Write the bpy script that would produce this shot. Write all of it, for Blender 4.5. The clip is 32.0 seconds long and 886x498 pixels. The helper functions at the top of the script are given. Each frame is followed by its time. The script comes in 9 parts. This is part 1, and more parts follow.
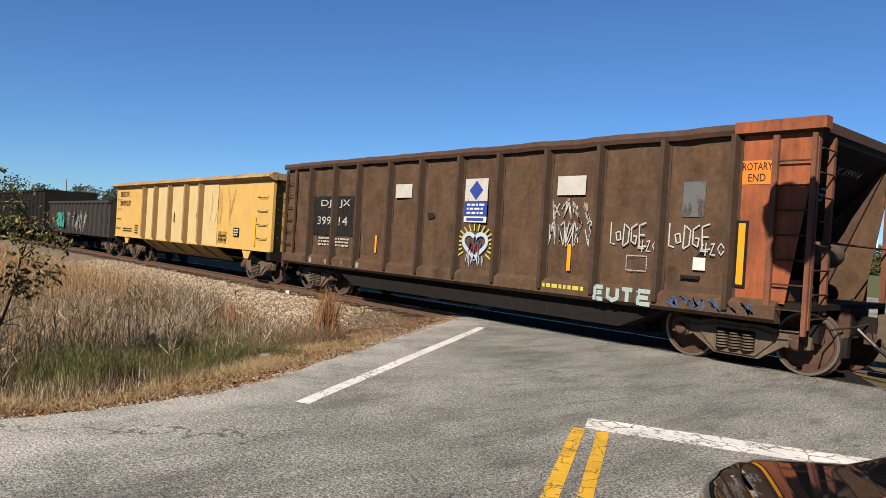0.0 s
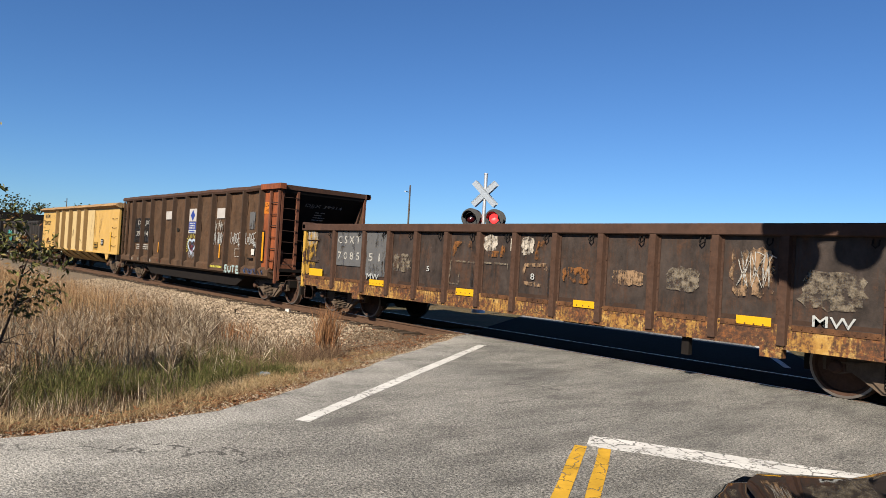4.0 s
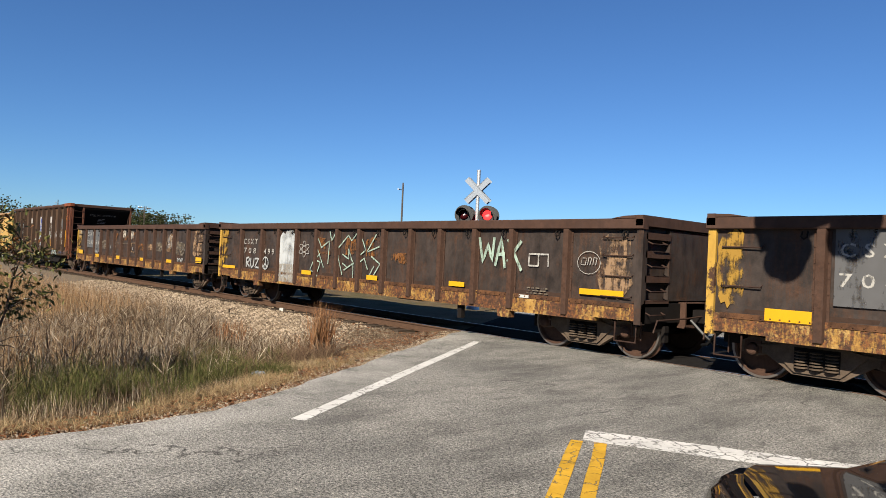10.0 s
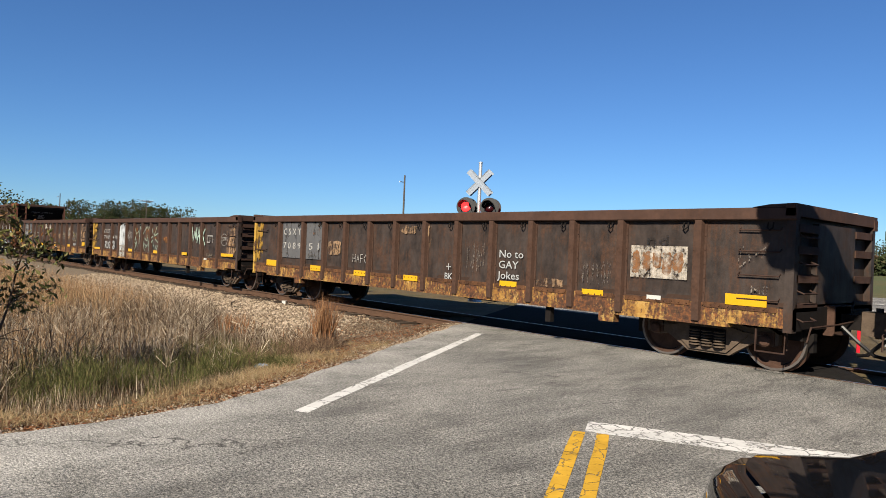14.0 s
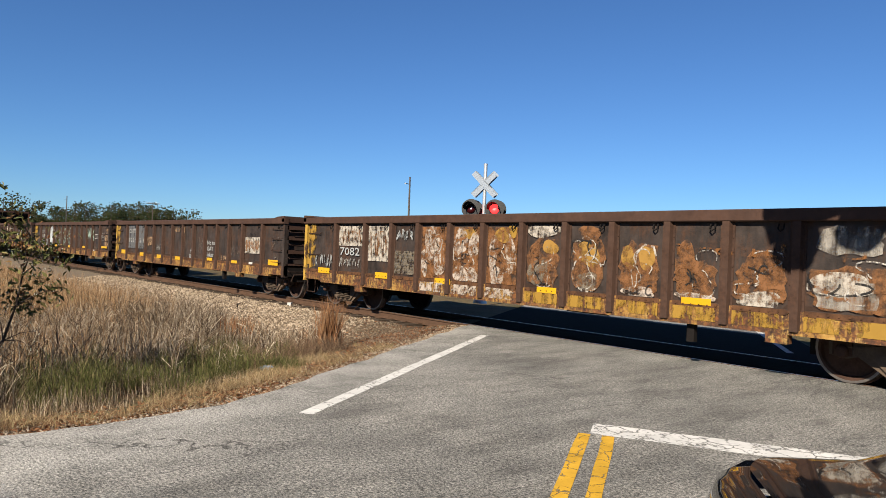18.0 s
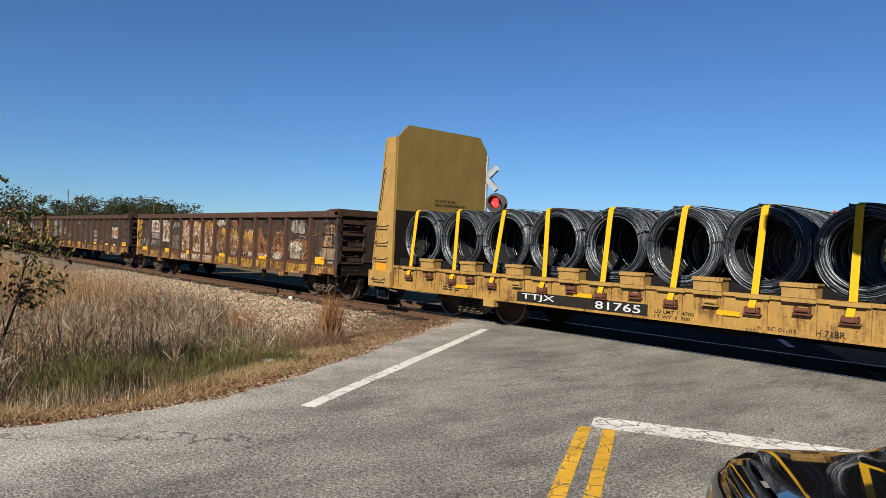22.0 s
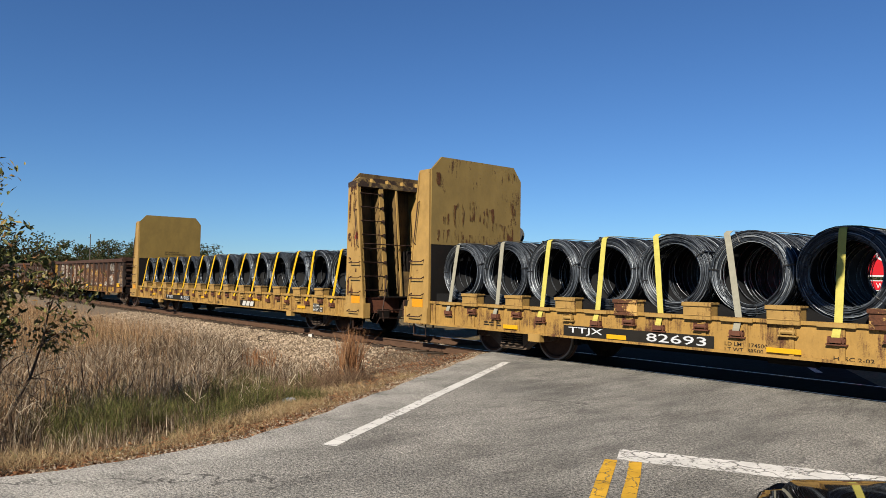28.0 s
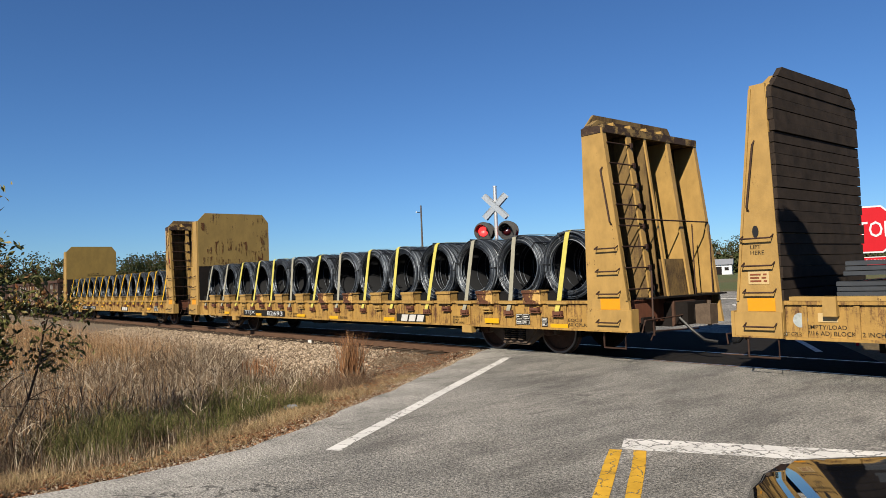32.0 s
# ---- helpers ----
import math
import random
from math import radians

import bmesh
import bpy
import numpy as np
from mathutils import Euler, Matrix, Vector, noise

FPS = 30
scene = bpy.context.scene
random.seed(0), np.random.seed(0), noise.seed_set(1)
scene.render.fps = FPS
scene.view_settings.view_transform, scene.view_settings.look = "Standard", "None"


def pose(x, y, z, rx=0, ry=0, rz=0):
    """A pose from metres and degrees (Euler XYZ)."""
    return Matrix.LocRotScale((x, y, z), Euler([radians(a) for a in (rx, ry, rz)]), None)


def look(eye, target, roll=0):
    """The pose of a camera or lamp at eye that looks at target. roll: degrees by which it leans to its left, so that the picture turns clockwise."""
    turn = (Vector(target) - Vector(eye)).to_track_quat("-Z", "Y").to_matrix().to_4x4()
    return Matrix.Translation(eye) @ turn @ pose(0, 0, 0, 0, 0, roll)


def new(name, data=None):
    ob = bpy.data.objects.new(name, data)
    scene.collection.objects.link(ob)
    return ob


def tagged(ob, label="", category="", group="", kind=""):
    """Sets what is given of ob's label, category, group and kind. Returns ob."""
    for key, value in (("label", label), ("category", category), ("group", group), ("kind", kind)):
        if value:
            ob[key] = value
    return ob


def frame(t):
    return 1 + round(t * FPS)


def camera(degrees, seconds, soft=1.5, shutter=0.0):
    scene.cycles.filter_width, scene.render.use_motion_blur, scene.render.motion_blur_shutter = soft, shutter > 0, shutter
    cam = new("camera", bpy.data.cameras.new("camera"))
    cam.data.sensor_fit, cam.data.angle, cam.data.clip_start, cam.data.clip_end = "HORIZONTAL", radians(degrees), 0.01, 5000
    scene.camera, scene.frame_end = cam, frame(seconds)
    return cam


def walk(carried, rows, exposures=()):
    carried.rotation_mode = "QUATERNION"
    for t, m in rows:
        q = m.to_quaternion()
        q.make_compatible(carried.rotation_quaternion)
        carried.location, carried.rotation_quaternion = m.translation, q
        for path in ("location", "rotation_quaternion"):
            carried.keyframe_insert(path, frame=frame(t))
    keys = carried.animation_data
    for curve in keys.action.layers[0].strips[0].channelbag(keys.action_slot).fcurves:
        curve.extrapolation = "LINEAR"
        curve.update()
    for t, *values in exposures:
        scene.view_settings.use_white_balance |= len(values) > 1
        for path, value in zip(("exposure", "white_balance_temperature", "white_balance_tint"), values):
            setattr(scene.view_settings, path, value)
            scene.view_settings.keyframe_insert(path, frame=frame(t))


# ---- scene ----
# ---------------------------------------------------------------- camera
PATH = (
    (0, 0.002, -11.407, 1.571, 48.97, -0.49, 3.56), (0.5, 0.002, -11.412, 1.563, 49.05, -0.29, 3.68),
    (1, -0.005, -11.415, 1.562, 49.30, -0.42, 3.60), (1.5, 0.002, -11.416, 1.561, 49.59, -0.51, 3.25),
    (2, 0.004, -11.427, 1.551, 49.63, -0.31, 3.36), (2.5, 0.006, -11.426, 1.552, 49.52, 0.05, 3.62),
    (3, 0.002, -11.421, 1.553, 49.38, 0.51, 3.58), (3.5, -0.001, -11.413, 1.555, 49.23, 0.86, 3.39),
    (5.5, -0.000, -11.414, 1.560, 48.48, 1.07, 3.59), (6, -0.010, -11.404, 1.558, 48.40, 1.14, 3.38),
    (6.5, -0.007, -11.414, 1.555, 48.46, 1.25, 3.48), (7, 0.006, -11.415, 1.550, 48.57, 1.14, 3.27),
    (7.5, 0.006, -11.424, 1.545, 48.58, 0.95, 3.12), (8, 0.009, -11.446, 1.549, 48.55, 0.78, 3.27),
    (8.5, 0.001, -11.427, 1.544, 48.53, 0.73, 3.09), (9, 0.005, -11.412, 1.545, 48.50, 0.75, 2.84),
    (9.5, -0.004, -11.410, 1.549, 48.44, 0.76, 2.69), (10, -0.005, -11.414, 1.552, 48.50, 0.80, 2.71),
    (10.5, -0.003, -11.417, 1.544, 48.50, 0.87, 2.81), (11, -0.001, -11.413, 1.554, 48.55, 0.77, 2.82),
    (11.5, 0.001, -11.414, 1.551, 48.61, 0.68, 2.81), (12, -0.003, -11.415, 1.549, 48.68, 0.57, 2.76),
    (12.5, -0.008, -11.415, 1.549, 48.70, 0.44, 2.66), (13, -0.007, -11.413, 1.550, 48.71, 0.34, 2.63),
    (13.5, -0.001, -11.412, 1.552, 48.68, 0.25, 2.49), (14, -0.005, -11.415, 1.550, 48.63, 0.17, 2.50),
    (14.5, -0.014, -11.409, 1.547, 48.65, 0.03, 2.52), (16.5, -0.004, -11.413, 1.553, 49.12, 0.57, 2.54),
    (17, -0.000, -11.415, 1.551, 49.07, 0.65, 2.54), (17.5, -0.001, -11.412, 1.550, 49.06, 0.55, 2.52),
    (18, -0.001, -11.410, 1.551, 49.07, 0.29, 2.44), (18.5, -0.000, -11.405, 1.550, 49.11, 0.03, 2.38),
    (19, -0.006, -11.396, 1.550, 49.16, -0.11, 2.42), (19.5, -0.012, -11.399, 1.547, 49.10, -0.09, 2.47),
    (20, -0.000, -11.404, 1.550, 49.11, -0.04, 2.45), (20.5, -0.001, -11.414, 1.544, 49.07, 0.04, 2.56),
    (21, 0.000, -11.413, 1.546, 49.08, 0.00, 2.49), (21.5, -0.001, -11.404, 1.551, 49.12, -0.13, 2.40),
    (22, -0.000, -11.407, 1.546, 49.15, -0.20, 2.46), (22.5, -0.001, -11.412, 1.545, 49.21, -0.18, 2.52),
    (23, 0.002, -11.412, 1.545, 49.24, 0.05, 2.53), (23.5, -0.000, -11.408, 1.550, 49.18, 0.46, 2.32),
    (24, -0.001, -11.407, 1.549, 49.02, 0.96, 2.25), (24.5, -0.001, -11.409, 1.545, 48.60, 1.30, 2.50),
    (25, -0.006, -11.402, 1.546, 48.01, 1.46, 2.81), (25.5, -0.003, -11.404, 1.542, 47.88, 1.48, 2.75),
    (27.5, -0.001, -11.418, 1.549, 50.88, 2.26, 1.03), (28, 0.007, -11.416, 1.551, 50.66, 2.48, 0.86),
    (28.5, 0.009, -11.418, 1.551, 50.43, 2.59, 0.60), (29, 0.000, -11.415, 1.552, 50.38, 2.54, 0.40),
    (29.5, 0.009, -11.418, 1.553, 50.53, 2.51, 0.23), (30, 0.015, -11.408, 1.553, 50.56, 2.55, -0.22),
    (30.5, 0.019, -11.401, 1.552, 50.53, 2.61, -0.78), (31, 0.010, -11.395, 1.545, 50.46, 2.60, -1.12),
    (31.5, -0.001, -11.391, 1.549, 50.36, 2.45, -1.58), (32, -0.001, -11.381, 1.543, 50.33, 2.41, -2.12))
cam = camera(64.28, 32.0, soft=0.8)
walk(cam, [(t, pose(x, y, z, 90 + tilt, 0, turn) @ pose(0, 0, 0, 0, 0, lean)) for t, x, y, z, turn, tilt, lean in PATH],
     exposures=((0.0, 1.24), (18.0, 1.24), (22.0, 1.07), (32.0, 1.10)))

# ---------------------------------------------------------------- world and sun
SUN = Vector((0.42, -1.0, 0.74)).normalized()
world = bpy.data.worlds.new("world")
scene.world = world
world.use_nodes = True
wn = world.node_tree.nodes
sky = wn.new("ShaderNodeTexSky")
sky.sky_type = "NISHITA"
sky.sun_disc = False
sky.sun_elevation = math.asin(SUN.z)
sky.sun_rotation = math.atan2(SUN.x, SUN.y)
sky.air_density, sky.dust_density, sky.ozone_density = 1.0, 0.0, 5.0
sky.altitude = 800
wn["Background"].inputs["Strength"].default_value = 0.05
tint = wn.new("ShaderNodeMix")
tint.data_type, tint.blend_type = "RGBA", "MULTIPLY"
tint.inputs[0].default_value = 1.0
tint.inputs[7].default_value = (0.50, 0.704, 0.915, 1)
world.node_tree.links.new(sky.outputs["Color"], tint.inputs[6])
world.node_tree.links.new(tint.outputs[2], wn["Background"].inputs["Color"])
sun_data = bpy.data.lights.new("sun", "SUN")
sun_data.energy, sun_data.angle, sun_data.color = 5.0, radians(0.53), (1.0, 0.90, 0.745)
sun_ob = new("sun", sun_data)
sun_ob.matrix_world = look(SUN * 60, (0, 0, 0))


# ---------------------------------------------------------------- node helpers and materials
def nodes(name):
    m = bpy.data.materials.new(name)
    m.use_nodes = True
    t = m.node_tree
    return m, t.nodes, t.links, t.nodes["Principled BSDF"]


def ramp(n, l, src, stops):
    r = n.new("ShaderNodeValToRGB")
    e = r.color_ramp.elements
    while len(e) < len(stops):
        e.new(0.5)
    for k, (p, c) in enumerate(stops):
        e[k].position = p
        e[k].color = (*c, 1) if len(c) == 3 else c
    l.new(src, r.inputs[0])
    return r.outputs["Color"]


def coords(n, l, scale=(1, 1, 1), kind="Object"):
    c = n.new("ShaderNodeTexCoord")
    m = n.new("ShaderNodeMapping")
    m.inputs["Scale"].default_value = scale
    l.new(c.outputs[kind], m.inputs["Vector"])
    return m.outputs["Vector"]


def noise_tex(n, l, vec, scale, detail=4.0, rough=0.6):
    x = n.new("ShaderNodeTexNoise")
    x.inputs["Scale"].default_value = scale
    x.inputs["Detail"].default_value = detail
    x.inputs["Roughness"].default_value = rough
    l.new(vec, x.inputs["Vector"])
    return x.outputs["Fac"]


def mix(n, l, fac, a, b, mode="MIX"):
    x = n.new("ShaderNodeMix")
    x.data_type, x.blend_type = "RGBA", mode
    for sock, v in ((x.inputs[0], fac), (x.inputs[6], a), (x.inputs[7], b)):
        if isinstance(v, (int, float)):
            sock.default_value = v
        elif isinstance(v, tuple):
            sock.default_value = (*v, 1)
        else:
            l.new(v, sock)
    return x.outputs[2]


def bump(n, l, height, bs, strength=0.3, dist=0.02):
    b = n.new("ShaderNodeBump")
    b.inputs["Strength"].default_value, b.inputs["Distance"].default_value = strength, dist
    l.new(height, b.inputs["Height"])
    l.new(b.outputs["Normal"], bs.inputs["Normal"])


BLACK, WHITE = (0, 0, 0), (1, 1, 1)
PAINT_SCALE = 0.50     # every paint colour is lowered by this, so shade falls darker under raised exposure


# plain multiplication of a colour, no weathering
def aged(c, k=PAINT_SCALE):
    return tuple(v * k for v in c)


def metal_paint(name, base, rust, cover=0.55, soft=0.1, streak=True, rough=0.6, tone=0.25, scale=1.0, spec=0.3):
    """Paint with rust patches and vertical runs. cover: more leaves more paint."""
    base, rust = aged(base), aged(rust)
    m, n, l, b = nodes(name)
    vec = coords(n, l)
    big = noise_tex(n, l, vec, 1.3 * scale, 6, 0.65)
    fine = noise_tex(n, l, vec, 38 * scale, 3, 0.6)
    runs = noise_tex(n, l, coords(n, l, (7, 7, 0.55)), 1.6 * scale, 5, 0.7)
    src = mix(n, l, 0.45 if streak else 0.0, big, runs)
    grain = mix(n, l, 0.16, src, fine)
    mask = ramp(n, l, grain, [(cover - soft, BLACK), (cover + soft, WHITE)])
    dark = tuple(c * (1 - tone) for c in base)
    lite = tuple(min(1, c * (1 + tone * 0.8)) for c in base)
    paint = mix(n, l, ramp(n, l, noise_tex(n, l, coords(n, l, (1, 1, 0.6)), 2.6 * scale, 5, 0.7), [(0.3, BLACK), (0.7, WHITE)]), dark, lite)
    rdark = tuple(c * 0.45 for c in rust)
    rcol = mix(n, l, ramp(n, l, noise_tex(n, l, vec, 9 * scale, 4, 0.7), [(0.35, BLACK), (0.65, WHITE)]), rdark, rust)
    l.new(mix(n, l, mask, paint, rcol), b.inputs["Base Color"])
    rr = ramp(n, l, mask, [(0, (rough,) * 3), (1, (0.85,) * 3)])
    l.new(rr, b.inputs["Roughness"])
    b.inputs["Specular IOR Level"].default_value = spec
    bump(n, l, mix(n, l, 0.5, big, fine), b, 0.25, 0.02)
    return m


def plain(name, color, rough=0.6, metal=0.0, var=0.2, scale=6.0, bumpy=0.15, kind="Object", spec=0.4):
    if metal < 0.5:
        color = aged(color)
    m, n, l, b = nodes(name)
    vec = coords(n, l, kind=kind)
    f = noise_tex(n, l, vec, scale, 5, 0.65)
    g = noise_tex(n, l, vec, scale * 9, 3, 0.6)
    k = mix(n, l, 0.35, f, g)
    l.new(mix(n, l, ramp(n, l, k, [(0.32, BLACK), (0.68, WHITE)]), tuple(c * (1 - var) for c in color),
              tuple(min(1, c * (1 + var)) for c in color)), b.inputs["Base Color"])
    b.inputs["Roughness"].default_value, b.inputs["Metallic"].default_value = rough, metal
    b.inputs["Specular IOR Level"].default_value = spec if rough < 0.7 else min(spec, 0.15)
    if bumpy:
        bump(n, l, k, b, bumpy, 0.01)
    return m


def worn_decal(name, color, keep=0.5, scale=9.0, rough=0.6, runs=0.5, soft=0.04):
    """Paint on a thin sheet with chips through which the steel behind it shows."""
    color = aged(color)
    m, n, l, b = nodes(name)
    vec = coords(n, l)
    f = mix(n, l, runs, noise_tex(n, l, vec, scale, 6, 0.7), noise_tex(n, l, coords(n, l, (5, 5, 0.7)), scale * 0.4, 4, 0.7))
    mask = ramp(n, l, f, [(max(0.0, keep - soft), WHITE), (keep + soft, BLACK)])
    dk = tuple(c * 0.7 for c in color)
    l.new(mix(n, l, noise_tex(n, l, vec, 4, 3, 0.6), dk, color), b.inputs["Base Color"])
    b.inputs["Roughness"].default_value = rough
    b.inputs["Specular IOR Level"].default_value = 0.15
    l.new(mask, b.inputs["Alpha"])
    return m


def per_island(name, stops, rough=0.8, trans=0.0):
    m, n, l, b = nodes(name)
    g = n.new("ShaderNodeNewGeometry")
    vec = coords(n, l)
    c = ramp(n, l, g.outputs["Random Per Island"], [(p, aged(v, 0.64)) for p, v in stops])
    c = mix(n, l, 0.5, c, ramp(n, l, noise_tex(n, l, vec, 0.9, 4, 0.7), [(0.3, (0.45,) * 3), (0.7, (1.0,) * 3)]), "MULTIPLY")
    l.new(c, b.inputs["Base Color"])
    b.inputs["Roughness"].default_value = rough
    b.inputs["Specular IOR Level"].default_value = 0.12
    return m


RIBBR = metal_paint("rust_brown_post_steel", (0.078, 0.046, 0.034), (0.135, 0.066, 0.040), 0.54, 0.14, rough=0.75, tone=0.45, scale=1.6, spec=0.15)
BROWN = metal_paint("weathered_brown_steel", (0.056, 0.042, 0.036), (0.125, 0.060, 0.034), 0.56, 0.07, rough=0.62, tone=0.6, scale=1.4, spec=0.2)
CHORD = metal_paint("brown_top_rail_steel", (0.082, 0.045, 0.033), (0.125, 0.06, 0.037), 0.55, 0.15, rough=0.75, tone=0.35, spec=0.2)
ENDYEL = metal_paint("chipped_yellow_paint", (0.60, 0.36, 0.06), (0.10, 0.045, 0.025), 0.53, 0.02, streak=False, tone=0.25, scale=1.5)
HOPBR = metal_paint("dusty_brown_hopper_paint", (0.098, 0.060, 0.038), (0.155, 0.082, 0.044), 0.53, 0.10, rough=0.8, tone=0.5, scale=1.1, spec=0.15)
# darker copy of the hopper brown: less-lit rib sides put into colour
HOPRIB = metal_paint("shaded_brown_rib_paint", (0.066, 0.044, 0.032), (0.12, 0.06, 0.035), 0.56, 0.10, rough=0.8, tone=0.4, spec=0.15)


def sill_paint():
    """Pale yellow sill paint, scaled away to orange rust and brown steel, with thin runs."""
    m, n, l, b = nodes("scaling_yellow_sill_paint")
    vec = coords(n, l)
    tall = coords(n, l, (9, 9, 1.4))
    tone = noise_tex(n, l, vec, 3.1, 5, 0.7)
    paint = ramp(n, l, tone, [(0.32, aged((0.30, 0.14, 0.04))), (0.5, aged((0.50, 0.285, 0.075))), (0.70, aged((0.72, 0.50, 0.20)))])
    rust = ramp(n, l, noise_tex(n, l, vec, 11, 5, 0.75), [(0.34, aged((0.045, 0.028, 0.022))), (0.5, aged((0.12, 0.058, 0.034))), (0.66, aged((0.30, 0.115, 0.04)))])
    loss = mix(n, l, 0.42, noise_tex(n, l, vec, 1.05, 6, 0.72), noise_tex(n, l, tall, 1.6, 5, 0.75))
    loss = mix(n, l, 0.22, loss, noise_tex(n, l, vec, 26, 4, 0.7))
    mask = ramp(n, l, loss, [(0.445, BLACK), (0.515, WHITE)])
    l.new(mix(n, l, mask, paint, rust), b.inputs["Base Color"])
    b.inputs["Roughness"].default_value = 0.75
    b.inputs["Specular IOR Level"].default_value = 0.15
    bump(n, l, mix(n, l, 0.5, loss, tone), b, 0.35, 0.02)
    return m


BAND = sill_paint()
OLDW = worn_decal("weathered_white_placard", (0.66, 0.62, 0.60), 0.62, 7)
ORANGE = metal_paint("faded_orange_paint", (0.36, 0.095, 0.03), (0.16, 0.05, 0.025), 0.56, 0.12, rough=0.65, tone=0.25)
RED_LEAD = metal_paint("rusty_red_steel", (0.25, 0.085, 0.042), (0.11, 0.05, 0.032), 0.52, 0.15, rough=0.75)
YELLOW = metal_paint("weathered_yellow_paint", (0.47, 0.295, 0.092), (0.10, 0.04, 0.022), 0.61, 0.012, rough=0.5, tone=0.2, scale=1.5)
SILLYEL = metal_paint("rust_streaked_yellow_sill", (0.46, 0.272, 0.070), (0.13, 0.050, 0.022), 0.55, 0.05, rough=0.6, tone=0.22, scale=1.8)
BLOCKYEL = metal_paint("chalky_yellow_block_paint", (0.44, 0.27, 0.078), (0.14, 0.055, 0.025), 0.57, 0.03, rough=0.7, tone=0.15, scale=2.4)
BLOCKRUST = metal_paint("rust_eaten_block_paint", (0.68, 0.42, 0.13), (0.15, 0.055, 0.025), 0.50, 0.02, streak=False, rough=0.7, tone=0.2, scale=3.0)
OLIVE = metal_paint("dirty_ochre_paint", (0.30, 0.205, 0.055), (0.12, 0.05, 0.025), 0.66, 0.02, rough=0.6, tone=0.16)
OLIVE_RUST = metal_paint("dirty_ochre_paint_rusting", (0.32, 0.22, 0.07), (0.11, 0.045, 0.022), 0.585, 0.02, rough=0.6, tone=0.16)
HOPYEL = metal_paint("bright_yellow_hopper_paint", (0.68, 0.42, 0.12), (0.30, 0.15, 0.06), 0.66, 0.03, rough=0.5, tone=0.10)
# tan holds the shade of the rib flanks that the sun only grazes
RIBSHADE = metal_paint("shaded_yellow_rib_paint", (0.33, 0.21, 0.085), (0.22, 0.11, 0.05), 0.62, 0.04, rough=0.6, tone=0.2)
CREAM = metal_paint("faded_cream_yellow_paint", (0.66, 0.49, 0.24), (0.40, 0.24, 0.10), 0.64, 0.03, rough=0.6, tone=0.10)
RIMTAN = metal_paint("rust_mottled_tan_rim", (0.52, 0.33, 0.15), (0.30, 0.14, 0.06), 0.53, 0.10, rough=0.7, tone=0.25, scale=2.0)
TOPRUST = metal_paint("rust_eaten_ochre_beam", (0.30, 0.20, 0.075), (0.065, 0.036, 0.024), 0.485, 0.03, streak=False, rough=0.75, tone=0.3, scale=2.6)
# rusty ochre, darkened so the bays' shade is part of the colour
GRIMESHADE = metal_paint("grime_shade_ochre", (0.22, 0.14, 0.048), (0.07, 0.038, 0.022), 0.54, 0.06, rough=0.7, tone=0.3, scale=1.2)
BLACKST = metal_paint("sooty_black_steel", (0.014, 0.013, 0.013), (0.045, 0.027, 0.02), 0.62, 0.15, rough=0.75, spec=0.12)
DARKGON = metal_paint("dark_grey_gondola_steel", (0.032, 0.029, 0.029), (0.065, 0.045, 0.035), 0.58, 0.15, rough=0.7)
INSIDE = plain("rusty_inner_steel", (0.06, 0.035, 0.025), 0.9, 0, 0.3, 3)
GREASY = plain("dusty_cast_steel", (0.15, 0.11, 0.08), 0.8, 0.1, 0.35, 7, 0.3)
DARKST = plain("greasy_dark_steel", (0.016, 0.013, 0.012), 0.8, 0, 0.3, 8, 0.2, spec=0.1)
WHEELM = plain("rusty_wheel_steel", (0.095, 0.052, 0.036), 0.8, 0, 0.35, 5, 0.2)
TREAD = plain("worn_wheel_tread", (0.16, 0.14, 0.125), 0.45, 0.8, 0.15, 20, 0)
RAILTOP = plain("polished_rail_steel", (0.45, 0.43, 0.42), 0.28, 1.0, 0.1, 8, 0)
RAILM = plain("rusted_rail_steel", (0.13, 0.075, 0.048), 0.8, 0.1, 0.25, 6, 0.2)
TIEM = plain("weathered_timber", (0.085, 0.062, 0.045), 0.9, 0, 0.4, 4, 0.6)
WOOD = plain("sooty_plank_wood", (0.040, 0.029, 0.022), 0.9, 0, 0.6, 5, 0.7)
GRAB = plain("rusty_grab_iron", (0.07, 0.04, 0.03), 0.7, 0.2, 0.3, 10, 0.1)
GALV = plain("galvanised_steel", (0.42, 0.43, 0.44), 0.45, 0.7, 0.12, 6, 0.05)
SIGBLACK = plain("matt_black_paint", (0.012, 0.012, 0.013), 0.5, 0, 0.2, 8, 0.05)
SIGWHITE = plain("white_sign_sheet", (0.70, 0.73, 0.78), 0.5, 0, 0.06, 6, 0)
STOPRED = plain("red_sign_sheet", (0.62, 0.010, 0.022), 0.6, 0, 0.06, 5, 0, spec=0.1)
REDPOST = plain("red_post_sheet", (0.62, 0.012, 0.03), 0.6, 0, 0.06, 5, 0, spec=0.1)
POLEWOOD = plain("grey_utility_pole_wood", (0.12, 0.10, 0.085), 0.9, 0, 0.3, 5, 0.3)
WIRE = None


def wire_mat():
    m, n, l, b = nodes("blue_black_wire_rod")
    g = n.new("ShaderNodeNewGeometry")
    c = ramp(n, l, g.outputs["Random Per Island"], [(0.0, (0.011, 0.013, 0.018)), (0.5, (0.032, 0.039, 0.050)), (0.82, (0.10, 0.118, 0.14)), (1.0, (0.30, 0.33, 0.365))])
    l.new(c, b.inputs["Base Color"])
    b.inputs["Metallic"].default_value, b.inputs["Roughness"].default_value = 0.55, 0.42
    return m


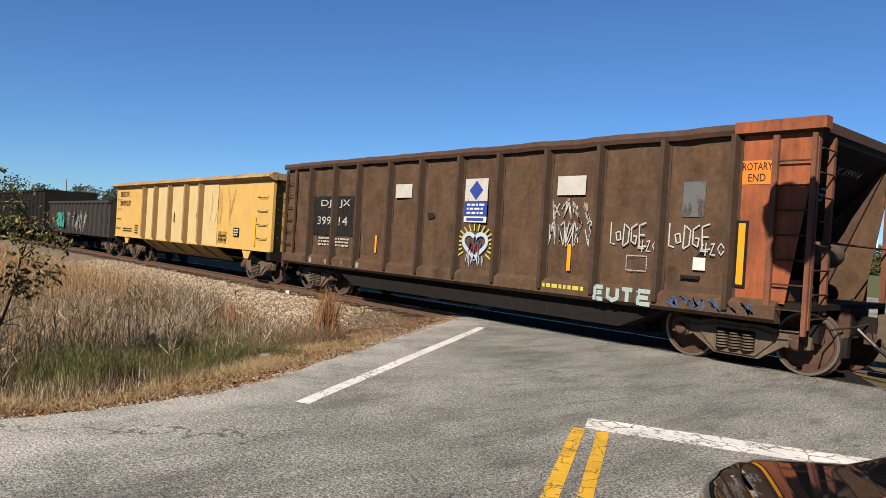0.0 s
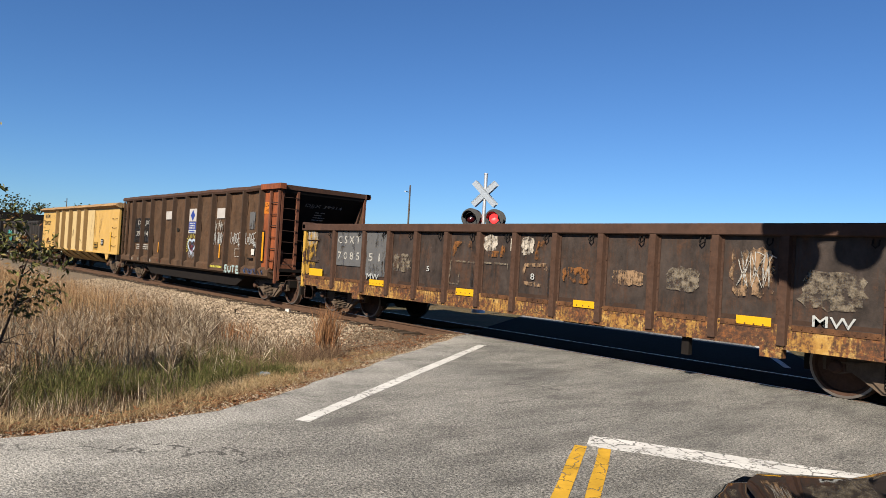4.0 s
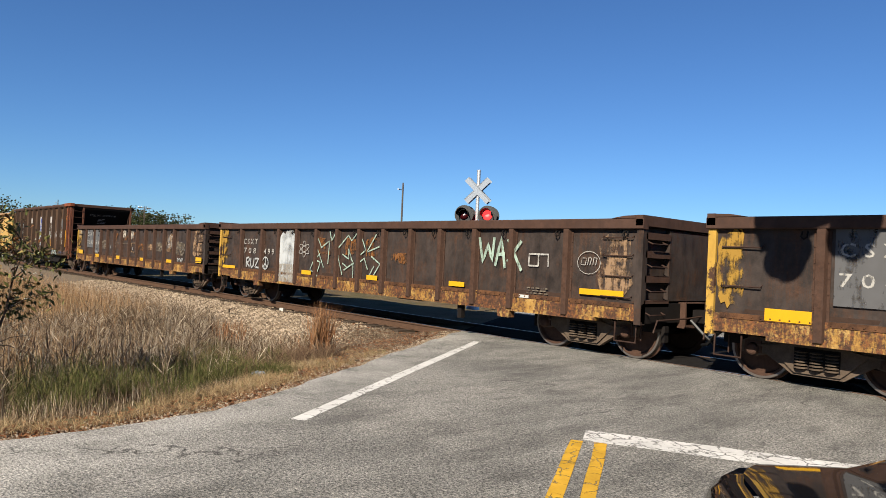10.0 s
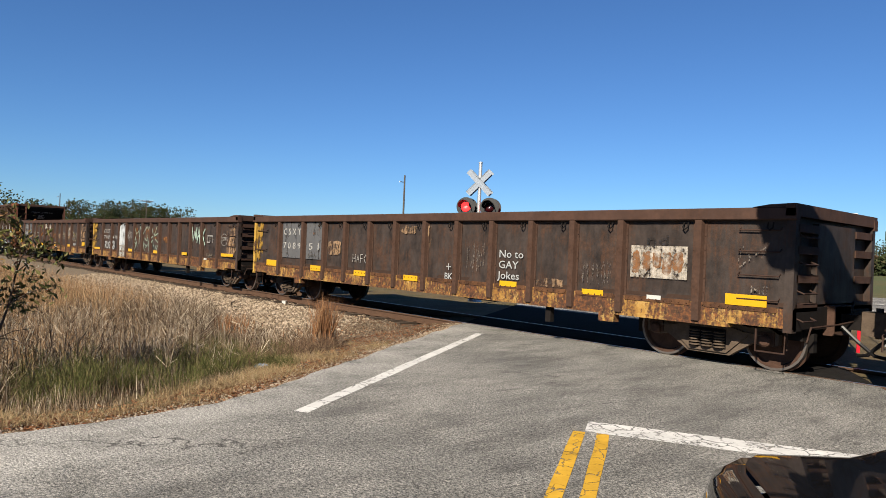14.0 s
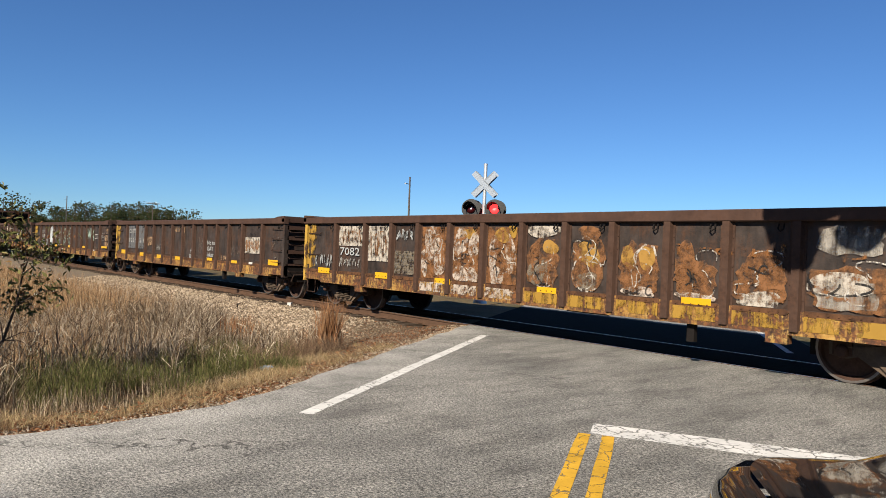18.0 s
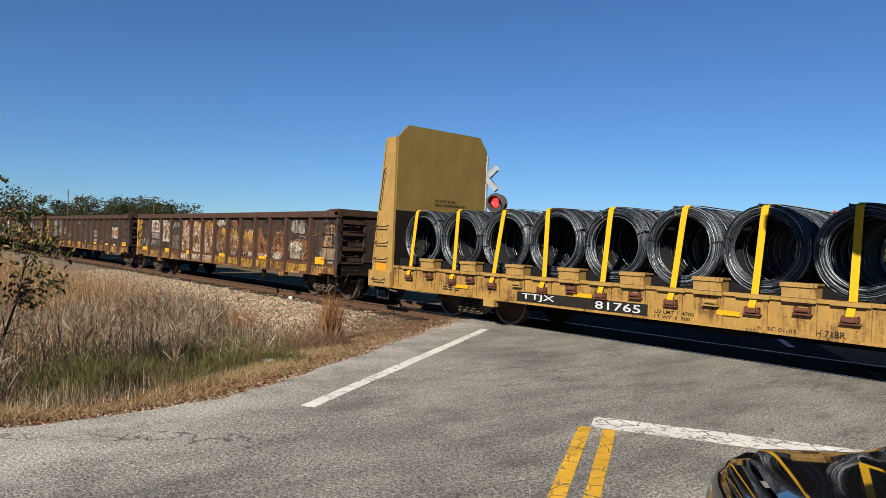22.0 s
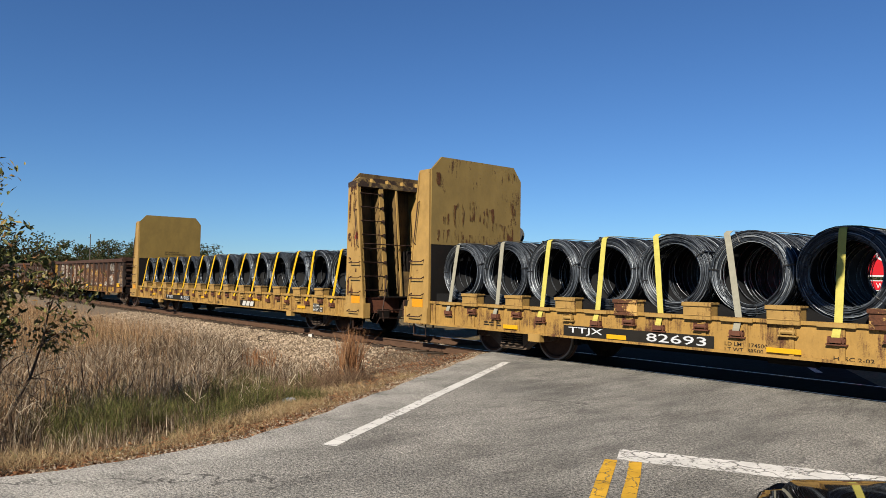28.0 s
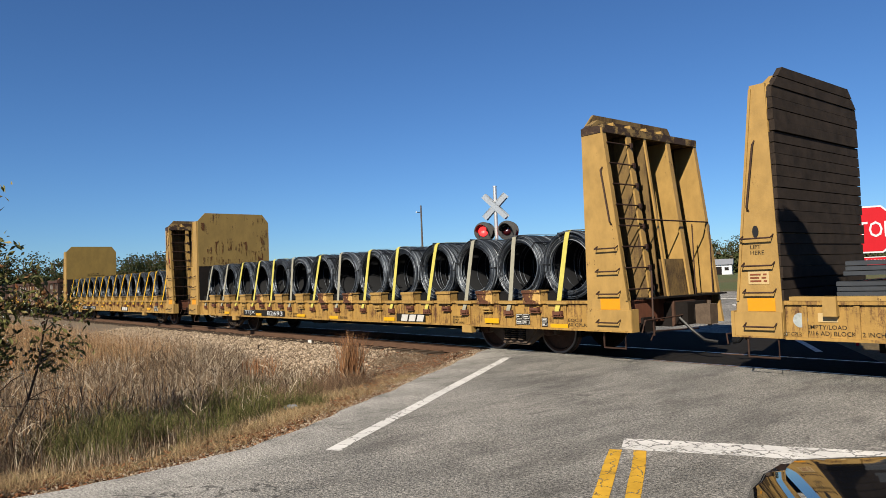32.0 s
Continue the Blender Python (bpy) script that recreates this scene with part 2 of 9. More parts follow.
WIRE = wire_mat()
SLATE = plain("blue_grey_steel_bar", (0.075, 0.085, 0.10), 0.5, 0.4, 0.2, 6, 0.05)
RUBBER = plain("black_rubber_deck", (0.011, 0.011, 0.012), 0.9, 0, 0.3, 7, 0.2)
STRAPY = plain("bright_yellow_webbing", (0.80, 0.47, 0.012), 0.7, 0, 0.12, 12, 0.1)
STRAPP = plain("pale_yellow_webbing", (0.62, 0.56, 0.13), 0.7, 0, 0.15, 12, 0.1)
STRAPG = plain("faded_grey_webbing", (0.36, 0.35, 0.28), 0.75, 0, 0.15, 12, 0.1)
REFL = plain("yellow_reflector_sheet", (0.85, 0.46, 0.012), 0.35, 0, 0.05, 10, 0)
REFO = plain("amber_reflector_sheet", (0.85, 0.36, 0.015), 0.35, 0, 0.05, 10, 0)
CLOUDW = worn_decal("cloudy_white_overspray", (0.74, 0.78, 0.80), 0.56, 2.0, runs=0.35, soft=0.11)
# near-black asphalt: the shade beneath the train is put into this colour
SHADEROAD = plain("shade_dark_asphalt", (0.026, 0.024, 0.023), 0.95, 0, 0.4, 9, 0.5)
SHADEROAD.node_tree.nodes["Principled BSDF"].inputs["Specular IOR Level"].default_value = 0.02
CHALK = worn_decal("white_spray_paint", (0.58, 0.60, 0.60), 0.60, 14)
FADEW = worn_decal("faded_white_stencil", (0.62, 0.60, 0.56), 0.555, 14, soft=0.07)
PATCHW = worn_decal("torn_white_sheet", (0.74, 0.66, 0.56), 0.50, 6.5, runs=0.3, soft=0.07)
SCUFF = worn_decal("scuffed_pale_paint", (0.30, 0.25, 0.19), 0.48, 9, runs=0.2, soft=0.08)
FAINT = worn_decal("faint_chalk", (0.34, 0.29, 0.25), 0.46, 18)
WORNP = worn_decal("flaking_pinkish_white_paint", (0.72, 0.60, 0.50), 0.485, 7.5, runs=0.25, soft=0.06)
WORNW = worn_decal("flaking_white_spray", (0.80, 0.74, 0.66), 0.48, 9, soft=0.06)
THINW = worn_decal("thin_white_overspray", (0.60, 0.55, 0.48), 0.47, 3.2, soft=0.10)
GREYP = worn_decal("faded_grey_paint_patch", (0.16, 0.16, 0.165), 0.56, 3)
BLACKP = worn_decal("black_paint_patch", (0.03, 0.028, 0.028), 0.53, 5, soft=0.12)
BLUEP = plain("blue_sign_paint", (0.03, 0.06, 0.32), 0.5, 0, 0.1, 10, 0)
WHITEP = plain("white_placard_paint", (0.70, 0.69, 0.65), 0.5, 0, 0.1, 10, 0)
MINT = worn_decal("mint_green_spray_paint", (0.56, 0.74, 0.62), 0.56, 10, soft=0.12)
ORANGEP = worn_decal("faded_orange_spray", (0.30, 0.125, 0.04), 0.475, 5)
TANP = worn_decal("peeling_tan_paint", (0.42, 0.27, 0.16), 0.49, 4.5)
RUSTW = worn_decal("rust_orange_graffiti", (0.34, 0.155, 0.065), 0.505, 4.6, runs=0.2, soft=0.09)
GOLDW = worn_decal("golden_graffiti_paint", (0.52, 0.29, 0.07), 0.53, 3.4, runs=0.2, soft=0.07)
FLAKEY = worn_decal("flaking_yellow_paint", (0.52, 0.30, 0.055), 0.50, 4.0)
CROSSW = plain("pale_crossbuck_sheet", (0.33, 0.385, 0.46), 0.5, 0, 0.05, 6, 0)
YELP = worn_decal("yellow_spray_paint", (0.65, 0.58, 0.10), 0.62, 14)
BLUESP = worn_decal("blue_spray_paint", (0.08, 0.13, 0.28), 0.55, 8)
REDSP = worn_decal("red_spray_paint", (0.45, 0.04, 0.03), 0.50, 8)
STENCIL = plain("black_stencil_paint", (0.02, 0.018, 0.015), 0.7, 0, 0.2, 12, 0)
LIT_RED = None


def lamp_mat():
    m, n, l, b = nodes("red_signal_lens_lit")
    b.inputs["Base Color"].default_value = (0.6, 0.01, 0.01, 1)
    b.inputs["Emission Color"].default_value = (1.0, 0.03, 0.03, 1)
    b.inputs["Emission Strength"].default_value = 1.2
    return m


LIT_RED = lamp_mat()
LENS_OFF = plain("dark_red_signal_lens", (0.05, 0.006, 0.008), 0.15, 0, 0.1, 4, 0)


def asphalt_mat():
    m, n, l, b = nodes("aged_grey_asphalt")
    vec = coords(n, l)
    along = n.new("ShaderNodeMapping")
    along.inputs["Rotation"].default_value = (0, 0, radians(-32.4))
    along.inputs["Scale"].default_value = (1, 0.3, 1)
    l.new(vec, along.inputs["Vector"])
    grit = noise_tex(n, l, vec, 44, 5, 0.9)
    peb = noise_tex(n, l, vec, 120, 2, 0.6)
    v = n.new("ShaderNodeTexVoronoi")
    v.inputs["Scale"].default_value = 62
    l.new(vec, v.inputs["Vector"])
    stain = noise_tex(n, l, vec, 0.45, 6, 0.65)
    streak = noise_tex(n, l, along.outputs["Vector"], 1.5, 6, 0.7)
    base = ramp(n, l, stain, [(0.30, (0.136, 0.132, 0.123)), (0.50, (0.186, 0.180, 0.166)), (0.70, (0.242, 0.231, 0.211))])
    base = mix(n, l, 0.7, base, ramp(n, l, streak, [(0.34, (0.40,) * 3), (0.50, (0.93,) * 3), (0.66, (1.30,) * 3)]), "MULTIPLY")
    speck = ramp(n, l, grit, [(0.42, (0.08,) * 3), (0.50, (0.85,) * 3), (0.58, (1.7, 1.66, 1.6))])
    c = mix(n, l, 0.88, base, speck, "MULTIPLY")
    c = mix(n, l, 0.6, c, ramp(n, l, v.outputs["Color"], [(0.0, (0.5,) * 3), (1.0, (1.4,) * 3)]), "MULTIPLY")
    c = mix(n, l, 0.5, c, ramp(n, l, peb, [(0.35, (0.5,) * 3), (0.65, (1.3,) * 3)]), "MULTIPLY")
    blotch = noise_tex(n, l, vec, 21, 5, 0.75)
    c = mix(n, l, 0.75, c, ramp(n, l, blotch, [(0.38, (0.7,) * 3), (0.50, (0.98,) * 3), (0.62, (1.22,) * 3)]), "MULTIPLY")
    patch = noise_tex(n, l, along.outputs["Vector"], 2.3, 5, 0.7)
    c = mix(n, l, ramp(n, l, patch, [(0.58, BLACK), (0.68, (0.55,) * 3)]), c, (0.048, 0.045, 0.042))
    sep = n.new("ShaderNodeSeparateXYZ")
    turn = n.new("ShaderNodeMapping")
    turn.inputs["Rotation"].default_value = (0, 0, radians(-32.4))
    turn.inputs["Location"].default_value = (1.195, 0, 0)
    turn.inputs["Scale"].default_value = (0.1, 0.1, 0.1)
    l.new(vec, turn.inputs["Vector"])
    l.new(turn.outputs["Vector"], sep.inputs[0])
    shoulder = ramp(n, l, sep.outputs["X"], [(0.205, WHITE), (0.315, BLACK)])
    worn = ramp(n, l, noise_tex(n, l, vec, 1.1, 6, 0.75), [(0.36, BLACK), (0.56, (0.62,) * 3)])
    pale = mix(n, l, 1.0, (0.36, 0.345, 0.315), ramp(n, l, grit, [(0.40, (0.35,) * 3), (0.50, (0.9,) * 3), (0.60, (1.5,) * 3)]), "MULTIPLY")
    c = mix(n, l, mix(n, l, 1.0, shoulder, worn, "MULTIPLY"), c, pale)
    wob = n.new("ShaderNodeTexNoise")
    wob.inputs["Scale"].default_value = 5.0
    wob.inputs["Detail"].default_value = 7
    l.new(vec, wob.inputs["Vector"])
    warped = mix(n, l, 0.16, vec, wob.outputs["Color"])
    cr = n.new("ShaderNodeTexVoronoi")
    cr.feature = "DISTANCE_TO_EDGE"
    cr.inputs["Scale"].default_value = 0.9
    l.new(warped, cr.inputs["Vector"])
    crack = ramp(n, l, cr.outputs["Distance"], [(0.0, WHITE), (0.007, BLACK)])
    gate = ramp(n, l, noise_tex(n, l, vec, 1.3, 5, 0.7), [(0.50, BLACK), (0.60, (0.8,) * 3)])
    c = mix(n, l, mix(n, l, 1.0, crack, gate, "MULTIPLY"), c, (0.05, 0.047, 0.043))
    long = n.new("ShaderNodeMapping")
    long.inputs["Rotation"].default_value = (0, 0, radians(-32.4))
    long.inputs["Scale"].default_value = (1, 0.16, 1)
    l.new(warped, long.inputs["Vector"])
    run = n.new("ShaderNodeTexVoronoi")
    run.feature = "DISTANCE_TO_EDGE"
    run.inputs["Scale"].default_value = 0.75
    l.new(long.outputs["Vector"], run.inputs["Vector"])
    split = ramp(n, l, run.outputs["Distance"], [(0.0, WHITE), (0.0022, BLACK)])
    part_gate = ramp(n, l, noise_tex(n, l, vec, 0.6, 4, 0.7), [(0.44, BLACK), (0.56, (0.9,) * 3)])
    c = mix(n, l, mix(n, l, 1.0, split, part_gate, "MULTIPLY"), c, (0.028, 0.026, 0.024))
    l.new(c, b.inputs["Base Color"])
    b.inputs["Roughness"].default_value = 0.9
    b.inputs["Specular IOR Level"].default_value = 0.2
    bump(n, l, mix(n, l, 0.5, grit, v.outputs["Distance"]), b, 0.6, 0.02)
    return m


ASPHALT = asphalt_mat()


def ground_mat():
    m, n, l, b = nodes("dry_grass_soil")
    vec = coords(n, l)
    a = noise_tex(n, l, vec, 0.35, 6, 0.65)
    f = noise_tex(n, l, vec, 14, 5, 0.75)
    far = noise_tex(n, l, vec, 0.02, 4, 0.6)
    c = ramp(n, l, a, [(0.3, (0.066, 0.047, 0.027)), (0.5, (0.112, 0.083, 0.044)), (0.7, (0.058, 0.056, 0.025))])
    sep = n.new("ShaderNodeSeparateXYZ")
    l.new(coords(n, l, (1, 0.01, 1)), sep.inputs[0])
    beyond = ramp(n, l, sep.outputs["Y"], [(0.22, BLACK), (0.40, WHITE)])
    green = mix(n, l, 1.0, beyond, ramp(n, l, far, [(0.36, BLACK), (0.50, (0.9,) * 3)]), "MULTIPLY")
    c = mix(n, l, green, c, (0.070, 0.084, 0.034))
    c = mix(n, l, 0.8, c, ramp(n, l, f, [(0.3, (0.35,) * 3), (0.7, (1.35,) * 3)]), "MULTIPLY")
    l.new(c, b.inputs["Base Color"])
    b.inputs["Roughness"].default_value = 0.95
    b.inputs["Specular IOR Level"].default_value = 0.1
    bump(n, l, f, b, 0.8, 0.05)
    return m


GROUND = ground_mat()
LITTER = plain("leaf_litter_soil", (0.15, 0.105, 0.068), 0.95, 0, 0.85, 9, 1.0)
BALLAST = plain("crushed_granite_bed", (0.23, 0.18, 0.13), 0.95, 0, 0.5, 22, 1.0)
STONE = per_island("crushed_granite", [(0.0, (0.13, 0.095, 0.065)), (0.5, (0.36, 0.275, 0.19)), (1.0, (0.60, 0.49, 0.37))], 0.9)
STRAW = per_island("dry_straw_grass", [(0.0, (0.15, 0.075, 0.034)), (0.45, (0.34, 0.195, 0.095)), (0.8, (0.47, 0.31, 0.17)), (1.0, (0.62, 0.46, 0.28))], 0.8)
WEED = per_island("grey_dead_weeds", [(0.0, (0.06, 0.038, 0.024)), (0.4, (0.17, 0.118, 0.074)), (0.75, (0.35, 0.265, 0.18)), (1.0, (0.70, 0.60, 0.46))], 0.85)
BLEACH = per_island("bleached_stems", [(0.0, (0.30, 0.235, 0.165)), (1.0, (0.62, 0.54, 0.43))], 0.85)
TANGLE = per_island("brown_matted_weeds", [(0.0, (0.07, 0.040, 0.026)), (0.5, (0.17, 0.105, 0.064)), (1.0, (0.36, 0.25, 0.155))], 0.85)
GREEN = per_island("olive_green_weeds", [(0.0, (0.062, 0.074, 0.020)), (0.6, (0.130, 0.134, 0.040)), (0.85, (0.20, 0.175, 0.07)), (1.0, (0.36, 0.28, 0.15))], 0.8)
TURF = per_island("pale_roadside_grass", [(0.0, (0.17, 0.10, 0.05)), (0.5, (0.38, 0.26, 0.135)), (0.85, (0.56, 0.42, 0.25)), (1.0, (0.17, 0.18, 0.06))], 0.85)
RUSSET = per_island("russet_plume_grass", [(0.0, (0.18, 0.075, 0.035)), (0.6, (0.34, 0.165, 0.075)), (1.0, (0.46, 0.27, 0.14))], 0.85)
DEADLEAF = per_island("fallen_brown_leaves", [(0.0, (0.12, 0.045, 0.02)), (0.6, (0.26, 0.11, 0.05)), (1.0, (0.36, 0.20, 0.10))], 0.85)
LEAF = per_island("shrub_leaves", [(0.0, (0.08, 0.09, 0.025)), (0.5, (0.16, 0.16, 0.05)), (0.8, (0.28, 0.22, 0.09)), (1.0, (0.28, 0.11, 0.045))], 0.55)
FLUFF = per_island("silvery_seed_fluff", [(0.0, (0.34, 0.37, 0.28)), (1.0, (0.62, 0.62, 0.54))], 0.9)
BARK = plain("grey_brown_bark", (0.10, 0.075, 0.055), 0.9, 0, 0.3, 8, 0.5)
PINE = per_island("far_tree_foliage", [(0.0, (0.040, 0.052, 0.024)), (0.6, (0.060, 0.074, 0.032)), (0.85, (0.085, 0.078, 0.042)), (1.0, (0.12, 0.082, 0.052))], 1.0)
PINE.node_tree.nodes["Principled BSDF"].inputs["Specular IOR Level"].default_value = 0.0


def cracked_paint(name, color, keep, cell, line, grime=0.35):
    """Thick road paint split by a net of cracks, chipped at random and grimed by tyres."""
    m, n, l, b = nodes(name)
    vec = coords(n, l)
    wob = n.new("ShaderNodeTexNoise")
    wob.inputs["Scale"].default_value, wob.inputs["Detail"].default_value = 6.0, 6
    l.new(vec, wob.inputs["Vector"])
    warped = mix(n, l, 0.14, vec, wob.outputs["Color"])
    v = n.new("ShaderNodeTexVoronoi")
    v.feature = "DISTANCE_TO_EDGE"
    v.inputs["Scale"].default_value = cell
    l.new(warped, v.inputs["Vector"])
    gate = ramp(n, l, noise_tex(n, l, vec, 3.0, 4, 0.6), [(0.38, BLACK), (0.50, WHITE)])
    cut = ramp(n, l, v.outputs["Distance"], [(0.0, WHITE), (line, BLACK)])
    cut = mix(n, l, 1.0, cut, gate, "MULTIPLY")
    chip = mix(n, l, 0.4, noise_tex(n, l, vec, 5.0, 6, 0.75), noise_tex(n, l, vec, 24, 4, 0.7))
    chip = ramp(n, l, chip, [(keep, BLACK), (keep + 0.03, WHITE)])
    gone_mask = mix(n, l, 1.0, cut, chip, "LIGHTEN")
    alpha = n.new("ShaderNodeInvert")
    l.new(gone_mask, alpha.inputs["Color"])
    l.new(alpha.outputs["Color"], b.inputs["Alpha"])
    dirt = ramp(n, l, noise_tex(n, l, vec, 2.2, 6, 0.7), [(0.38, BLACK), (0.68, WHITE)])
    color = aged(color, 0.60)
    l.new(mix(n, l, dirt, color, tuple(c * (1 - grime) for c in color)), b.inputs["Base Color"])
    b.inputs["Roughness"].default_value = 0.8
    b.inputs["Specular IOR Level"].default_value = 0.15
    return m


PAINTW = cracked_paint("cracked_white_road_paint", (0.84, 0.82, 0.78), 0.545, 5.5, 0.055, 0.30)
PAINTEDGE = cracked_paint("white_edge_line_paint", (0.84, 0.82, 0.78), 0.575, 5.0, 0.03, 0.25)
PAINTY = cracked_paint("worn_yellow_road_paint", (0.80, 0.46, 0.045), 0.585, 7.0, 0.045, 0.35)


# ---------------------------------------------------------------- mesh helpers
def box(bm, x0, x1, y0, y1, z0, z1):
    v = [bm.verts.new(p) for p in ((x0, y0, z0), (x1, y0, z0), (x1, y1, z0), (x0, y1, z0), (x0, y0, z1), (x1, y0, z1), (x1, y1, z1), (x0, y1, z1))]
    for f in ((0, 3, 2, 1), (4, 5, 6, 7), (0, 1, 5, 4), (1, 2, 6, 5), (2, 3, 7, 6), (3, 0, 4, 7)):
        bm.faces.new([v[i] for i in f])


def prism(bm, pts, axis, a, b):
    """A polygon of two coordinates drawn out along an axis from a to b."""
    def put(p, h):
        return {"x": (h, *p), "y": (p[0], h, p[1]), "z": (*p, h)}[axis]
    lo = [bm.verts.new(put(p, a)) for p in pts]
    hi = [bm.verts.new(put(p, b)) for p in pts]
    k = len(pts)
    bm.faces.new(lo)
    bm.faces.new(hi[::-1])
    for i in range(k):
        bm.faces.new((lo[i], hi[i], hi[(i + 1) % k], lo[(i + 1) % k]))


def tube(bm, pts, r, sides=6, r_end=None):
    pts = [Vector(p) for p in pts]
    rings = []
    for i, p in enumerate(pts):
        d = (pts[min(i + 1, len(pts) - 1)] - pts[max(i - 1, 0)]).normalized()
        a = d.cross(Vector((0, 0, 1)) if abs(d.z) < 0.9 else Vector((1, 0, 0))).normalized()
        c = d.cross(a)
        rr = r if r_end is None else r + (r_end - r) * i / max(1, len(pts) - 1)
        rings.append([bm.verts.new(p + rr * (math.cos(k * math.tau / sides) * a + math.sin(k * math.tau / sides) * c)) for k in range(sides)])
    for u, w in zip(rings, rings[1:]):
        for k in range(sides):
            bm.faces.new((u[k], u[(k + 1) % sides], w[(k + 1) % sides], w[k]))
    bm.faces.new(rings[0][::-1])
    bm.faces.new(rings[-1])


def lathe(bm, prof, axis="y", sides=28, close=False):
    """Profile of (radius, height) turned round an axis through the origin."""
    rings = []
    for r, h in prof:
        ring = []
        for k in range(sides):
            c, s = math.cos(k * math.tau / sides) * r, math.sin(k * math.tau / sides) * r
            ring.append(bm.verts.new({"y": (c, h, s), "z": (c, s, h), "x": (h, c, s)}[axis]))
        rings.append(ring)
    for u, w in zip(rings, rings[1:] + ([rings[0]] if close else [])):
        for k in range(sides):
            bm.faces.new((u[k], u[(k + 1) % sides], w[(k + 1) % sides], w[k]))
    if not close:
        bm.faces.new(rings[0])
        bm.faces.new(rings[-1])


def to_mesh(name, bm, material, smooth=False):
    bmesh.ops.recalc_face_normals(bm, faces=bm.faces)
    me = bpy.data.meshes.new(name)
    if len(bm.faces) < 6000 and all(len(q.link_faces) == 2 for q in bm.edges):
        bmesh.ops.recalc_face_normals(bm, faces=list(bm.faces))
    bm.to_mesh(me)
    bm.free()
    me.materials.append(material)
    if smooth:
        me.polygons.foreach_set("use_smooth", [True] * len(me.polygons))
    return me


def part(name, bm, material, parent, label="", at=None, smooth=False):
    """One mesh object under a thing or part. bm: a bmesh or a mesh that is shared."""
    me = bm if isinstance(bm, bpy.types.Mesh) else to_mesh(name, bm, material, smooth)
    ob = new(name, me)
    ob.parent = parent
    if at is not None:
        ob.matrix_basis = at
    if label:
        ob["label"] = label
    return ob


def raw(name, verts, faces, material, smooth=False):
    me = bpy.data.meshes.new(name)
    me.from_pydata(verts, [], faces)
    me.materials.append(material)
    if smooth:
        me.polygons.foreach_set("use_smooth", [True] * len(me.polygons))
    me.update()
    return me


def B():
    return bmesh.new()


def boxes(*bs):
    bm = B()
    for b in bs:
        box(bm, *b)
    return bm


def tubes(r, *lines, sides=6):
    bm = B()
    for p in lines:
        tube(bm, p, r, sides)
    return bm


def letters(text, u0, u1, z0, z1, y):
    """Built-in letters fitted into a rectangle of a side that faces -y."""
    c = bpy.data.curves.new("letters", "FONT")
    c.body = text
    c.extrude = 0.0
    c.offset = 0.006
    c.resolution_u = 2
    c.align_x, c.align_y = "LEFT", "BOTTOM"
    c.space_line = 1.0
    o = bpy.data.objects.new("letters", c)
    scene.collection.objects.link(o)
    bpy.context.view_layer.update()
    me = bpy.data.meshes.new_from_object(o.evaluated_get(bpy.context.evaluated_depsgraph_get()))
    bpy.data.objects.remove(o)
    bpy.data.curves.remove(c)
    xy = np.zeros(len(me.vertices) * 3)
    me.vertices.foreach_get("co", xy)
    xy = xy.reshape(-1, 3)
    lo, hi = xy.min(0), xy.max(0)
    out = np.empty_like(xy)
    out[:, 0] = u0 + (xy[:, 0] - lo[0]) / (hi[0] - lo[0]) * (u1 - u0)
    out[:, 1] = y
    out[:, 2] = z0 + (xy[:, 1] - lo[1]) / (hi[1] - lo[1]) * (z1 - z0)
    me.vertices.foreach_set("co", out.ravel())
    return me


def lettering(name, text, u0, u1, z0, z1, y, material, parent, label=""):
    me = letters(text, u0, u1, z0, z1, y)
    me.materials.clear()
    me.materials.append(material)
    return part(name, me, material, parent, label)


def plate(name, u0, u1, z0, z1, y, material, parent, label="", thick=0.004):
    return part(name, boxes((u0, u1, y - thick, y, z0, z1)), material, parent, label)


def blob(name, u0, u1, z0, z1, y, material, parent, label="", seed=1, n=26):
    """An uneven sheet of paint."""
    rnd = random.Random(seed)
    bm = B()
    cu, cz, ru, rz = (u0 + u1) / 2, (z0 + z1) / 2, (u1 - u0) / 2, (z1 - z0) / 2
    vs = []
    for k in range(n):
        a = k * math.tau / n
        c, s = math.cos(a), math.sin(a)
        e = 1 / max(abs(c), abs(s)) ** 0.75 * rnd.uniform(0.8, 1.04)
        vs.append(bm.verts.new((cu + c * ru * min(e, 1.2), y, cz + s * rz * min(e, 1.2))))
    bm.faces.new(vs)
    return part(name, bm, material, parent, label)


def ribbon(bm, pts, w, y):
    pts = [Vector((p[0], 0, p[1])) for p in pts]
    prev = None
    for i, p in enumerate(pts):
        d = pts[min(i + 1, len(pts) - 1)] - pts[max(i - 1, 0)]
        d = d.normalized() if d.length > 1e-6 else Vector((1, 0, 0))
        nn = Vector((-d.z, 0, d.x)) * w / 2
        cur = (bm.verts.new((p.x + nn.x, y, p.z + nn.z)), bm.verts.new((p.x - nn.x, y, p.z - nn.z)))
        if prev:
            bm.faces.new((prev[0], prev[1], cur[1], cur[0]))
        prev = cur


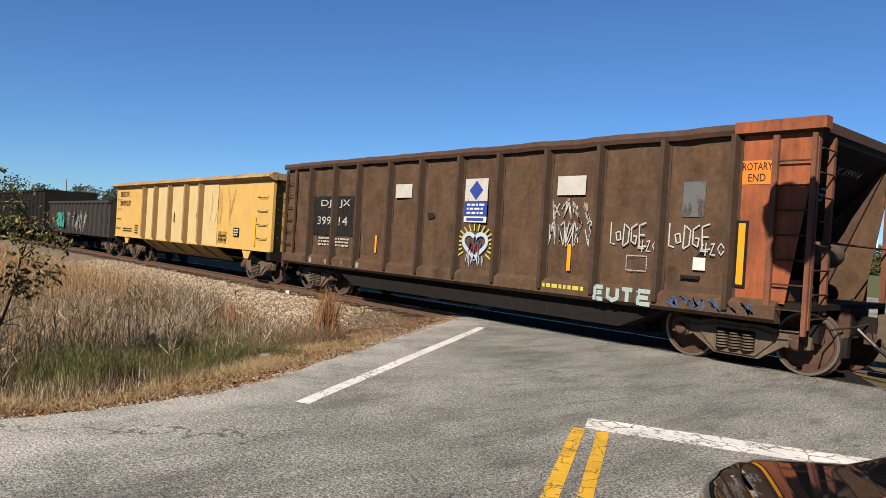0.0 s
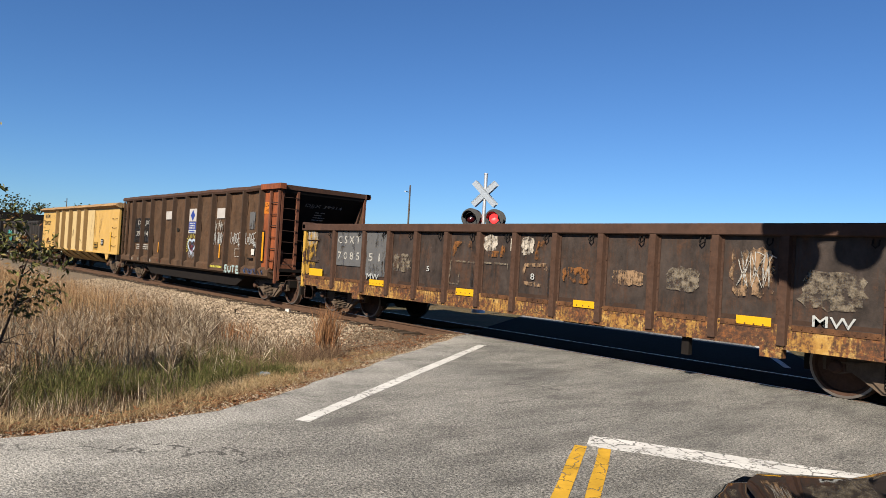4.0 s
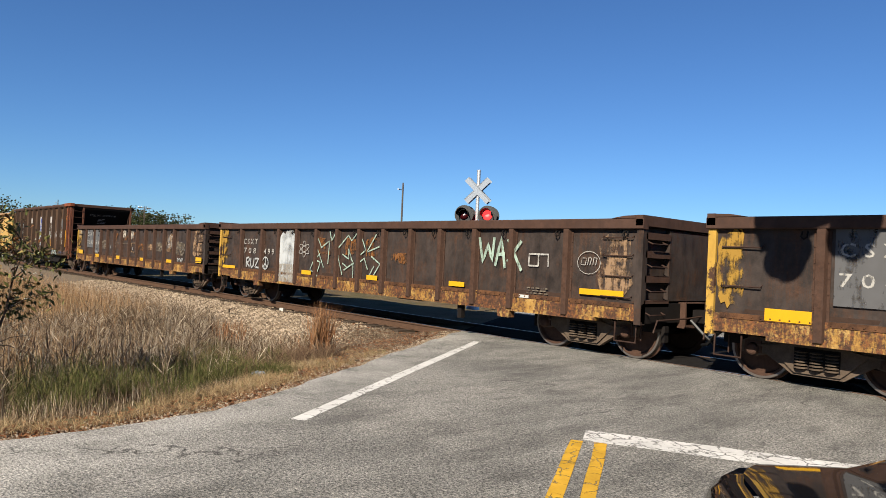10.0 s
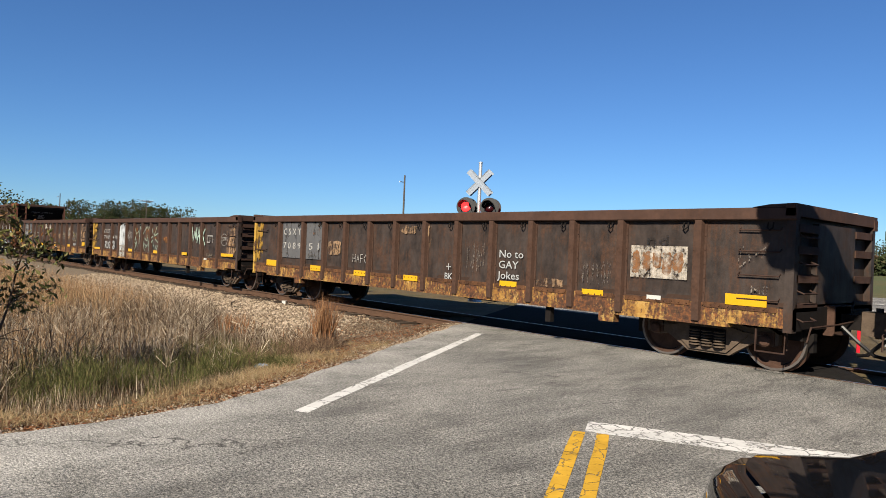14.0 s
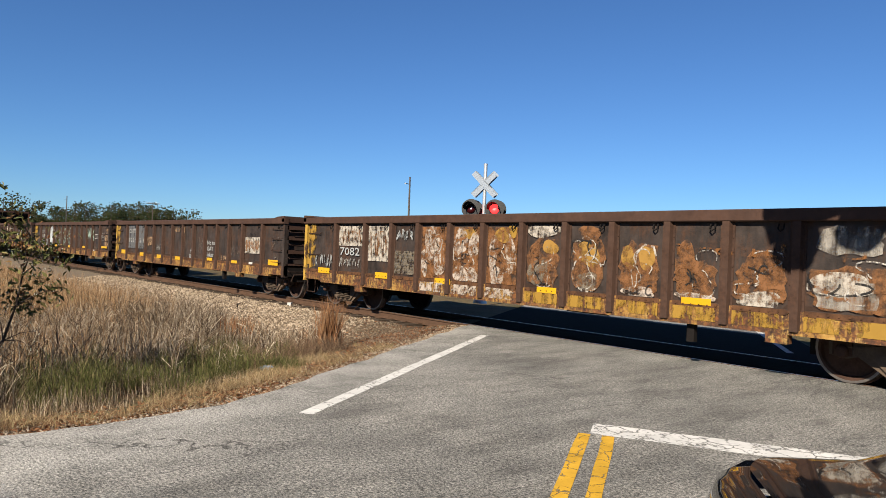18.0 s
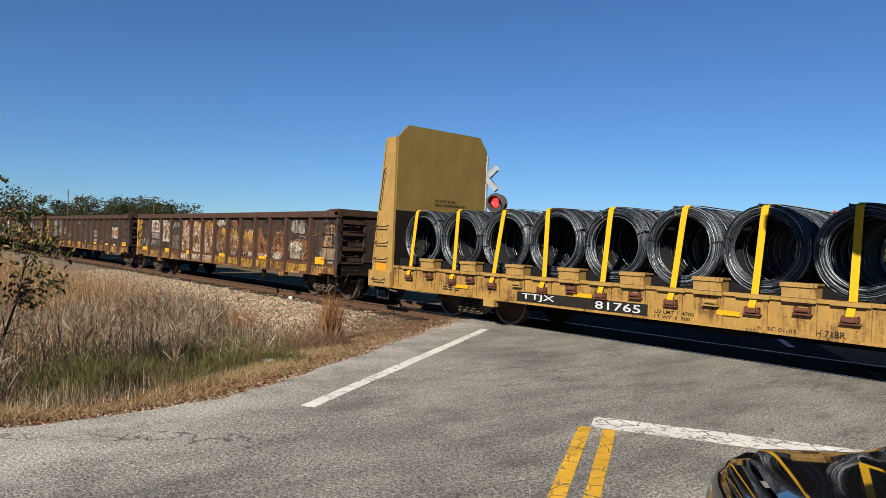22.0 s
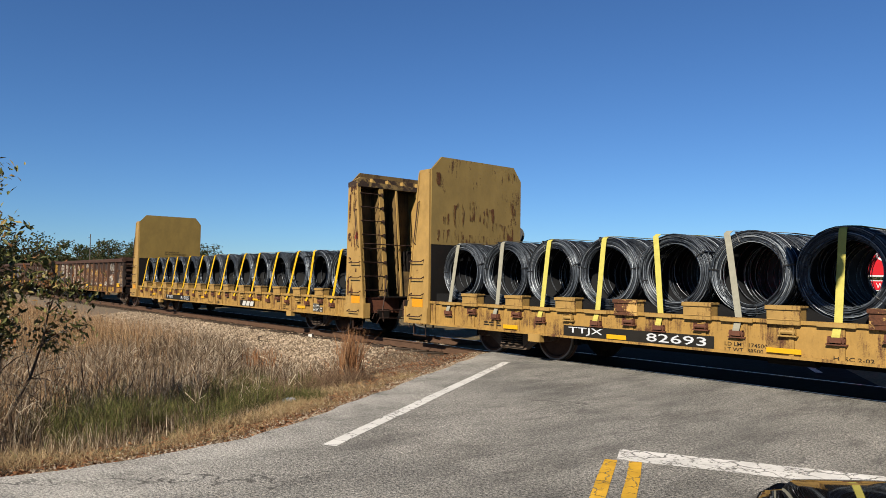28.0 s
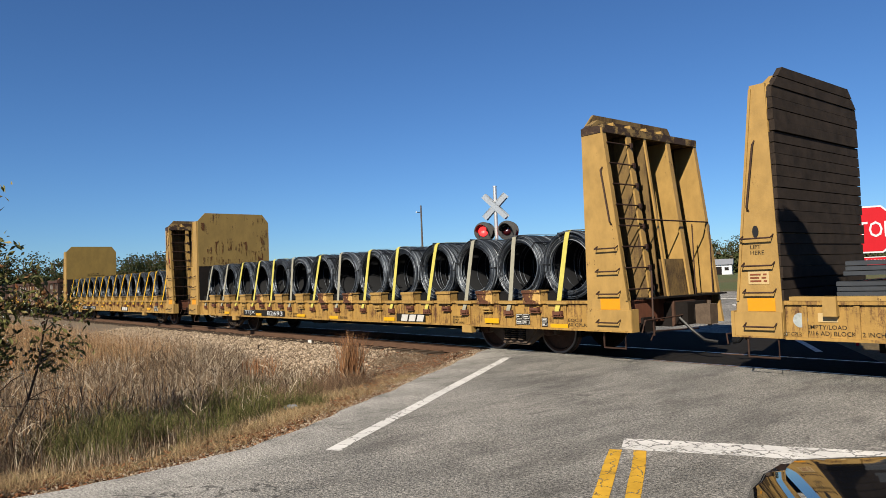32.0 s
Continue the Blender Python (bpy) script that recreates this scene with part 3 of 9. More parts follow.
def scrawl(name, u0, u1, z0, z1, y, material, parent, label="", seed=1, letters_n=5, w=0.03, turns=7):
    """Loose spray strokes, one tangle after another, that read as no word."""
    rnd = random.Random(seed)
    bm = B()
    du = (u1 - u0) / letters_n
    for k in range(letters_n):
        a0, a1 = u0 + k * du, u0 + (k + 1.1) * du
        pts, p = [], Vector((rnd.uniform(a0, a1), rnd.uniform(z0, z1)))
        for j in range(turns):
            q = Vector((rnd.uniform(a0, a1), z1 if j % 2 == 0 else z0)) + Vector((0, rnd.uniform(-0.3, 0.3) * (z1 - z0)))
            q.y = min(max(q.y, z0), z1)
            mid = (p + q) / 2 + Vector((rnd.uniform(-0.3, 0.3) * du, rnd.uniform(-0.15, 0.15) * (z1 - z0)))
            for f in range(5):
                f /= 5
                pts.append((1 - f) ** 2 * p + 2 * f * (1 - f) * mid + f * f * q)
            p = q
        ribbon(bm, pts, w, y - 0.0004 * k)
    return part(name, bm, material, parent, label)


def brush(name, strokes, u0, u1, z0, z1, y, material, parent, label="", w=0.03):
    """Brush strokes on a unit square, fitted into a rectangle."""
    bm = B()
    for k, s in enumerate(strokes):
        pts = [(u0 + a * (u1 - u0), z0 + b * (z1 - z0)) for a, b in s]
        fine = []
        for p, q in zip(pts, pts[1:]):
            fine += [(p[0] + (q[0] - p[0]) * f / 3, p[1] + (q[1] - p[1]) * f / 3) for f in range(3)]
        ribbon(bm, fine + [pts[-1]], w, y - 0.0004 * k)
    return part(name, bm, material, parent, label)


def thing(name, label, category, group="", at=None, kind=""):
    e = new(name)
    e.empty_display_size = 0.3
    tagged(e, label, category, group, kind)
    if at is not None:
        e.matrix_basis = at
    return e


MOVERS = []
SPINNERS = []


# ---------------------------------------------------------------- ground, road, track
ROAD_D = Vector((-0.536, 0.844))       # the way the road runs
ROAD_N = Vector((0.844, 0.536))        # across it, to its right-hand side


def across(x, y):
    return 0.844 * x + 0.536 * y


def left_edge(y):
    """Where the asphalt ends on its left side; a side road opens between y -20 and -14."""
    q = max(0.0, -7.5 - y) if y > -17 else max(0.0, y + 26.5)
    p = max(0.0, y - 9.0)
    flare = 0.13 * q * q if not -20 < y < -14 else 60.0
    return (-9.95 - 0.536 * y) / 0.844 - flare - min(0.10 * p * p, 30)


def right_edge(y):
    p = max(0.0, y - 8.0)
    q = max(0.0, -13.0 - y)
    return (-3.1 - 0.536 * y) / 0.844 + min(0.10 * p * p, 30) + min(0.1 * q * q, 20)


def smooth(a, b, x):
    t = min(1.0, max(0.0, (x - a) / (b - a)))
    return t * t * (3 - 2 * t)


def ground_z(x, y):
    dl = (left_edge(y) - x) * 0.844
    dr = (x - right_edge(y)) * 0.844
    near = smooth(-2.0, 2.0, -y)
    z = -0.06
    if dl > 0:
        z -= (0.10 + 0.36 * near) * smooth(0.0, 3.2, dl)
    elif dr > 0:
        z -= 0.2 * smooth(0.2, 4.0, dr)
    if dl > 0.6 or dr > 0.6:
        z += 0.07 * noise.noise(Vector((x * 0.5, y * 0.5, 0))) * smooth(0.6, 2.5, max(dl, dr))
    return z


def spread(lo, hi, step, far):
    out = list(np.arange(lo, hi + 1e-6, step))
    k, d = hi, step
    while k < far:
        d *= 1.5
        k += d
        out.append(k)
    k, d = lo, step
    while k > -far:
        d *= 1.5
        k -= d
        out.insert(0, k)
    return out


gx, gy = spread(-34, 4, 0.35, 3000), spread(-16, 10, 0.35, 3000)
gv = [(x, y, ground_z(x, y) if -400 < x < 400 and -60 < y < 60 else -0.1) for y in gy for x in gx]
W = len(gx)
gf = [(j * W + i, j * W + i + 1, (j + 1) * W + i + 1, (j + 1) * W + i) for j in range(len(gy) - 1) for i in range(W - 1)]
ground = new("ground", raw("ground", gv, gf, GROUND, True))
tagged(ground, "dry brown grass field with bare soil", "ground", kind="structure")


def sheet(name, ys, lx, rx, z, thick, material):
    """A slab between two edges given as functions of y."""
    bm = B()
    cols = 10
    top = [[bm.verts.new((lx(y) + (rx(y) - lx(y)) * k / cols, y, z)) for k in range(cols + 1)] for y in ys]
    for a, b in zip(top, top[1:]):
        for k in range(cols):
            bm.faces.new((a[k], a[k + 1], b[k + 1], b[k]))
    r = bmesh.ops.extrude_face_region(bm, geom=list(bm.faces))
    for v in r["geom"]:
        if isinstance(v, bmesh.types.BMVert):
            v.co.z -= thick
    return to_mesh(name, bm, material)


def rough_left(y):
    return left_edge(y) + 0.10 * noise.noise(Vector((y * 1.7, 3.1, 0))) + 0.05 * noise.noise(Vector((y * 6.3, 8.1, 0)))


road = thing("road", "aged grey asphalt road running up to a railway crossing", "road", kind="structure")
part("road_near", sheet("road_near", list(np.arange(-40, -13.9, 1.0)) + list(np.arange(-13.7, -0.9, 0.2)) + [-0.83], rough_left, right_edge, 0.0, 0.2, ASPHALT), ASPHALT, road)
part("crossing_panel", sheet("crossing_panel", [-0.66, -0.3, 0.3, 0.66], left_edge, right_edge, -0.004, 0.2, SHADEROAD), SHADEROAD, road, "asphalt between the rails with train shade in its colour")
part("road_far", sheet("road_far", list(np.arange(4.5, 24.1, 0.65)), left_edge, right_edge, 0.0, 0.2, ASPHALT), ASPHALT, road)
# this strip, like the panel, has the train's shadow painted in
part("train_shade_strip", sheet("train_shade_strip", [0.83, 1.5, 2.5, 3.5, 4.5], left_edge, right_edge, 0.0, 0.2, SHADEROAD), SHADEROAD, road, "asphalt beside the rails with train shade in its colour")
part("road_beyond", sheet("road_beyond", list(np.arange(33.0, 400, 12.0)), lambda y: (-9.95 - 0.536 * y) / 0.844, lambda y: (-3.1 - 0.536 * y) / 0.844, 0.0, 0.2, ASPHALT), ASPHALT, road)
part("cross_road", boxes((-300, 300, 23.99, 33.01, -0.2, -0.002)), ASPHALT, road, "cross road beyond the railway")


def stripe(name, s0, s1, n0, n1, material, z=0.004, label=""):
    """A painted bar on the road from s0 to s1 along it and n0 to n1 across it."""
    bm = B()
    rows = max(2, int(abs(s1 - s0) / 0.5))
    prev = None
    for k in range(rows + 1):
        s = s0 + (s1 - s0) * k / rows
        cur = []
        for a in (n0, n1):
            p = ROAD_D * s + ROAD_N * (a + 0.012 * noise.noise(Vector((s * 2.3, a * 5, 1))))
            cur.append(bm.verts.new((p.x, p.y, z)))
        if prev:
            bm.faces.new((prev[0], prev[1], cur[1], cur[0]))
        prev = cur
    return part(name, bm, material, road, label)


stripe("edge_line", -3.70, 3.55, -9.23, -9.08, PAINTEDGE, label="white edge line")
stripe("centre_line", -12.0, -3.26, -6.70, -6.59, PAINTY, label="worn yellow centre line")
stripe("centre_line", -12.0, -3.26, -6.49, -6.38, PAINTY, label="worn yellow centre line")
bm = B()
for k in range(8):
    q = [(-6.60 + 0.36 * k, 0), (-6.60 + 0.36 * (k + 1), 0), (-6.60 + 0.36 * (k + 1), 1), (-6.60 + 0.36 * k, 1)]
    vs = []
    for a, side in q:
        w = ROAD_D * (-3.24 + 0.42 * side - 0.077 * (a + 6.6) + 0.012 * noise.noise(Vector((a * 3, side * 4, 2)))) + ROAD_N * a
        vs.append(bm.verts.new((w.x, w.y, 0.004)))
    bm.faces.new(vs)
bmesh.ops.remove_doubles(bm, verts=bm.verts, dist=0.001)
part("stop_bar", bm, PAINTW, road, "cracked white stop bar")
stripe("edge_line", 4.4, 23.0, -3.75, -3.63, PAINTEDGE, label="white edge line")
stripe("edge_line", 42.0, 200.0, -3.75, -3.63, PAINTEDGE, label="white edge line")
part("stop_line", boxes((-22.5, -12.0, 22.6, 23.0, -0.003, 0.005)), PAINTEDGE, road, "white stop line")
part("edge_line", boxes((-60, 60, 24.5, 24.62, -0.003, 0.005)), PAINTEDGE, road, "white edge line")

# the ballast bed, in one run under the crossing
bed_prof = [(-4.3, -0.75), (-3.9, -0.52), (-3.0, -0.34), (-1.7, -0.22), (1.7, -0.22), (3.0, -0.34), (3.9, -0.52), (4.3, -0.75)]
bm = B()
bx = spread(-36, -4, 0.5, 260)
prev = None
for x in bx:
    cur = []
    for y, z in bed_prof:
        w = 0.35 * noise.noise(Vector((x * 0.35, y * 0.2, 5))) if abs(y) > 2 else 0
        cur.append(bm.verts.new((x, y + (w if y < 0 else -w), z + 0.04 * noise.noise(Vector((x, y, 2))))))
    if prev:
        for k in range(len(cur) - 1):
            bm.faces.new((prev[k], prev[k + 1], cur[k + 1], cur[k]))
    prev = cur
bed = new("ballast_bed", to_mesh("ballast_bed", bm, BALLAST, True))
tagged(bed, "bed of pale crushed granite under the railway track", "ballast", kind="structure")

track = thing("railway_track", "straight railway track with rusty rails on timber ties", "track", kind="structure")
rail_prof = [(-0.075, -0.165), (0.075, -0.165), (0.075, -0.15), (0.012, -0.125), (0.012, -0.045), (0.036, -0.03), (0.036, -0.006), (0.03, 0.0),
             (-0.03, 0.0), (-0.036, -0.006), (-0.036, -0.03), (-0.012, -0.045), (-0.012, -0.125), (-0.075, -0.15)]
for side in (-0.7535, 0.7535):
    bm = B()
    prism(bm, [(side + a, z) for a, z in rail_prof], "x", -260, 180)
    r = part("rail", bm, RAILM, track, "rusty rail with a bright running surface")
    part("railhead", boxes((-260, 180, side - 0.013, side + 0.013, 0.0005, 0.002)), RAILTOP, r)
tie_me = to_mesh("tie", boxes((-0.115, 0.115, -1.3, 1.3, -0.34, -0.165)), TIEM)
tie_plate = to_mesh("tie_plate", boxes((-0.10, 0.10, -0.90, -0.60, -0.166, -0.150)), RAILM)
for k in range(150):
    x = -84 + k * 0.53
    if -11.8 < x < -3.4:
        continue
    rr = random.Random(k)
    t = part("tie", tie_me, TIEM, track, at=pose(x + rr.uniform(-0.03, 0.03), rr.uniform(-0.05, 0.05), rr.uniform(-0.02, 0.015), 0, 0, rr.uniform(-1.2, 1.2)))
    part("tie_plate", tie_plate, RAILM, t)
bm = B()
for k in range(420):
    x = -250 + k * 0.53
    if x < -84.3:
        box(bm, x - 0.115, x + 0.115, -1.3, 1.3, -0.34, -0.165)
    x = -4.3 + k * 0.53
    if x > -4.5 and x < 150:
        box(bm, x - 0.115, x + 0.115, -1.3, 1.3, -0.34, -0.165)
far_ties = part("tie", bm, TIEM, track)
tagged(far_ties, kind="stuff")


# ---------------------------------------------------------------- loose ground cover
def scatter(name, label, category, material, pos, size, base_v, base_f, squash=1.0, seed=3):
    """Many copies of one small solid, each turned and pulled out of shape, in one mesh."""
    rng = np.random.default_rng(seed)
    base_v, base_f = np.array(base_v, float), np.array(base_f)
    k = len(pos)
    q = rng.normal(size=(k, 4))
    q /= np.linalg.norm(q, axis=1)[:, None]
    w, x, y, z = q.T
    R = np.stack([1 - 2 * (y * y + z * z), 2 * (x * y - z * w), 2 * (x * z + y * w), 2 * (x * y + z * w), 1 - 2 * (x * x + z * z),
                  2 * (y * z - x * w), 2 * (x * z - y * w), 2 * (y * z + x * w), 1 - 2 * (x * x + y * y)], 1).reshape(k, 3, 3)
    v = base_v[None] * rng.uniform(0.65, 1.25, (k, len(base_v), 1)) * size[:, None, None]
    v = np.einsum("kij,knj->kni", R, v)
    v[:, :, 2] *= squash
    v += pos[:, None, :]
    f = base_f[None] + (np.arange(k) * len(base_v))[:, None, None]
    ob = new(name, raw(name, v.reshape(-1, 3).tolist(), f.reshape(-1, base_f.shape[1]).tolist(), material))
    tagged(ob, label, category, kind="stuff")
    return ob


OCT_V = [(1, 0, 0), (-1, 0, 0), (0, 1, 0), (0, -1, 0), (0, 0, 1), (0, 0, -1)]
OCT_F = [(0, 2, 4), (2, 1, 4), (1, 3, 4), (3, 0, 4), (2, 0, 5), (1, 2, 5), (3, 1, 5), (0, 3, 5)]


def bed_z(y):
    return float(np.interp(y, [p[0] for p in bed_prof], [p[1] for p in bed_prof]))


rng = np.random.default_rng(5)
pos, size = [], []
while len(pos) < 24000:
    x = -9.4 - 26 * rng.random() ** 1.5
    y = rng.uniform(-4.3, -0.86)
    if (left_edge(y) - x) * 0.844 < 1.5 + 2.4 * rng.random():
        continue
    if noise.noise(Vector((x * 0.5, y * 0.7, 9))) + (y + 3.7) * 0.8 < -0.25:
        continue
    r = rng.uniform(0.018, 0.042)
    pos.append((x, y, bed_z(y) + rng.uniform(-0.01, 0.025)))
    size.append(r)
for k in range(2500):
    x = -11.5 - 20 * rng.random()
    pos.append((x, rng.uniform(-0.62, 0.62), -0.2 + rng.uniform(-0.01, 0.03)))
    size.append(rng.uniform(0.018, 0.04))
scatter("ballast_stones", "pale crushed granite stones beside the track", "gravel", STONE, np.array(pos), np.array(size), OCT_V, OCT_F)

pos, size = [], []
for k in range(10000):
    y = -13 + 12.1 * rng.random() ** 1.5
    d = abs(rng.normal(0, 0.20)) - 0.14 - 0.22 * smooth(-9.0, -10.5, y) * rng.random()
    x = left_edge(y) - d
    pos.append((x, y, max(ground_z(x, y), -0.02) + 0.004))
    size.append(rng.uniform(0.006, 0.017))
scatter("roadside_grit", "small pale gravel along the broken road edge", "gravel", STONE, np.array(pos), np.array(size), OCT_V, OCT_F, 0.7)


def blades(name, label, category, material, pos, height, width, lean=0.35, seed=1, segs=3, wind=(0.0, 0.0)):
    """Thin tapering bent blades standing on the given places, in one mesh."""
    rng = np.random.default_rng(seed)
    pos = np.asarray(pos, float)
    k = len(pos)
    a = rng.uniform(0, math.tau, k)
    side = np.stack([np.cos(a), np.sin(a), np.zeros(k)], 1)
    tip = np.stack([rng.normal(wind[0], lean, k), rng.normal(wind[1], lean, k)], 1)
    vs = []
    for s in range(segs):
        f = s / segs
        c = pos.copy()
        c[:, :2] += tip * (height * f * f)[:, None]
        c[:, 2] += height * f * (1 - 0.18 * f * np.hypot(*tip.T))
        w = (width * (1 - 0.75 * f))[:, None]
        vs += [c - side * w / 2, c + side * w / 2]
    c = pos.copy()
    c[:, :2] += tip * height[:, None]
    c[:, 2] += height * (1 - 0.2 * np.hypot(*tip.T))
    vs.append(c)
    n = 2 * segs + 1
    v = np.stack(vs, 1).reshape(-1, 3)
    faces = []
    off = (np.arange(k) * n)
    quads = np.concatenate([np.stack([off + 2 * s, off + 2 * s + 1, off + 2 * s + 3, off + 2 * s + 2], 1) for s in range(segs - 1)]).tolist()
    tris = np.stack([off + 2 * segs - 2, off + 2 * segs - 1, off + 2 * segs], 1).tolist()
    ob = new(name, raw(name, v.tolist(), quads + tris, material))
    tagged(ob, label, category, kind="stuff")
    return ob


def field(count, test, xr, yr, seed, power=1.0):
    rng = np.random.default_rng(seed)
    out = []
    while len(out) < count:
        x = xr[1] - (xr[1] - xr[0]) * rng.random() ** power
        y = rng.uniform(*yr)
        d = (left_edge(y) - x) * 0.844
        if d > 0.05 and test(x, y, d, rng.random()):
            out.append((x, y, ground_z(x, y) - 0.02))
    return out


def clump(x, y, s, o):
    return noise.noise(Vector((x * s, y * s, o)))


def left_bearing(x, y):
    return math.degrees(math.atan2(-x, y + 11.41))


def tall_here(x, y):
    return 0.32 + 0.68 * smooth(63, 71, left_bearing(x, y))


def spread_w(lo, hi, k, seed):
    return np.random.default_rng(seed).uniform(lo, hi, k)


# straw: taller and denser away from the road
p = field(52000, lambda x, y, d, r: d > 2.6 and y < -3.4 + 0.7 * clump(x, y, 0.6, 3) and clump(x, y, 0.5, 1) > -0.45 + 0.5 * r - 0.02 * d, (-60, -10.5), (-14, -2.6), 11, 1.45)
h = spread_w(0.35, 0.95, len(p), 1) * np.array([(0.8 + 0.45 * clump(x, y, 0.4, 6)) * tall_here(x, y) for x, y, z in p])
blades("straw_grass", "tall dry straw-coloured grass beside the track", "grass", STRAW, p, h, spread_w(0.004, 0.009, len(p), 2), 0.2, 3)
# grey dead stems, upright, with broken ones lying among them
p = field(62000, lambda x, y, d, r: 1.15 + 0.5 * clump(x, y, 1.4, 44) < d < 9.5 and y < -3.9 + 0.7 * clump(x, y, 0.8, 4) and clump(x, y, 0.9, 2) > -0.25 + 0.5 * r, (-24, -7.2), (-12.5, -3.0), 12, 1.25)
rise = np.array([(smooth(0.6, 3.4, (left_edge(y) - x) * 0.844) * 0.70 + 0.30) * (0.72 + 0.6 * clump(x, y, 1.3, 5)) * (0.45 + 0.55 * smooth(60, 70, left_bearing(x, y))) for x, y, z in p])
h = np.maximum(spread_w(0.12, 0.78, len(p), 4) * rise, 0.05)
cut = int(len(p) * 0.7)
blades("dead_weeds", "grey dead weed stems standing in the ditch", "weeds", WEED, p[:cut], h[:cut], spread_w(0.0035, 0.009, cut, 5), 0.2, 6)
blades("fallen_weeds", "broken brown weeds matted between the stems", "weeds", TANGLE, p[cut:], h[cut:], spread_w(0.004, 0.010, len(p) - cut, 15), 0.85, 16)
p = field(1900, lambda x, y, d, r: 2.5 < d < 7.5 and y < -4.4 and clump(x, y, 0.7, 52) > -0.15 + 0.3 * r, (-19, -8.4), (-11.6, -4.0), 53, 1.15)
h = spread_w(0.4, 0.85, len(p), 54) * np.array([0.5 + 0.5 * smooth(60, 70, left_bearing(x, y)) for x, y, z in p])
blades("pale_stems", "bleached upright weed stems", "weeds", BLEACH, p, h, spread_w(0.005, 0.010, len(p), 55), 0.12, 56)
# brown mat of weeds before the plume grass
p = field(15000, lambda x, y, d, r: 1.0 < d < 4.6 and clump(x, y, 1.0, 23) > -0.25 + 0.4 * r, (-13.4, -9.0), (-7.0, -4.5), 17)
blades("matted_weeds", "dark brown mat of fallen weeds", "weeds", TANGLE, p, spread_w(0.12, 0.42, len(p), 18), spread_w(0.003, 0.008, len(p), 19), 0.8, 20)


def feathery(count, seed, xr, yr, per, tall):
    """Green weeds in bushes: fine sprays set all the way up, thinning at the rim."""
    rng = np.random.default_rng(seed)
    pos, high = [], []
    for x, y, z in field(count, lambda x, y, d, r: 0.9 < d < 4.8 and clump(x, y, 0.7, 7) > -0.12 + 0.3 * r, xr, yr, seed):
        r = rng.uniform(0.13, 0.32)
        k = int(per * rng.uniform(0.6, 1.3))
        a, q = rng.uniform(0, math.tau, k), np.sqrt(rng.random(k)) * r
        up = rng.random(k) ** 1.3 * tall * rng.uniform(0.6, 1.1) * (1 - 0.7 * (q / r) ** 2)
        pos.append(np.stack([x + q * np.cos(a), y + q * np.sin(a), z + up], 1))
        high.append(rng.uniform(0.06, 0.22, k))
    p, h = np.concatenate(pos), np.concatenate(high)
    blades("green_weeds", "bushy olive-green weeds among dead grass", "weeds", GREEN, p, h, rng.uniform(0.003, 0.007, len(p)), 0.6, seed + 1, 2)


def green_bush(x, y, wide, tall, seed):
    """One bushy weed: fine stems fanning out, set with short sprays that thin towards the top."""
    rng = np.random.default_rng(seed)
    z = ground_z(x, y)
    pos, high = [], []
    for k in range(60):
        a, lean, up = rng.uniform(0, math.tau), wide * math.sqrt(rng.random()), tall * rng.uniform(0.55, 1.0)
        f = rng.random(34) ** 0.8
        pos.append(np.stack([x + lean * math.cos(a) * f + rng.normal(0, 0.018, 34), y + lean * math.sin(a) * f + rng.normal(0, 0.018, 34), z + 1.3 * up * f * (1 - 0.35 * lean / wide)], 1))
        high.append(rng.uniform(0.03, 0.11, 34))
    p = np.concatenate(pos)
    ob = blades("green_weed", "bushy feathery olive-green weed beside the road", "weed", GREEN, p, np.concatenate(high), rng.uniform(0.003, 0.006, len(p)), 0.75, seed + 1, 2)
    del ob["kind"]
    ob["group"] = "green weeds on the verge"


for k, (x, y, wide, tall) in enumerate(((-8.75, -9.62, 0.42, 0.52), (-8.45, -9.25, 0.45, 0.50), (-8.95, -9.05, 0.40, 0.58), (-8.85, -8.62, 0.36, 0.44),
                                        (-9.35, -8.2, 0.34, 0.50), (-9.4, -7.72, 0.38, 0.56), (-9.75, -7.3, 0.40, 0.52), (-9.6, -6.85, 0.34, 0.40), (-10.4, -6.7, 0.30, 0.46))):
    green_bush(x, y, wide, tall, 700 + 3 * k)
feathery(36, 13, (-12.6, -8.0), (-9.9, -7.6), 330, 0.42)
feathery(48, 83, (-12.8, -8.4), (-7.8, -5.6), 210, 0.36)
feathery(10, 84, (-9.6, -8.9), (-6.7, -6.2), 240, 0.14)
p = field(23000, lambda x, y, d, r: 0.16 + 0.12 * clump(x, y, 2.0, 28) < d < 1.05 + 0.9 * clump(x, y, 0.8, 18) and clump(x, y, 1.6, 8) > -0.45 + 0.5 * r, (-13, -5.6), (-13, -4.4), 14)
h = spread_w(0.03, 0.21, len(p), 10)
blades("roadside_turf", "short pale turf along the road edge", "grass", TURF, p, h, spread_w(0.003, 0.008, len(p), 11), 0.85, 12, 2)


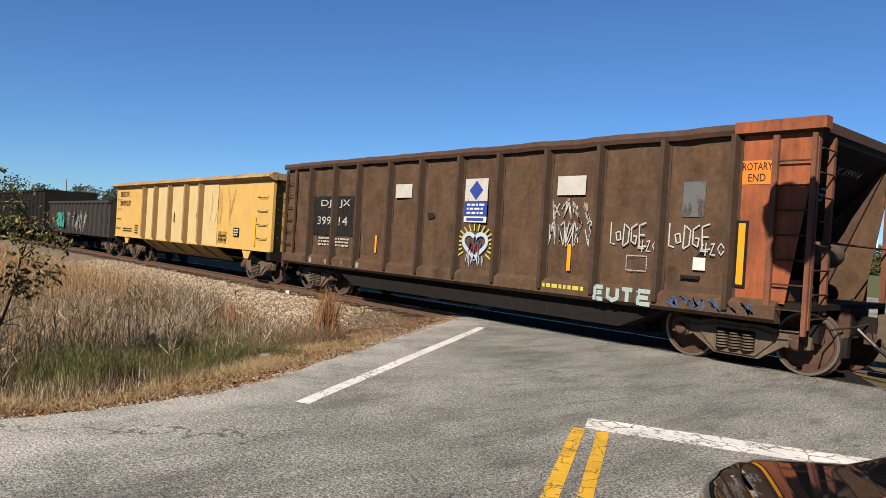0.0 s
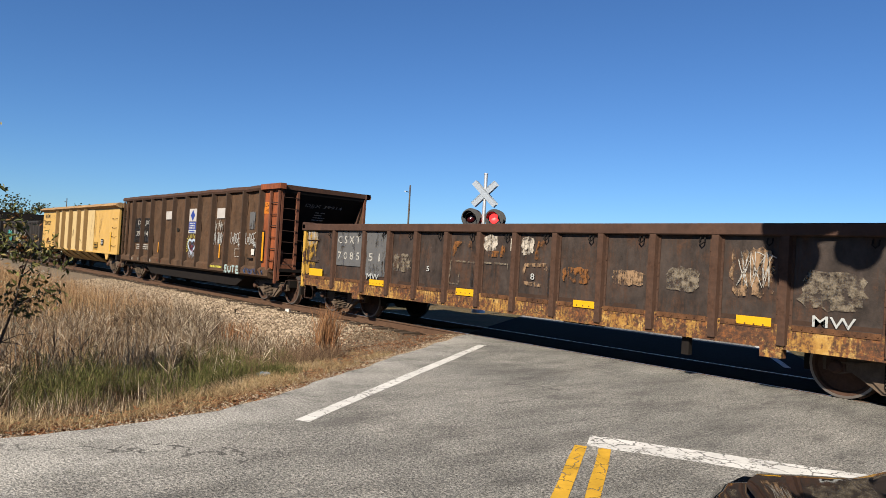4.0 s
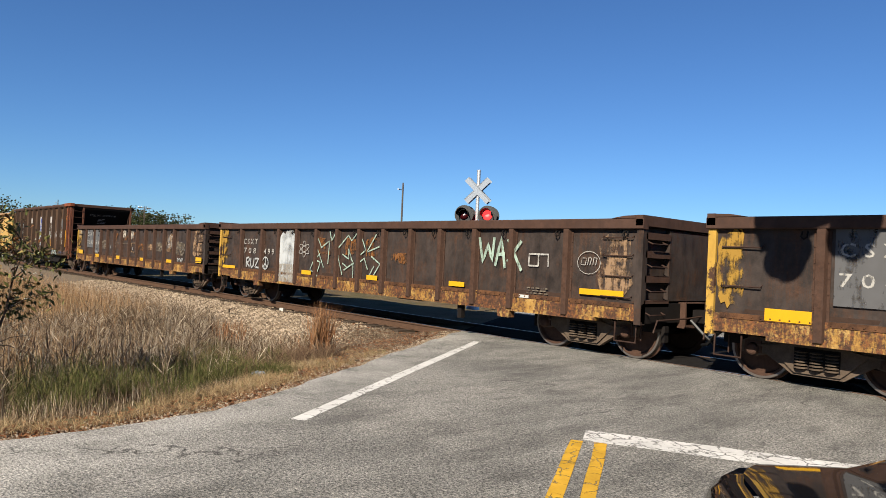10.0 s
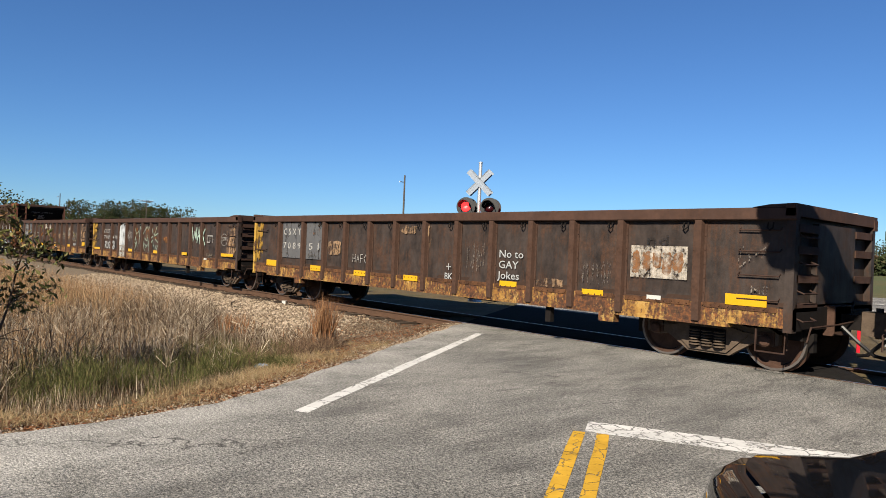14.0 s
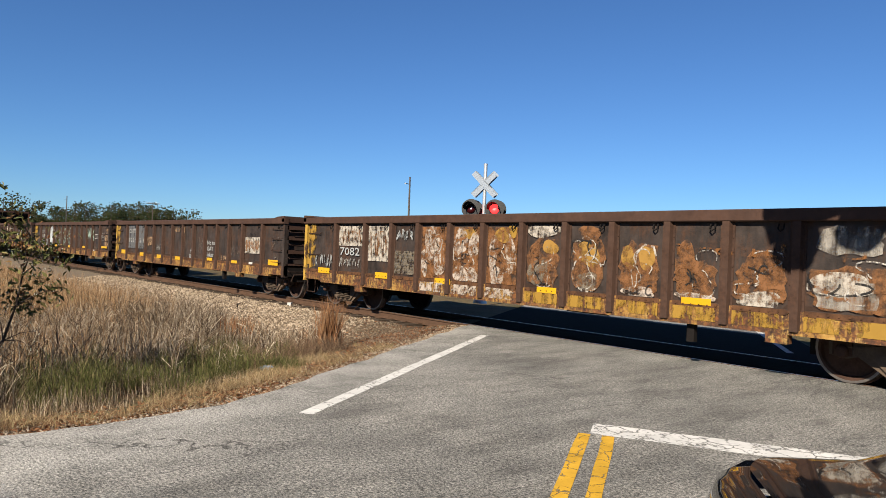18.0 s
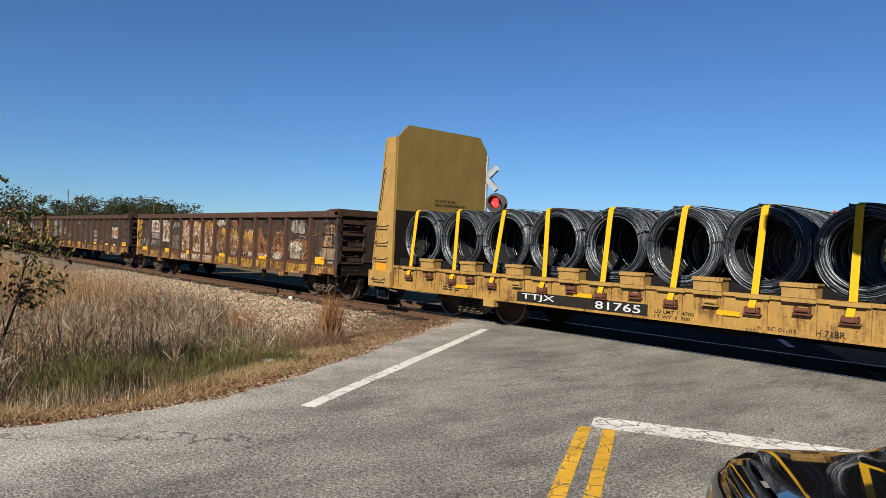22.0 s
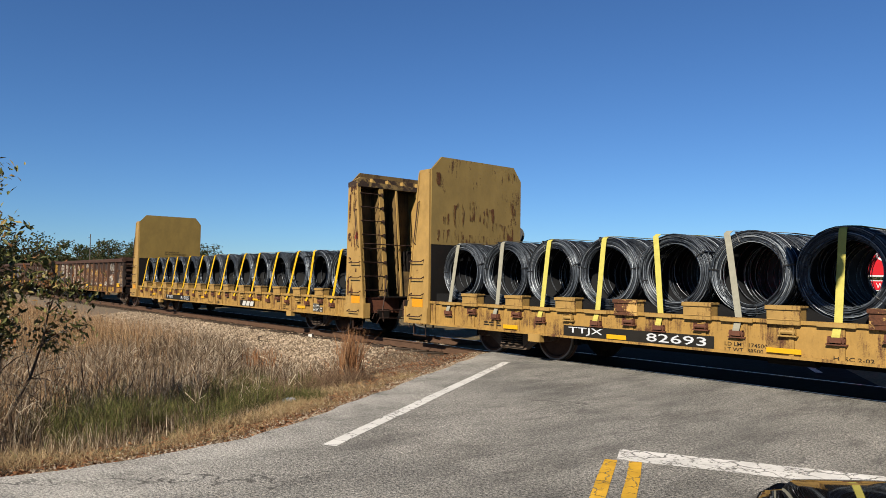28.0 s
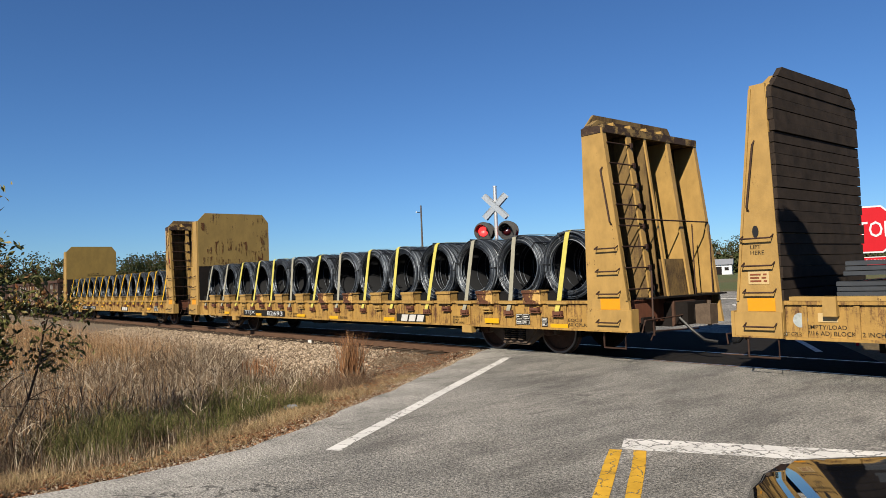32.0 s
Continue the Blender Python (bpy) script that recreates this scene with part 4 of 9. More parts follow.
def weed_stalks(count, seed):
    """Branching dead stalks that stand out of the grass."""
    rnd = random.Random(seed)
    pts = field(count, lambda x, y, d, r: 1.6 < d < 8.5 and y < -4.2 and clump(x, y, 0.6, 12) > -0.1, (-20, -7.4), (-11.8, -4.0), seed, 1.2)
    bm = B()
    for x, y, z in pts:
        t = rnd.uniform(0.4, 0.85) * (0.5 + 0.5 * smooth(60, 70, left_bearing(x, y)))
        top = Vector((x + rnd.uniform(-0.15, 0.15), y + rnd.uniform(-0.15, 0.15), z + t))
        base = Vector((x, y, z))
        tube(bm, [base, base.lerp(top, 0.5) + Vector((rnd.uniform(-0.03, 0.03), 0, 0)), top], 0.0045, 3, 0.0025)
        for k in range(rnd.randint(3, 7)):
            f = rnd.uniform(0.35, 0.95)
            q = base.lerp(top, f)
            e = q + Vector((rnd.uniform(-0.14, 0.14), rnd.uniform(-0.14, 0.14), rnd.uniform(0.04, 0.2)))
            tube(bm, [q, e], 0.003, 3, 0.0045)
    ob = new("weed_stalks", to_mesh("weed_stalks", bm, WEED))
    tagged(ob, "branching dead weed stalks in the ditch", "weeds", kind="stuff")


weed_stalks(1300, 15)

# bare soil and leaf litter between the asphalt and the ballast
bm = B()
prev = None
for y in np.arange(-12.5, -1.0, 0.22):
    cur = []
    for k in range(9):
        wide = 0.7 + 2.6 * smooth(-7.0, -3.6, y) + 0.3 * noise.noise(Vector((y * 0.8, 2, 2)))
        x = left_edge(y) + 0.06 - wide * k / 8 / 0.844
        z = max(ground_z(x, y), bed_z(y) if y > -4.3 else -9) + (0.022 - 0.05 * smooth(6.5, 8, k) - 0.05 * smooth(1, 0, k))
        cur.append(bm.verts.new((x, y, min(z, -0.012) + 0.012 * noise.noise(Vector((x * 4, y * 4, 1))))))
    if prev:
        for k in range(8):
            bm.faces.new((prev[k], prev[k + 1], cur[k + 1], cur[k]))
    prev = cur
tagged(new("verge", to_mesh("verge", bm, LITTER, True)), "bare brown soil and leaf litter along the road edge", "verge", kind="structure")

# fallen leaves along the road edge
rng = np.random.default_rng(21)
pos, size = [], []
for k in range(15000):
    y = rng.uniform(-13, -1.2)
    d = abs(rng.normal(0.20, 0.26)) if y < -5.5 else abs(rng.normal(1.2, 1.3))
    x = left_edge(y) - d / 0.844
    pos.append((x, y, max(ground_z(x, y), bed_z(y) if y > -4 else -1) + rng.uniform(0.012, 0.05)))
    size.append(rng.uniform(0.010, 0.030))
scatter("fallen_leaves", "brown fallen leaves on the verge", "leaves", DEADLEAF, np.array(pos), np.array(size),
        [(-1, -0.5, 0), (1, -0.4, 0.2), (0.9, 0.5, 0), (-0.9, 0.5, 0.25)], [(0, 1, 2, 3)], 0.45, 22)


# short broken stems in the litter by the crossing
p = field(20000, lambda x, y, d, r: 0.12 < d < 3.8 and clump(x, y, 1.2, 33) > -0.2 + 0.3 * r, (-13.6, -7.6), (-6.2, -1.3), 35)
p = [(x, y, max(z, bed_z(y) if y > -4.3 else -9) + 0.012) for x, y, z in p]
blades("dry_stems", "short broken dry stems on the bare soil", "weeds", WEED, p, spread_w(0.04, 0.13, len(p), 36), spread_w(0.003, 0.007, len(p), 37), 1.5, 38, 2)


# russet plume grass by the track
def plume(x, y, z, seed, count, tall, spread_r):
    rng = np.random.default_rng(seed)
    p = np.stack([rng.normal(x, spread_r, count), rng.normal(y, spread_r, count), np.full(count, z)], 1)
    ob = blades("plume_grass", "clump of russet plume grass beside the road", "grass", RUSSET, p, rng.uniform(0.5, 1.0, count) * tall, rng.uniform(0.008, 0.018, count), 0.17, seed)
    ob["kind"] = ""
    del ob["kind"]
    return ob


plume(-11.1, -4.45, -0.36, 31, 420, 1.12, 0.09)
plume(-14.5, -4.6, -0.45, 32, 180, 0.55, 0.2)
plume(-12.2, -4.1, -0.42, 33, 160, 0.42, 0.22)

# litter in the grass
rng = np.random.default_rng(41)
bottle = thing("crushed_bottle", "crushed clear plastic bottle lying in the verge", "bottle", at=pose(-9.0, -6.85, -0.16, 0, 78, 20))
bm = B()
lathe(bm, [(0.0, 0.0), (0.032, 0.004), (0.033, 0.09), (0.028, 0.12), (0.034, 0.15), (0.013, 0.2), (0.013, 0.225), (0, 0.225)], "z", 12)
for v in bm.verts:
    v.co.x += 0.01 * math.sin(v.co.z * 60)
part("body", bm, plain("clear_plastic", (0.22, 0.28, 0.36), 0.2, 0, 0.1, 12, 0), bottle)
bag = new("litter_scrap", to_mesh("litter_scrap", boxes((-0.06, 0.05, -0.03, 0.04, 0, 0.01)), WHITEP))
bag.matrix_basis = pose(-9.1, -6.1, -0.2, 20, 12, 30)
tagged(bag, "scrap of white paper lying in the grass", "litter")
cup = new("white_cup", to_mesh("white_cup", boxes((-0.06, 0.06, -0.05, 0.05, 0, 0.09)), WHITEP))
cup.matrix_basis = pose(-18.6, -1.15, -0.2, 0, 0, 30)
tagged(cup, "white foam scrap lying beside the rail", "litter")
stick = new("dead_branch", to_mesh("dead_branch", tubes(0.018, [(0, 0, 0), (0.4, 0.05, 0.06), (0.75, 0.0, 0.16), (1.0, 0.06, 0.2)]), BARK))
stick.matrix_basis = pose(-19.4, -2.5, -0.3, 0, 0, -20)
tagged(stick, "dead branch lying on the ballast", "branch")


# ---------------------------------------------------------------- shrub and trees
def shrub(x, y, z, tall, seed, leaves, fluff):
    rnd = random.Random(seed)
    e = thing("shrub", "leafy roadside shrub with bronze-green leaves and silvery seed fluff", "shrub", at=pose(x, y, z))
    bm, tips = B(), []
    for k in range(9):
        a = rnd.uniform(0, math.tau)
        reach = rnd.uniform(0.25, 0.75)
        top = tall * rnd.uniform(0.6, 1.0)
        pts = [Vector((0.12 * math.cos(a), 0.12 * math.sin(a), 0))]
        for j in range(1, 6):
            f = j / 5
            pts.append(Vector((math.cos(a) * reach * f + rnd.uniform(-0.06, 0.06), math.sin(a) * reach * f + rnd.uniform(-0.06, 0.06), top * f)))
        tube(bm, pts, 0.022, 6, 0.005)
        for j in range(2, 6):
            for m in range(3):
                b = pts[j] + Vector((rnd.uniform(-0.35, 0.35), rnd.uniform(-0.35, 0.35), rnd.uniform(-0.05, 0.28)))
                tube(bm, [pts[j], (pts[j] + b) / 2 + Vector((0, 0, 0.03)), b], 0.007, 5, 0.003)
                tips.append(b)
    part("trunk", bm, BARK, e)
    crown = [t for t in tips if t.z > 0.42 * tall]
    vs, fs = [], []
    for k in range(leaves):
        c = rnd.choice(crown) + Vector((rnd.gauss(0, 0.10), rnd.gauss(0, 0.10), rnd.gauss(0, 0.09)))
        r = Euler((rnd.uniform(-1.2, 1.2), rnd.uniform(-1.2, 1.2), rnd.uniform(0, 6.3))).to_matrix()
        s = rnd.uniform(0.018, 0.042)
        o = len(vs)
        for q in ((-1.3, 0, 0), (-0.2, -0.55, 0.15), (1.4, 0, -0.1), (-0.2, 0.55, 0.15)):
            vs.append(tuple(c + r @ Vector(q) * s))
        fs += [(o, o + 1, o + 2), (o, o + 2, o + 3)]
    part("leaves", raw("leaves", vs, fs, LEAF), LEAF, e, "bronze-green leaves")
    if fluff:
        vs, fs = [], []
        low = [t for t in tips if t.z < tall * 0.75]
        for k in range(fluff):
            c = rnd.choice(low) + Vector((rnd.gauss(0, 0.11), rnd.gauss(0, 0.11), rnd.gauss(0, 0.1)))
            s = rnd.uniform(0.005, 0.009)
            o = len(vs)
            vs += [tuple(c + Vector(q) * s) for q in OCT_V]
            fs += [tuple(i + o for i in f) for f in OCT_F]
        part("seed_fluff", raw("seed_fluff", vs, fs, FLUFF), FLUFF, e, "silvery white seed fluff")
    return e


shrub(-9.0, -10.2, -0.35, 2.75, 51, 4800, 1000)


def woods(name, label, az0, az1, dist, low, high, count, seed, clumps=150):
    """A far belt of trees over a range of bearings, degrees to the left of +y."""
    rnd = random.Random(seed)
    rng = np.random.default_rng(seed)
    pos, size, bm = [], [], B()
    for k in range(count):
        a = radians(az0 + (az1 - az0) * (k + rnd.random()) / count)
        d = dist * rnd.uniform(0.92, 1.15)
        h = low + (high - low) * rnd.random() ** 1.6
        c = Vector((-math.sin(a) * d, -11.4 + math.cos(a) * d, -0.1))
        tube(bm, [c, c + Vector((rnd.uniform(-0.4, 0.4), 0, h * 0.5)), c + Vector((rnd.uniform(-0.6, 0.6), 0, h * 0.93))], 0.22, 5, 0.06)
        w = h * rnd.uniform(0.20, 0.42)
        pine = rnd.random() < 0.55
        lobes = [(rnd.uniform(-0.7, 0.7) * w, rnd.uniform(-0.7, 0.7) * w, h * (rnd.uniform(0.5, 0.92) if pine else rnd.uniform(0.3, 0.9)), w * rnd.uniform(0.25, 0.6)) for q in range(11)]
        for j in range(clumps):
            ax, ay, az, ar = rnd.choice(lobes)
            pos.append((c.x + ax + rnd.gauss(0, ar * 0.6), c.y + ay + rnd.gauss(0, ar * 0.6), max(0.2, min(h * rnd.uniform(0.93, 1.03), az + rnd.gauss(0, ar * 0.42)))))
            size.append(rnd.uniform(0.12, 0.30) * h / 11)
        for j in range(clumps // 3):
            pos.append((c.x + rnd.gauss(0, w), c.y + rnd.gauss(0, w), h * rnd.uniform(0.02, 0.5)))
            size.append(rnd.uniform(0.5, 0.95) * h / 11)
    e = thing(name, label, "trees", kind="stuff")
    part("trunks", bm, BARK, e)
    c = scatter("crowns", "", "", PINE, np.array(pos), np.array(size), OCT_V, OCT_F, 0.8, seed)
    del c["kind"]
    c.parent = e
    return e


woods("far_woods", "far belt of dark pines and bare hardwoods", 69, 96, 190, 6.2, 11.6, 120, 61, 460)
woods("far_woods", "far belt of low trees behind the railway", 56, 69, 230, 5.0, 9.6, 60, 62, 380)
woods("far_woods", "low distant trees on the skyline", 31, 56, 420, 5.0, 8.5, 30, 63, 60)
woods("far_woods", "belt of dark trees beyond the field", -12, 31, 250, 8.6, 12.8, 210, 64, 220)
# tree added out of view; its crown casts the near-left road shadow
tree = thing("shadow_tree", "unseen tall tree added to throw shade on the near road", "tree", at=pose(2.2, -30.8, 0))
rnd = random.Random(91)
bm, tips = B(), []
tube(bm, [(0, 0, -0.2), (0.2, 0.1, 4), (0.5, 0.3, 8), (0.9, 0.6, 13.5)], 0.28, 10, 0.06)
for k in range(26):
    f = rnd.uniform(0.5, 0.98)
    a = rnd.uniform(0, math.tau)
    r0 = Vector((0.9 * f, 0.6 * f, 13.5 * f))
    r1 = r0 + Vector((math.cos(a), math.sin(a), rnd.uniform(0.1, 0.6))) * rnd.uniform(1.2, 2.8)
    tube(bm, [r0, (r0 + r1) / 2 + Vector((0, 0, 0.15)), r1], 0.06, 6, 0.015)
    tips += [r0.lerp(r1, q) for q in (0.5, 0.7, 0.85, 1.0)]
part("trunk", bm, BARK, tree)
vs, fs = [], []
for k in range(4200):
    c = rnd.choice(tips) + Vector((rnd.gauss(0, 0.35), rnd.gauss(0, 0.35), rnd.gauss(0, 0.3)))
    r = Euler((rnd.uniform(-1.5, 1.5), rnd.uniform(-1.5, 1.5), rnd.uniform(0, 6.3))).to_matrix()
    o = len(vs)
    vs += [tuple(c + r @ Vector(q) * rnd.uniform(0.05, 0.1)) for q in ((-1.3, 0, 0), (0, -0.6, 0.1), (1.4, 0, 0), (0, 0.6, 0.1))]
    fs.append((o, o + 1, o + 2, o + 3))
part("crown", raw("crown", vs, fs, LEAF), LEAF, tree)
# trees added out of view, closing off the low sky at the back
woods("unseen_woods", "unseen belt of trees added behind the road", 120, 240, 60, 9, 14, 40, 65, 60)
for az, d, h in ((55.2, 300, 10.0),):
    woods("far_tree", "tall round-crowned tree standing above the far woods", az - 0.4, az + 0.4, d, h, h + 0.3, 1, int(az * 10), 160)


# ---------------------------------------------------------------- signs, signals, poles
FLASHERS = []       # lamp rotors, and whether each is lit at the start


def crossing_signal(x, y, disc_z, cross_z, turn, label, lit):
    """A flashing crossing signal: mast, crossbuck, four lamps. turn: bearing of its crossarm in degrees."""
    e = thing("crossing_signal", label, "railway signal", "crossing signals", at=pose(x, y, 0, 0, 0, turn))
    bm = B()
    tube(bm, [(0, 0, 0), (0, 0, cross_z + 0.62)], 0.057, 14)
    tube(bm, [(0, 0, cross_z + 0.62), (0, 0, cross_z + 0.66)], 0.066, 14)
    part("mast", bm, GALV, e, "galvanised mast", smooth=False)
    bm = B()
    lathe(bm, [(0.0, 0.0), (0.22, 0.0), (0.20, 0.08), (0.1, 0.28), (0.07, 0.32), (0.0, 0.32)], "z", 16)
    part("mast_base", bm, GALV, e)
    for side, face in ((-1, "front"), (1, "back")):
        for lean in (45, -45):
            bm = boxes((-0.51, 0.51, side * 0.085 - 0.004, side * 0.085 + 0.004, -0.09, 0.09))
            blade = part("crossbuck_blade", bm, CROSSW, e, "white crossbuck blade", at=pose(0, side * (0.012 if lean > 0 else 0), cross_z, 0, lean, 0))
            part("edge_band", boxes((-0.50, 0.50, side * 0.09 - 0.002, side * 0.09 + 0.002, 0.066, 0.072), (-0.50, 0.50, side * 0.09 - 0.002, side * 0.09 + 0.002, 0.092, 0.098)), SIGBLACK, blade)
        part("clamp", boxes((-0.09, 0.09, side * 0.05, side * 0.085, 0.10, 0.14)), GALV, e, at=pose(0, 0, cross_z))
        part("clamp", boxes((-0.09, 0.09, side * 0.05, side * 0.085, -0.14, -0.10)), GALV, e, at=pose(0, 0, cross_z))
    part("crossarm", tubes(0.03, [(-0.40, 0, disc_z), (0.40, 0, disc_z)], sides=8), SIGBLACK, e)
    for side in (-1, 1):
        for k, dx in enumerate((-0.38, 0.38)):
            bm = B()
            lathe(bm, [(0.0, 0.0), (0.305, 0.0), (0.305, 0.015), (0.0, 0.02)], "y", 28)
            lamp = part("lamp", bm, SIGBLACK, e, "black round lamp backing", at=pose(dx, side * 0.17, disc_z) if side > 0 else pose(dx, -0.17, disc_z, 0, 0, 180))
            bm = B()
            hood = []
            for j in range(15):
                a = radians(-15 + 210 * j / 14)
                hood.append((math.cos(a) * 0.17, math.sin(a) * 0.17))
            lo = [bm.verts.new((c, 0.02, s)) for c, s in hood]
            hi = [bm.verts.new((c * 1.05, 0.33, s * 1.02 + 0.03)) for c, s in hood]
            for j in range(14):
                bm.faces.new((lo[j], lo[j + 1], hi[j + 1], hi[j]))
            r = bmesh.ops.solidify(bm, geom=list(bm.faces), thickness=0.008)
            part("hood", bm, SIGBLACK, lamp, "black lamp hood")
            bm = B()
            lathe(bm, [(0.0, 0.022), (0.155, 0.022), (0.15, 0.05), (0.08, 0.07), (0.0, 0.075)], "y", 22)
            lathe(bm, [(0.0, -0.022), (0.155, -0.022), (0.15, -0.05), (0.08, -0.07), (0.0, -0.075)], "y", 22)
            for face in bm.faces:
                face.material_index = 0 if face.calc_center_median().y > 0 else 1
            # rotor is an added part: turning it imitates the lens switching on and off
            rotor = part("rotor", bm, LIT_RED, lamp, "red lens, lit on one face and dark on the other", smooth=True)
            rotor.data.materials.append(LENS_OFF)
            FLASHERS.append((rotor, k != lit))
            part("bracket", tubes(0.022, [(dx, 0, disc_z), (dx, side * 0.17, disc_z)]), SIGBLACK, e)
    return e


crossing_signal(-16.05, 4.15, 2.98, 3.76, 32.4, "railway crossing signal with white crossbuck and a lit red lamp", 0)


def lamp_pair(e, side, z, dx):
    """One hooded lamp hung on a cantilever."""
    bm = B()
    lathe(bm, [(0.0, 0.0), (0.305, 0.0), (0.305, 0.015), (0.0, 0.02)], "y", 28)
    lamp = part("lamp", bm, SIGBLACK, e, "black round lamp backing", at=pose(dx, side * 0.4, z) if side > 0 else pose(dx, -0.4, z, 0, 0, 180))
    bm = B()
    lathe(bm, [(0.0, 0.02), (0.155, 0.02), (0.15, 0.05), (0.08, 0.07), (0.0, 0.075)], "y", 22)
    part("lens", bm, LENS_OFF, lamp, "unlit red lens")
    bm = B()
    lathe(bm, [(0.165, 0.02), (0.175, 0.30), (0.183, 0.30), (0.175, 0.02)], "y", 22, True)
    part("hood", bm, SIGBLACK, lamp, "black lamp hood")
    part("housing", boxes((-0.14, 0.14, -0.16, 0.0, -0.16, 0.16)), SIGBLACK, lamp, "black lamp housing")
    part("bracket", tubes(0.022, [(dx, 0, z), (dx, side * 0.4, z)]), SIGBLACK, e)


e = thing("cantilever_signal", "tall cantilever crossing signal with lamps over the road", "railway signal", at=pose(-2.20, -5.25, 0, 0, 0, 32.4))
part("mast", tubes(0.12, [(3.4, 0, -0.1), (3.4, 0, 6.0)], sides=16), GALV, e)
part("arm", tubes(0.055, [(3.4, 0, 5.55), (-0.6, 0, 5.45)], sides=10), GALV, e)
part("arm", tubes(0.045, [(3.4, 0, 5.05), (-0.6, 0, 5.30)], sides=10), GALV, e)
# unseen slab added so its shadow runs along the cars' top rails
part("walkway", boxes((-0.7, 3.3, -0.30, 0.30, 5.08, 5.24)), GALV, e, "slab added to throw a band of shade on the cars")
part("hanger", tubes(0.03, [(0, 0, 5.4), (0, 0, 4.9)]), SIGBLACK, e)
part("crossarm", tubes(0.03, [(-0.42, 0, 5.0), (0.42, 0, 5.0)]), SIGBLACK, e)
for side in (-1, 1):
    for dx in (-0.38, 0.38):
        lamp_pair(e, side, 5.0, dx)


def octagon(r):
    return [(r * math.cos(radians(22.5 + 45 * k)), r * math.sin(radians(22.5 + 45 * k))) for k in range(8)]


def stop_sign(x, y, z, turn, post_mat, label, posts=(0.0,), allway=True):
    e = thing("stop_sign", label, "road sign", "stop signs", at=pose(x, y, 0, 0, 0, turn))
    for dx in posts:
        part("post", boxes((dx - 0.03, dx + 0.03, 0.0, 0.05, -0.1, z + 0.40)), post_mat, e, "red sign post" if post_mat is REDPOST else "grey sign post")
    bm = B()
    prism(bm, octagon(0.495), "y", -0.012, -0.002)
    p1 = part("panel", bm, SIGWHITE, e, "white rimmed sign panel", at=pose(0, 0, z))
    bm = B()
    prism(bm, octagon(0.462), "y", -0.016, -0.0125)
    f = part("face", bm, STOPRED, p1, "red sign face")
    bm = B()
    prism(bm, octagon(0.492), "y", -0.001, 0.003)
    part("back", bm, GALV, p1, "bare metal back")
    lettering("legend", "STOP", -0.36, 0.36, -0.155, 0.155, -0.019, SIGWHITE, p1)
    if allway:
        pl = part("plaque", boxes((-0.31, 0.31, -0.012, -0.002, -0.10, 0.10)), SIGWHITE, e, "white rimmed plaque", at=pose(0, 0, z - 0.63))
        part("plaque_face", boxes((-0.295, 0.295, -0.016, -0.0125, -0.085, 0.085)), STOPRED, pl, "red plaque face")
        lettering("legend", "ALL WAY", -0.25, 0.25, -0.05, 0.05, -0.019, SIGWHITE, pl)
    return e


stop_sign(-5.22, 3.75, 2.19, 22, REDPOST, "red stop sign with an all way plaque on two red posts", (-0.34, 0.30))
stop_sign(-13.5, 18.7, 2.40, 205, GALV, "stop sign seen from its bare metal back on two posts", (-0.42, 0.42), False)
e = thing("street_sign", "small dark street name sign on a grey post", "road sign", at=pose(-5.06, 5.9, 0, 0, 0, 20))
part("post", tubes(0.025, [(0, 0, -0.1), (0, 0, 2.3)]), GALV, e)
blade = part("blade", boxes((-0.1, 0.6, -0.006, 0.006, 2.18, 2.40)), plain("dark_green_sign_sheet", (0.015, 0.05, 0.03), 0.4, 0, 0.1, 5, 0), e, "dark green sign blade")
part("bars", boxes((-0.03, 0.53, -0.009, -0.0065, 2.25, 2.33)), SIGWHITE, blade)


def utility_pole(az, d, tall, arm, label):
    a = radians(az)
    e = thing("utility_pole", label, "utility pole", "utility poles", at=pose(-math.sin(a) * d, -11.4 + math.cos(a) * d, -0.1, 0, 0, az))
    bm = B()
    tube(bm, [(0, 0, 0), (0.02, 0, tall * 0.5), (0, 0, tall)], 0.12, 8, 0.075)
    part("pole", bm, POLEWOOD, e)
    if arm:
        part("crossarm", boxes((-1.3, 1.3, -0.06, 0.06, tall - 0.45, tall - 0.3)), POLEWOOD, e)
        for dx in (-1.2, -0.6, 0.6, 1.2):
            bm = B()
            lathe(bm, [(0, tall - 0.3), (0.06, tall - 0.3), (0.07, tall - 0.2), (0.04, tall - 0.1), (0, tall - 0.1)], "z", 8)
            for v in bm.verts:
                v.co.x += dx
            part("insulator", bm, GALV, e)
    else:
        part("bracket", tubes(0.04, [(-0.1, 0, tall - 0.7), (-0.45, 0, tall - 0.65)]), DARKST, e)
        part("insulator", boxes((-0.52, -0.42, -0.05, 0.05, tall - 0.72, tall - 0.58)), GALV, e)
    return e


def bearing(x, y):
    return math.degrees(math.atan2(-x, y + 11.4))


utility_pole(bearing(-35.45, 16.3), 70, 9.0, False, "tall bare grey utility pole")
utility_pole(bearing(-113.84, 26.56), 160, 9.7, True, "wooden utility pole with a crossarm")
utility_pole(bearing(-117.06, 15.05), 160, 9.8, False, "slim bare utility pole before the woods")

shed = thing("farm_shed", "low white farm shed far across the field", "shed", at=pose(-97, 163, -0.1, 0, 0, 25))
part("wall", boxes((-3.5, 3.5, -2.5, 2.5, 0, 2.6)), SIGWHITE, shed)
bm = B()
prism(bm, [(-2.9, 2.6), (2.9, 2.6), (0, 4.1)], "x", -3.8, 3.8)
part("roof", bm, GALV, shed, "pale metal roof")
part("door", boxes((-1, 1, -2.56, -2.5, 0, 2.1)), DARKST, shed)
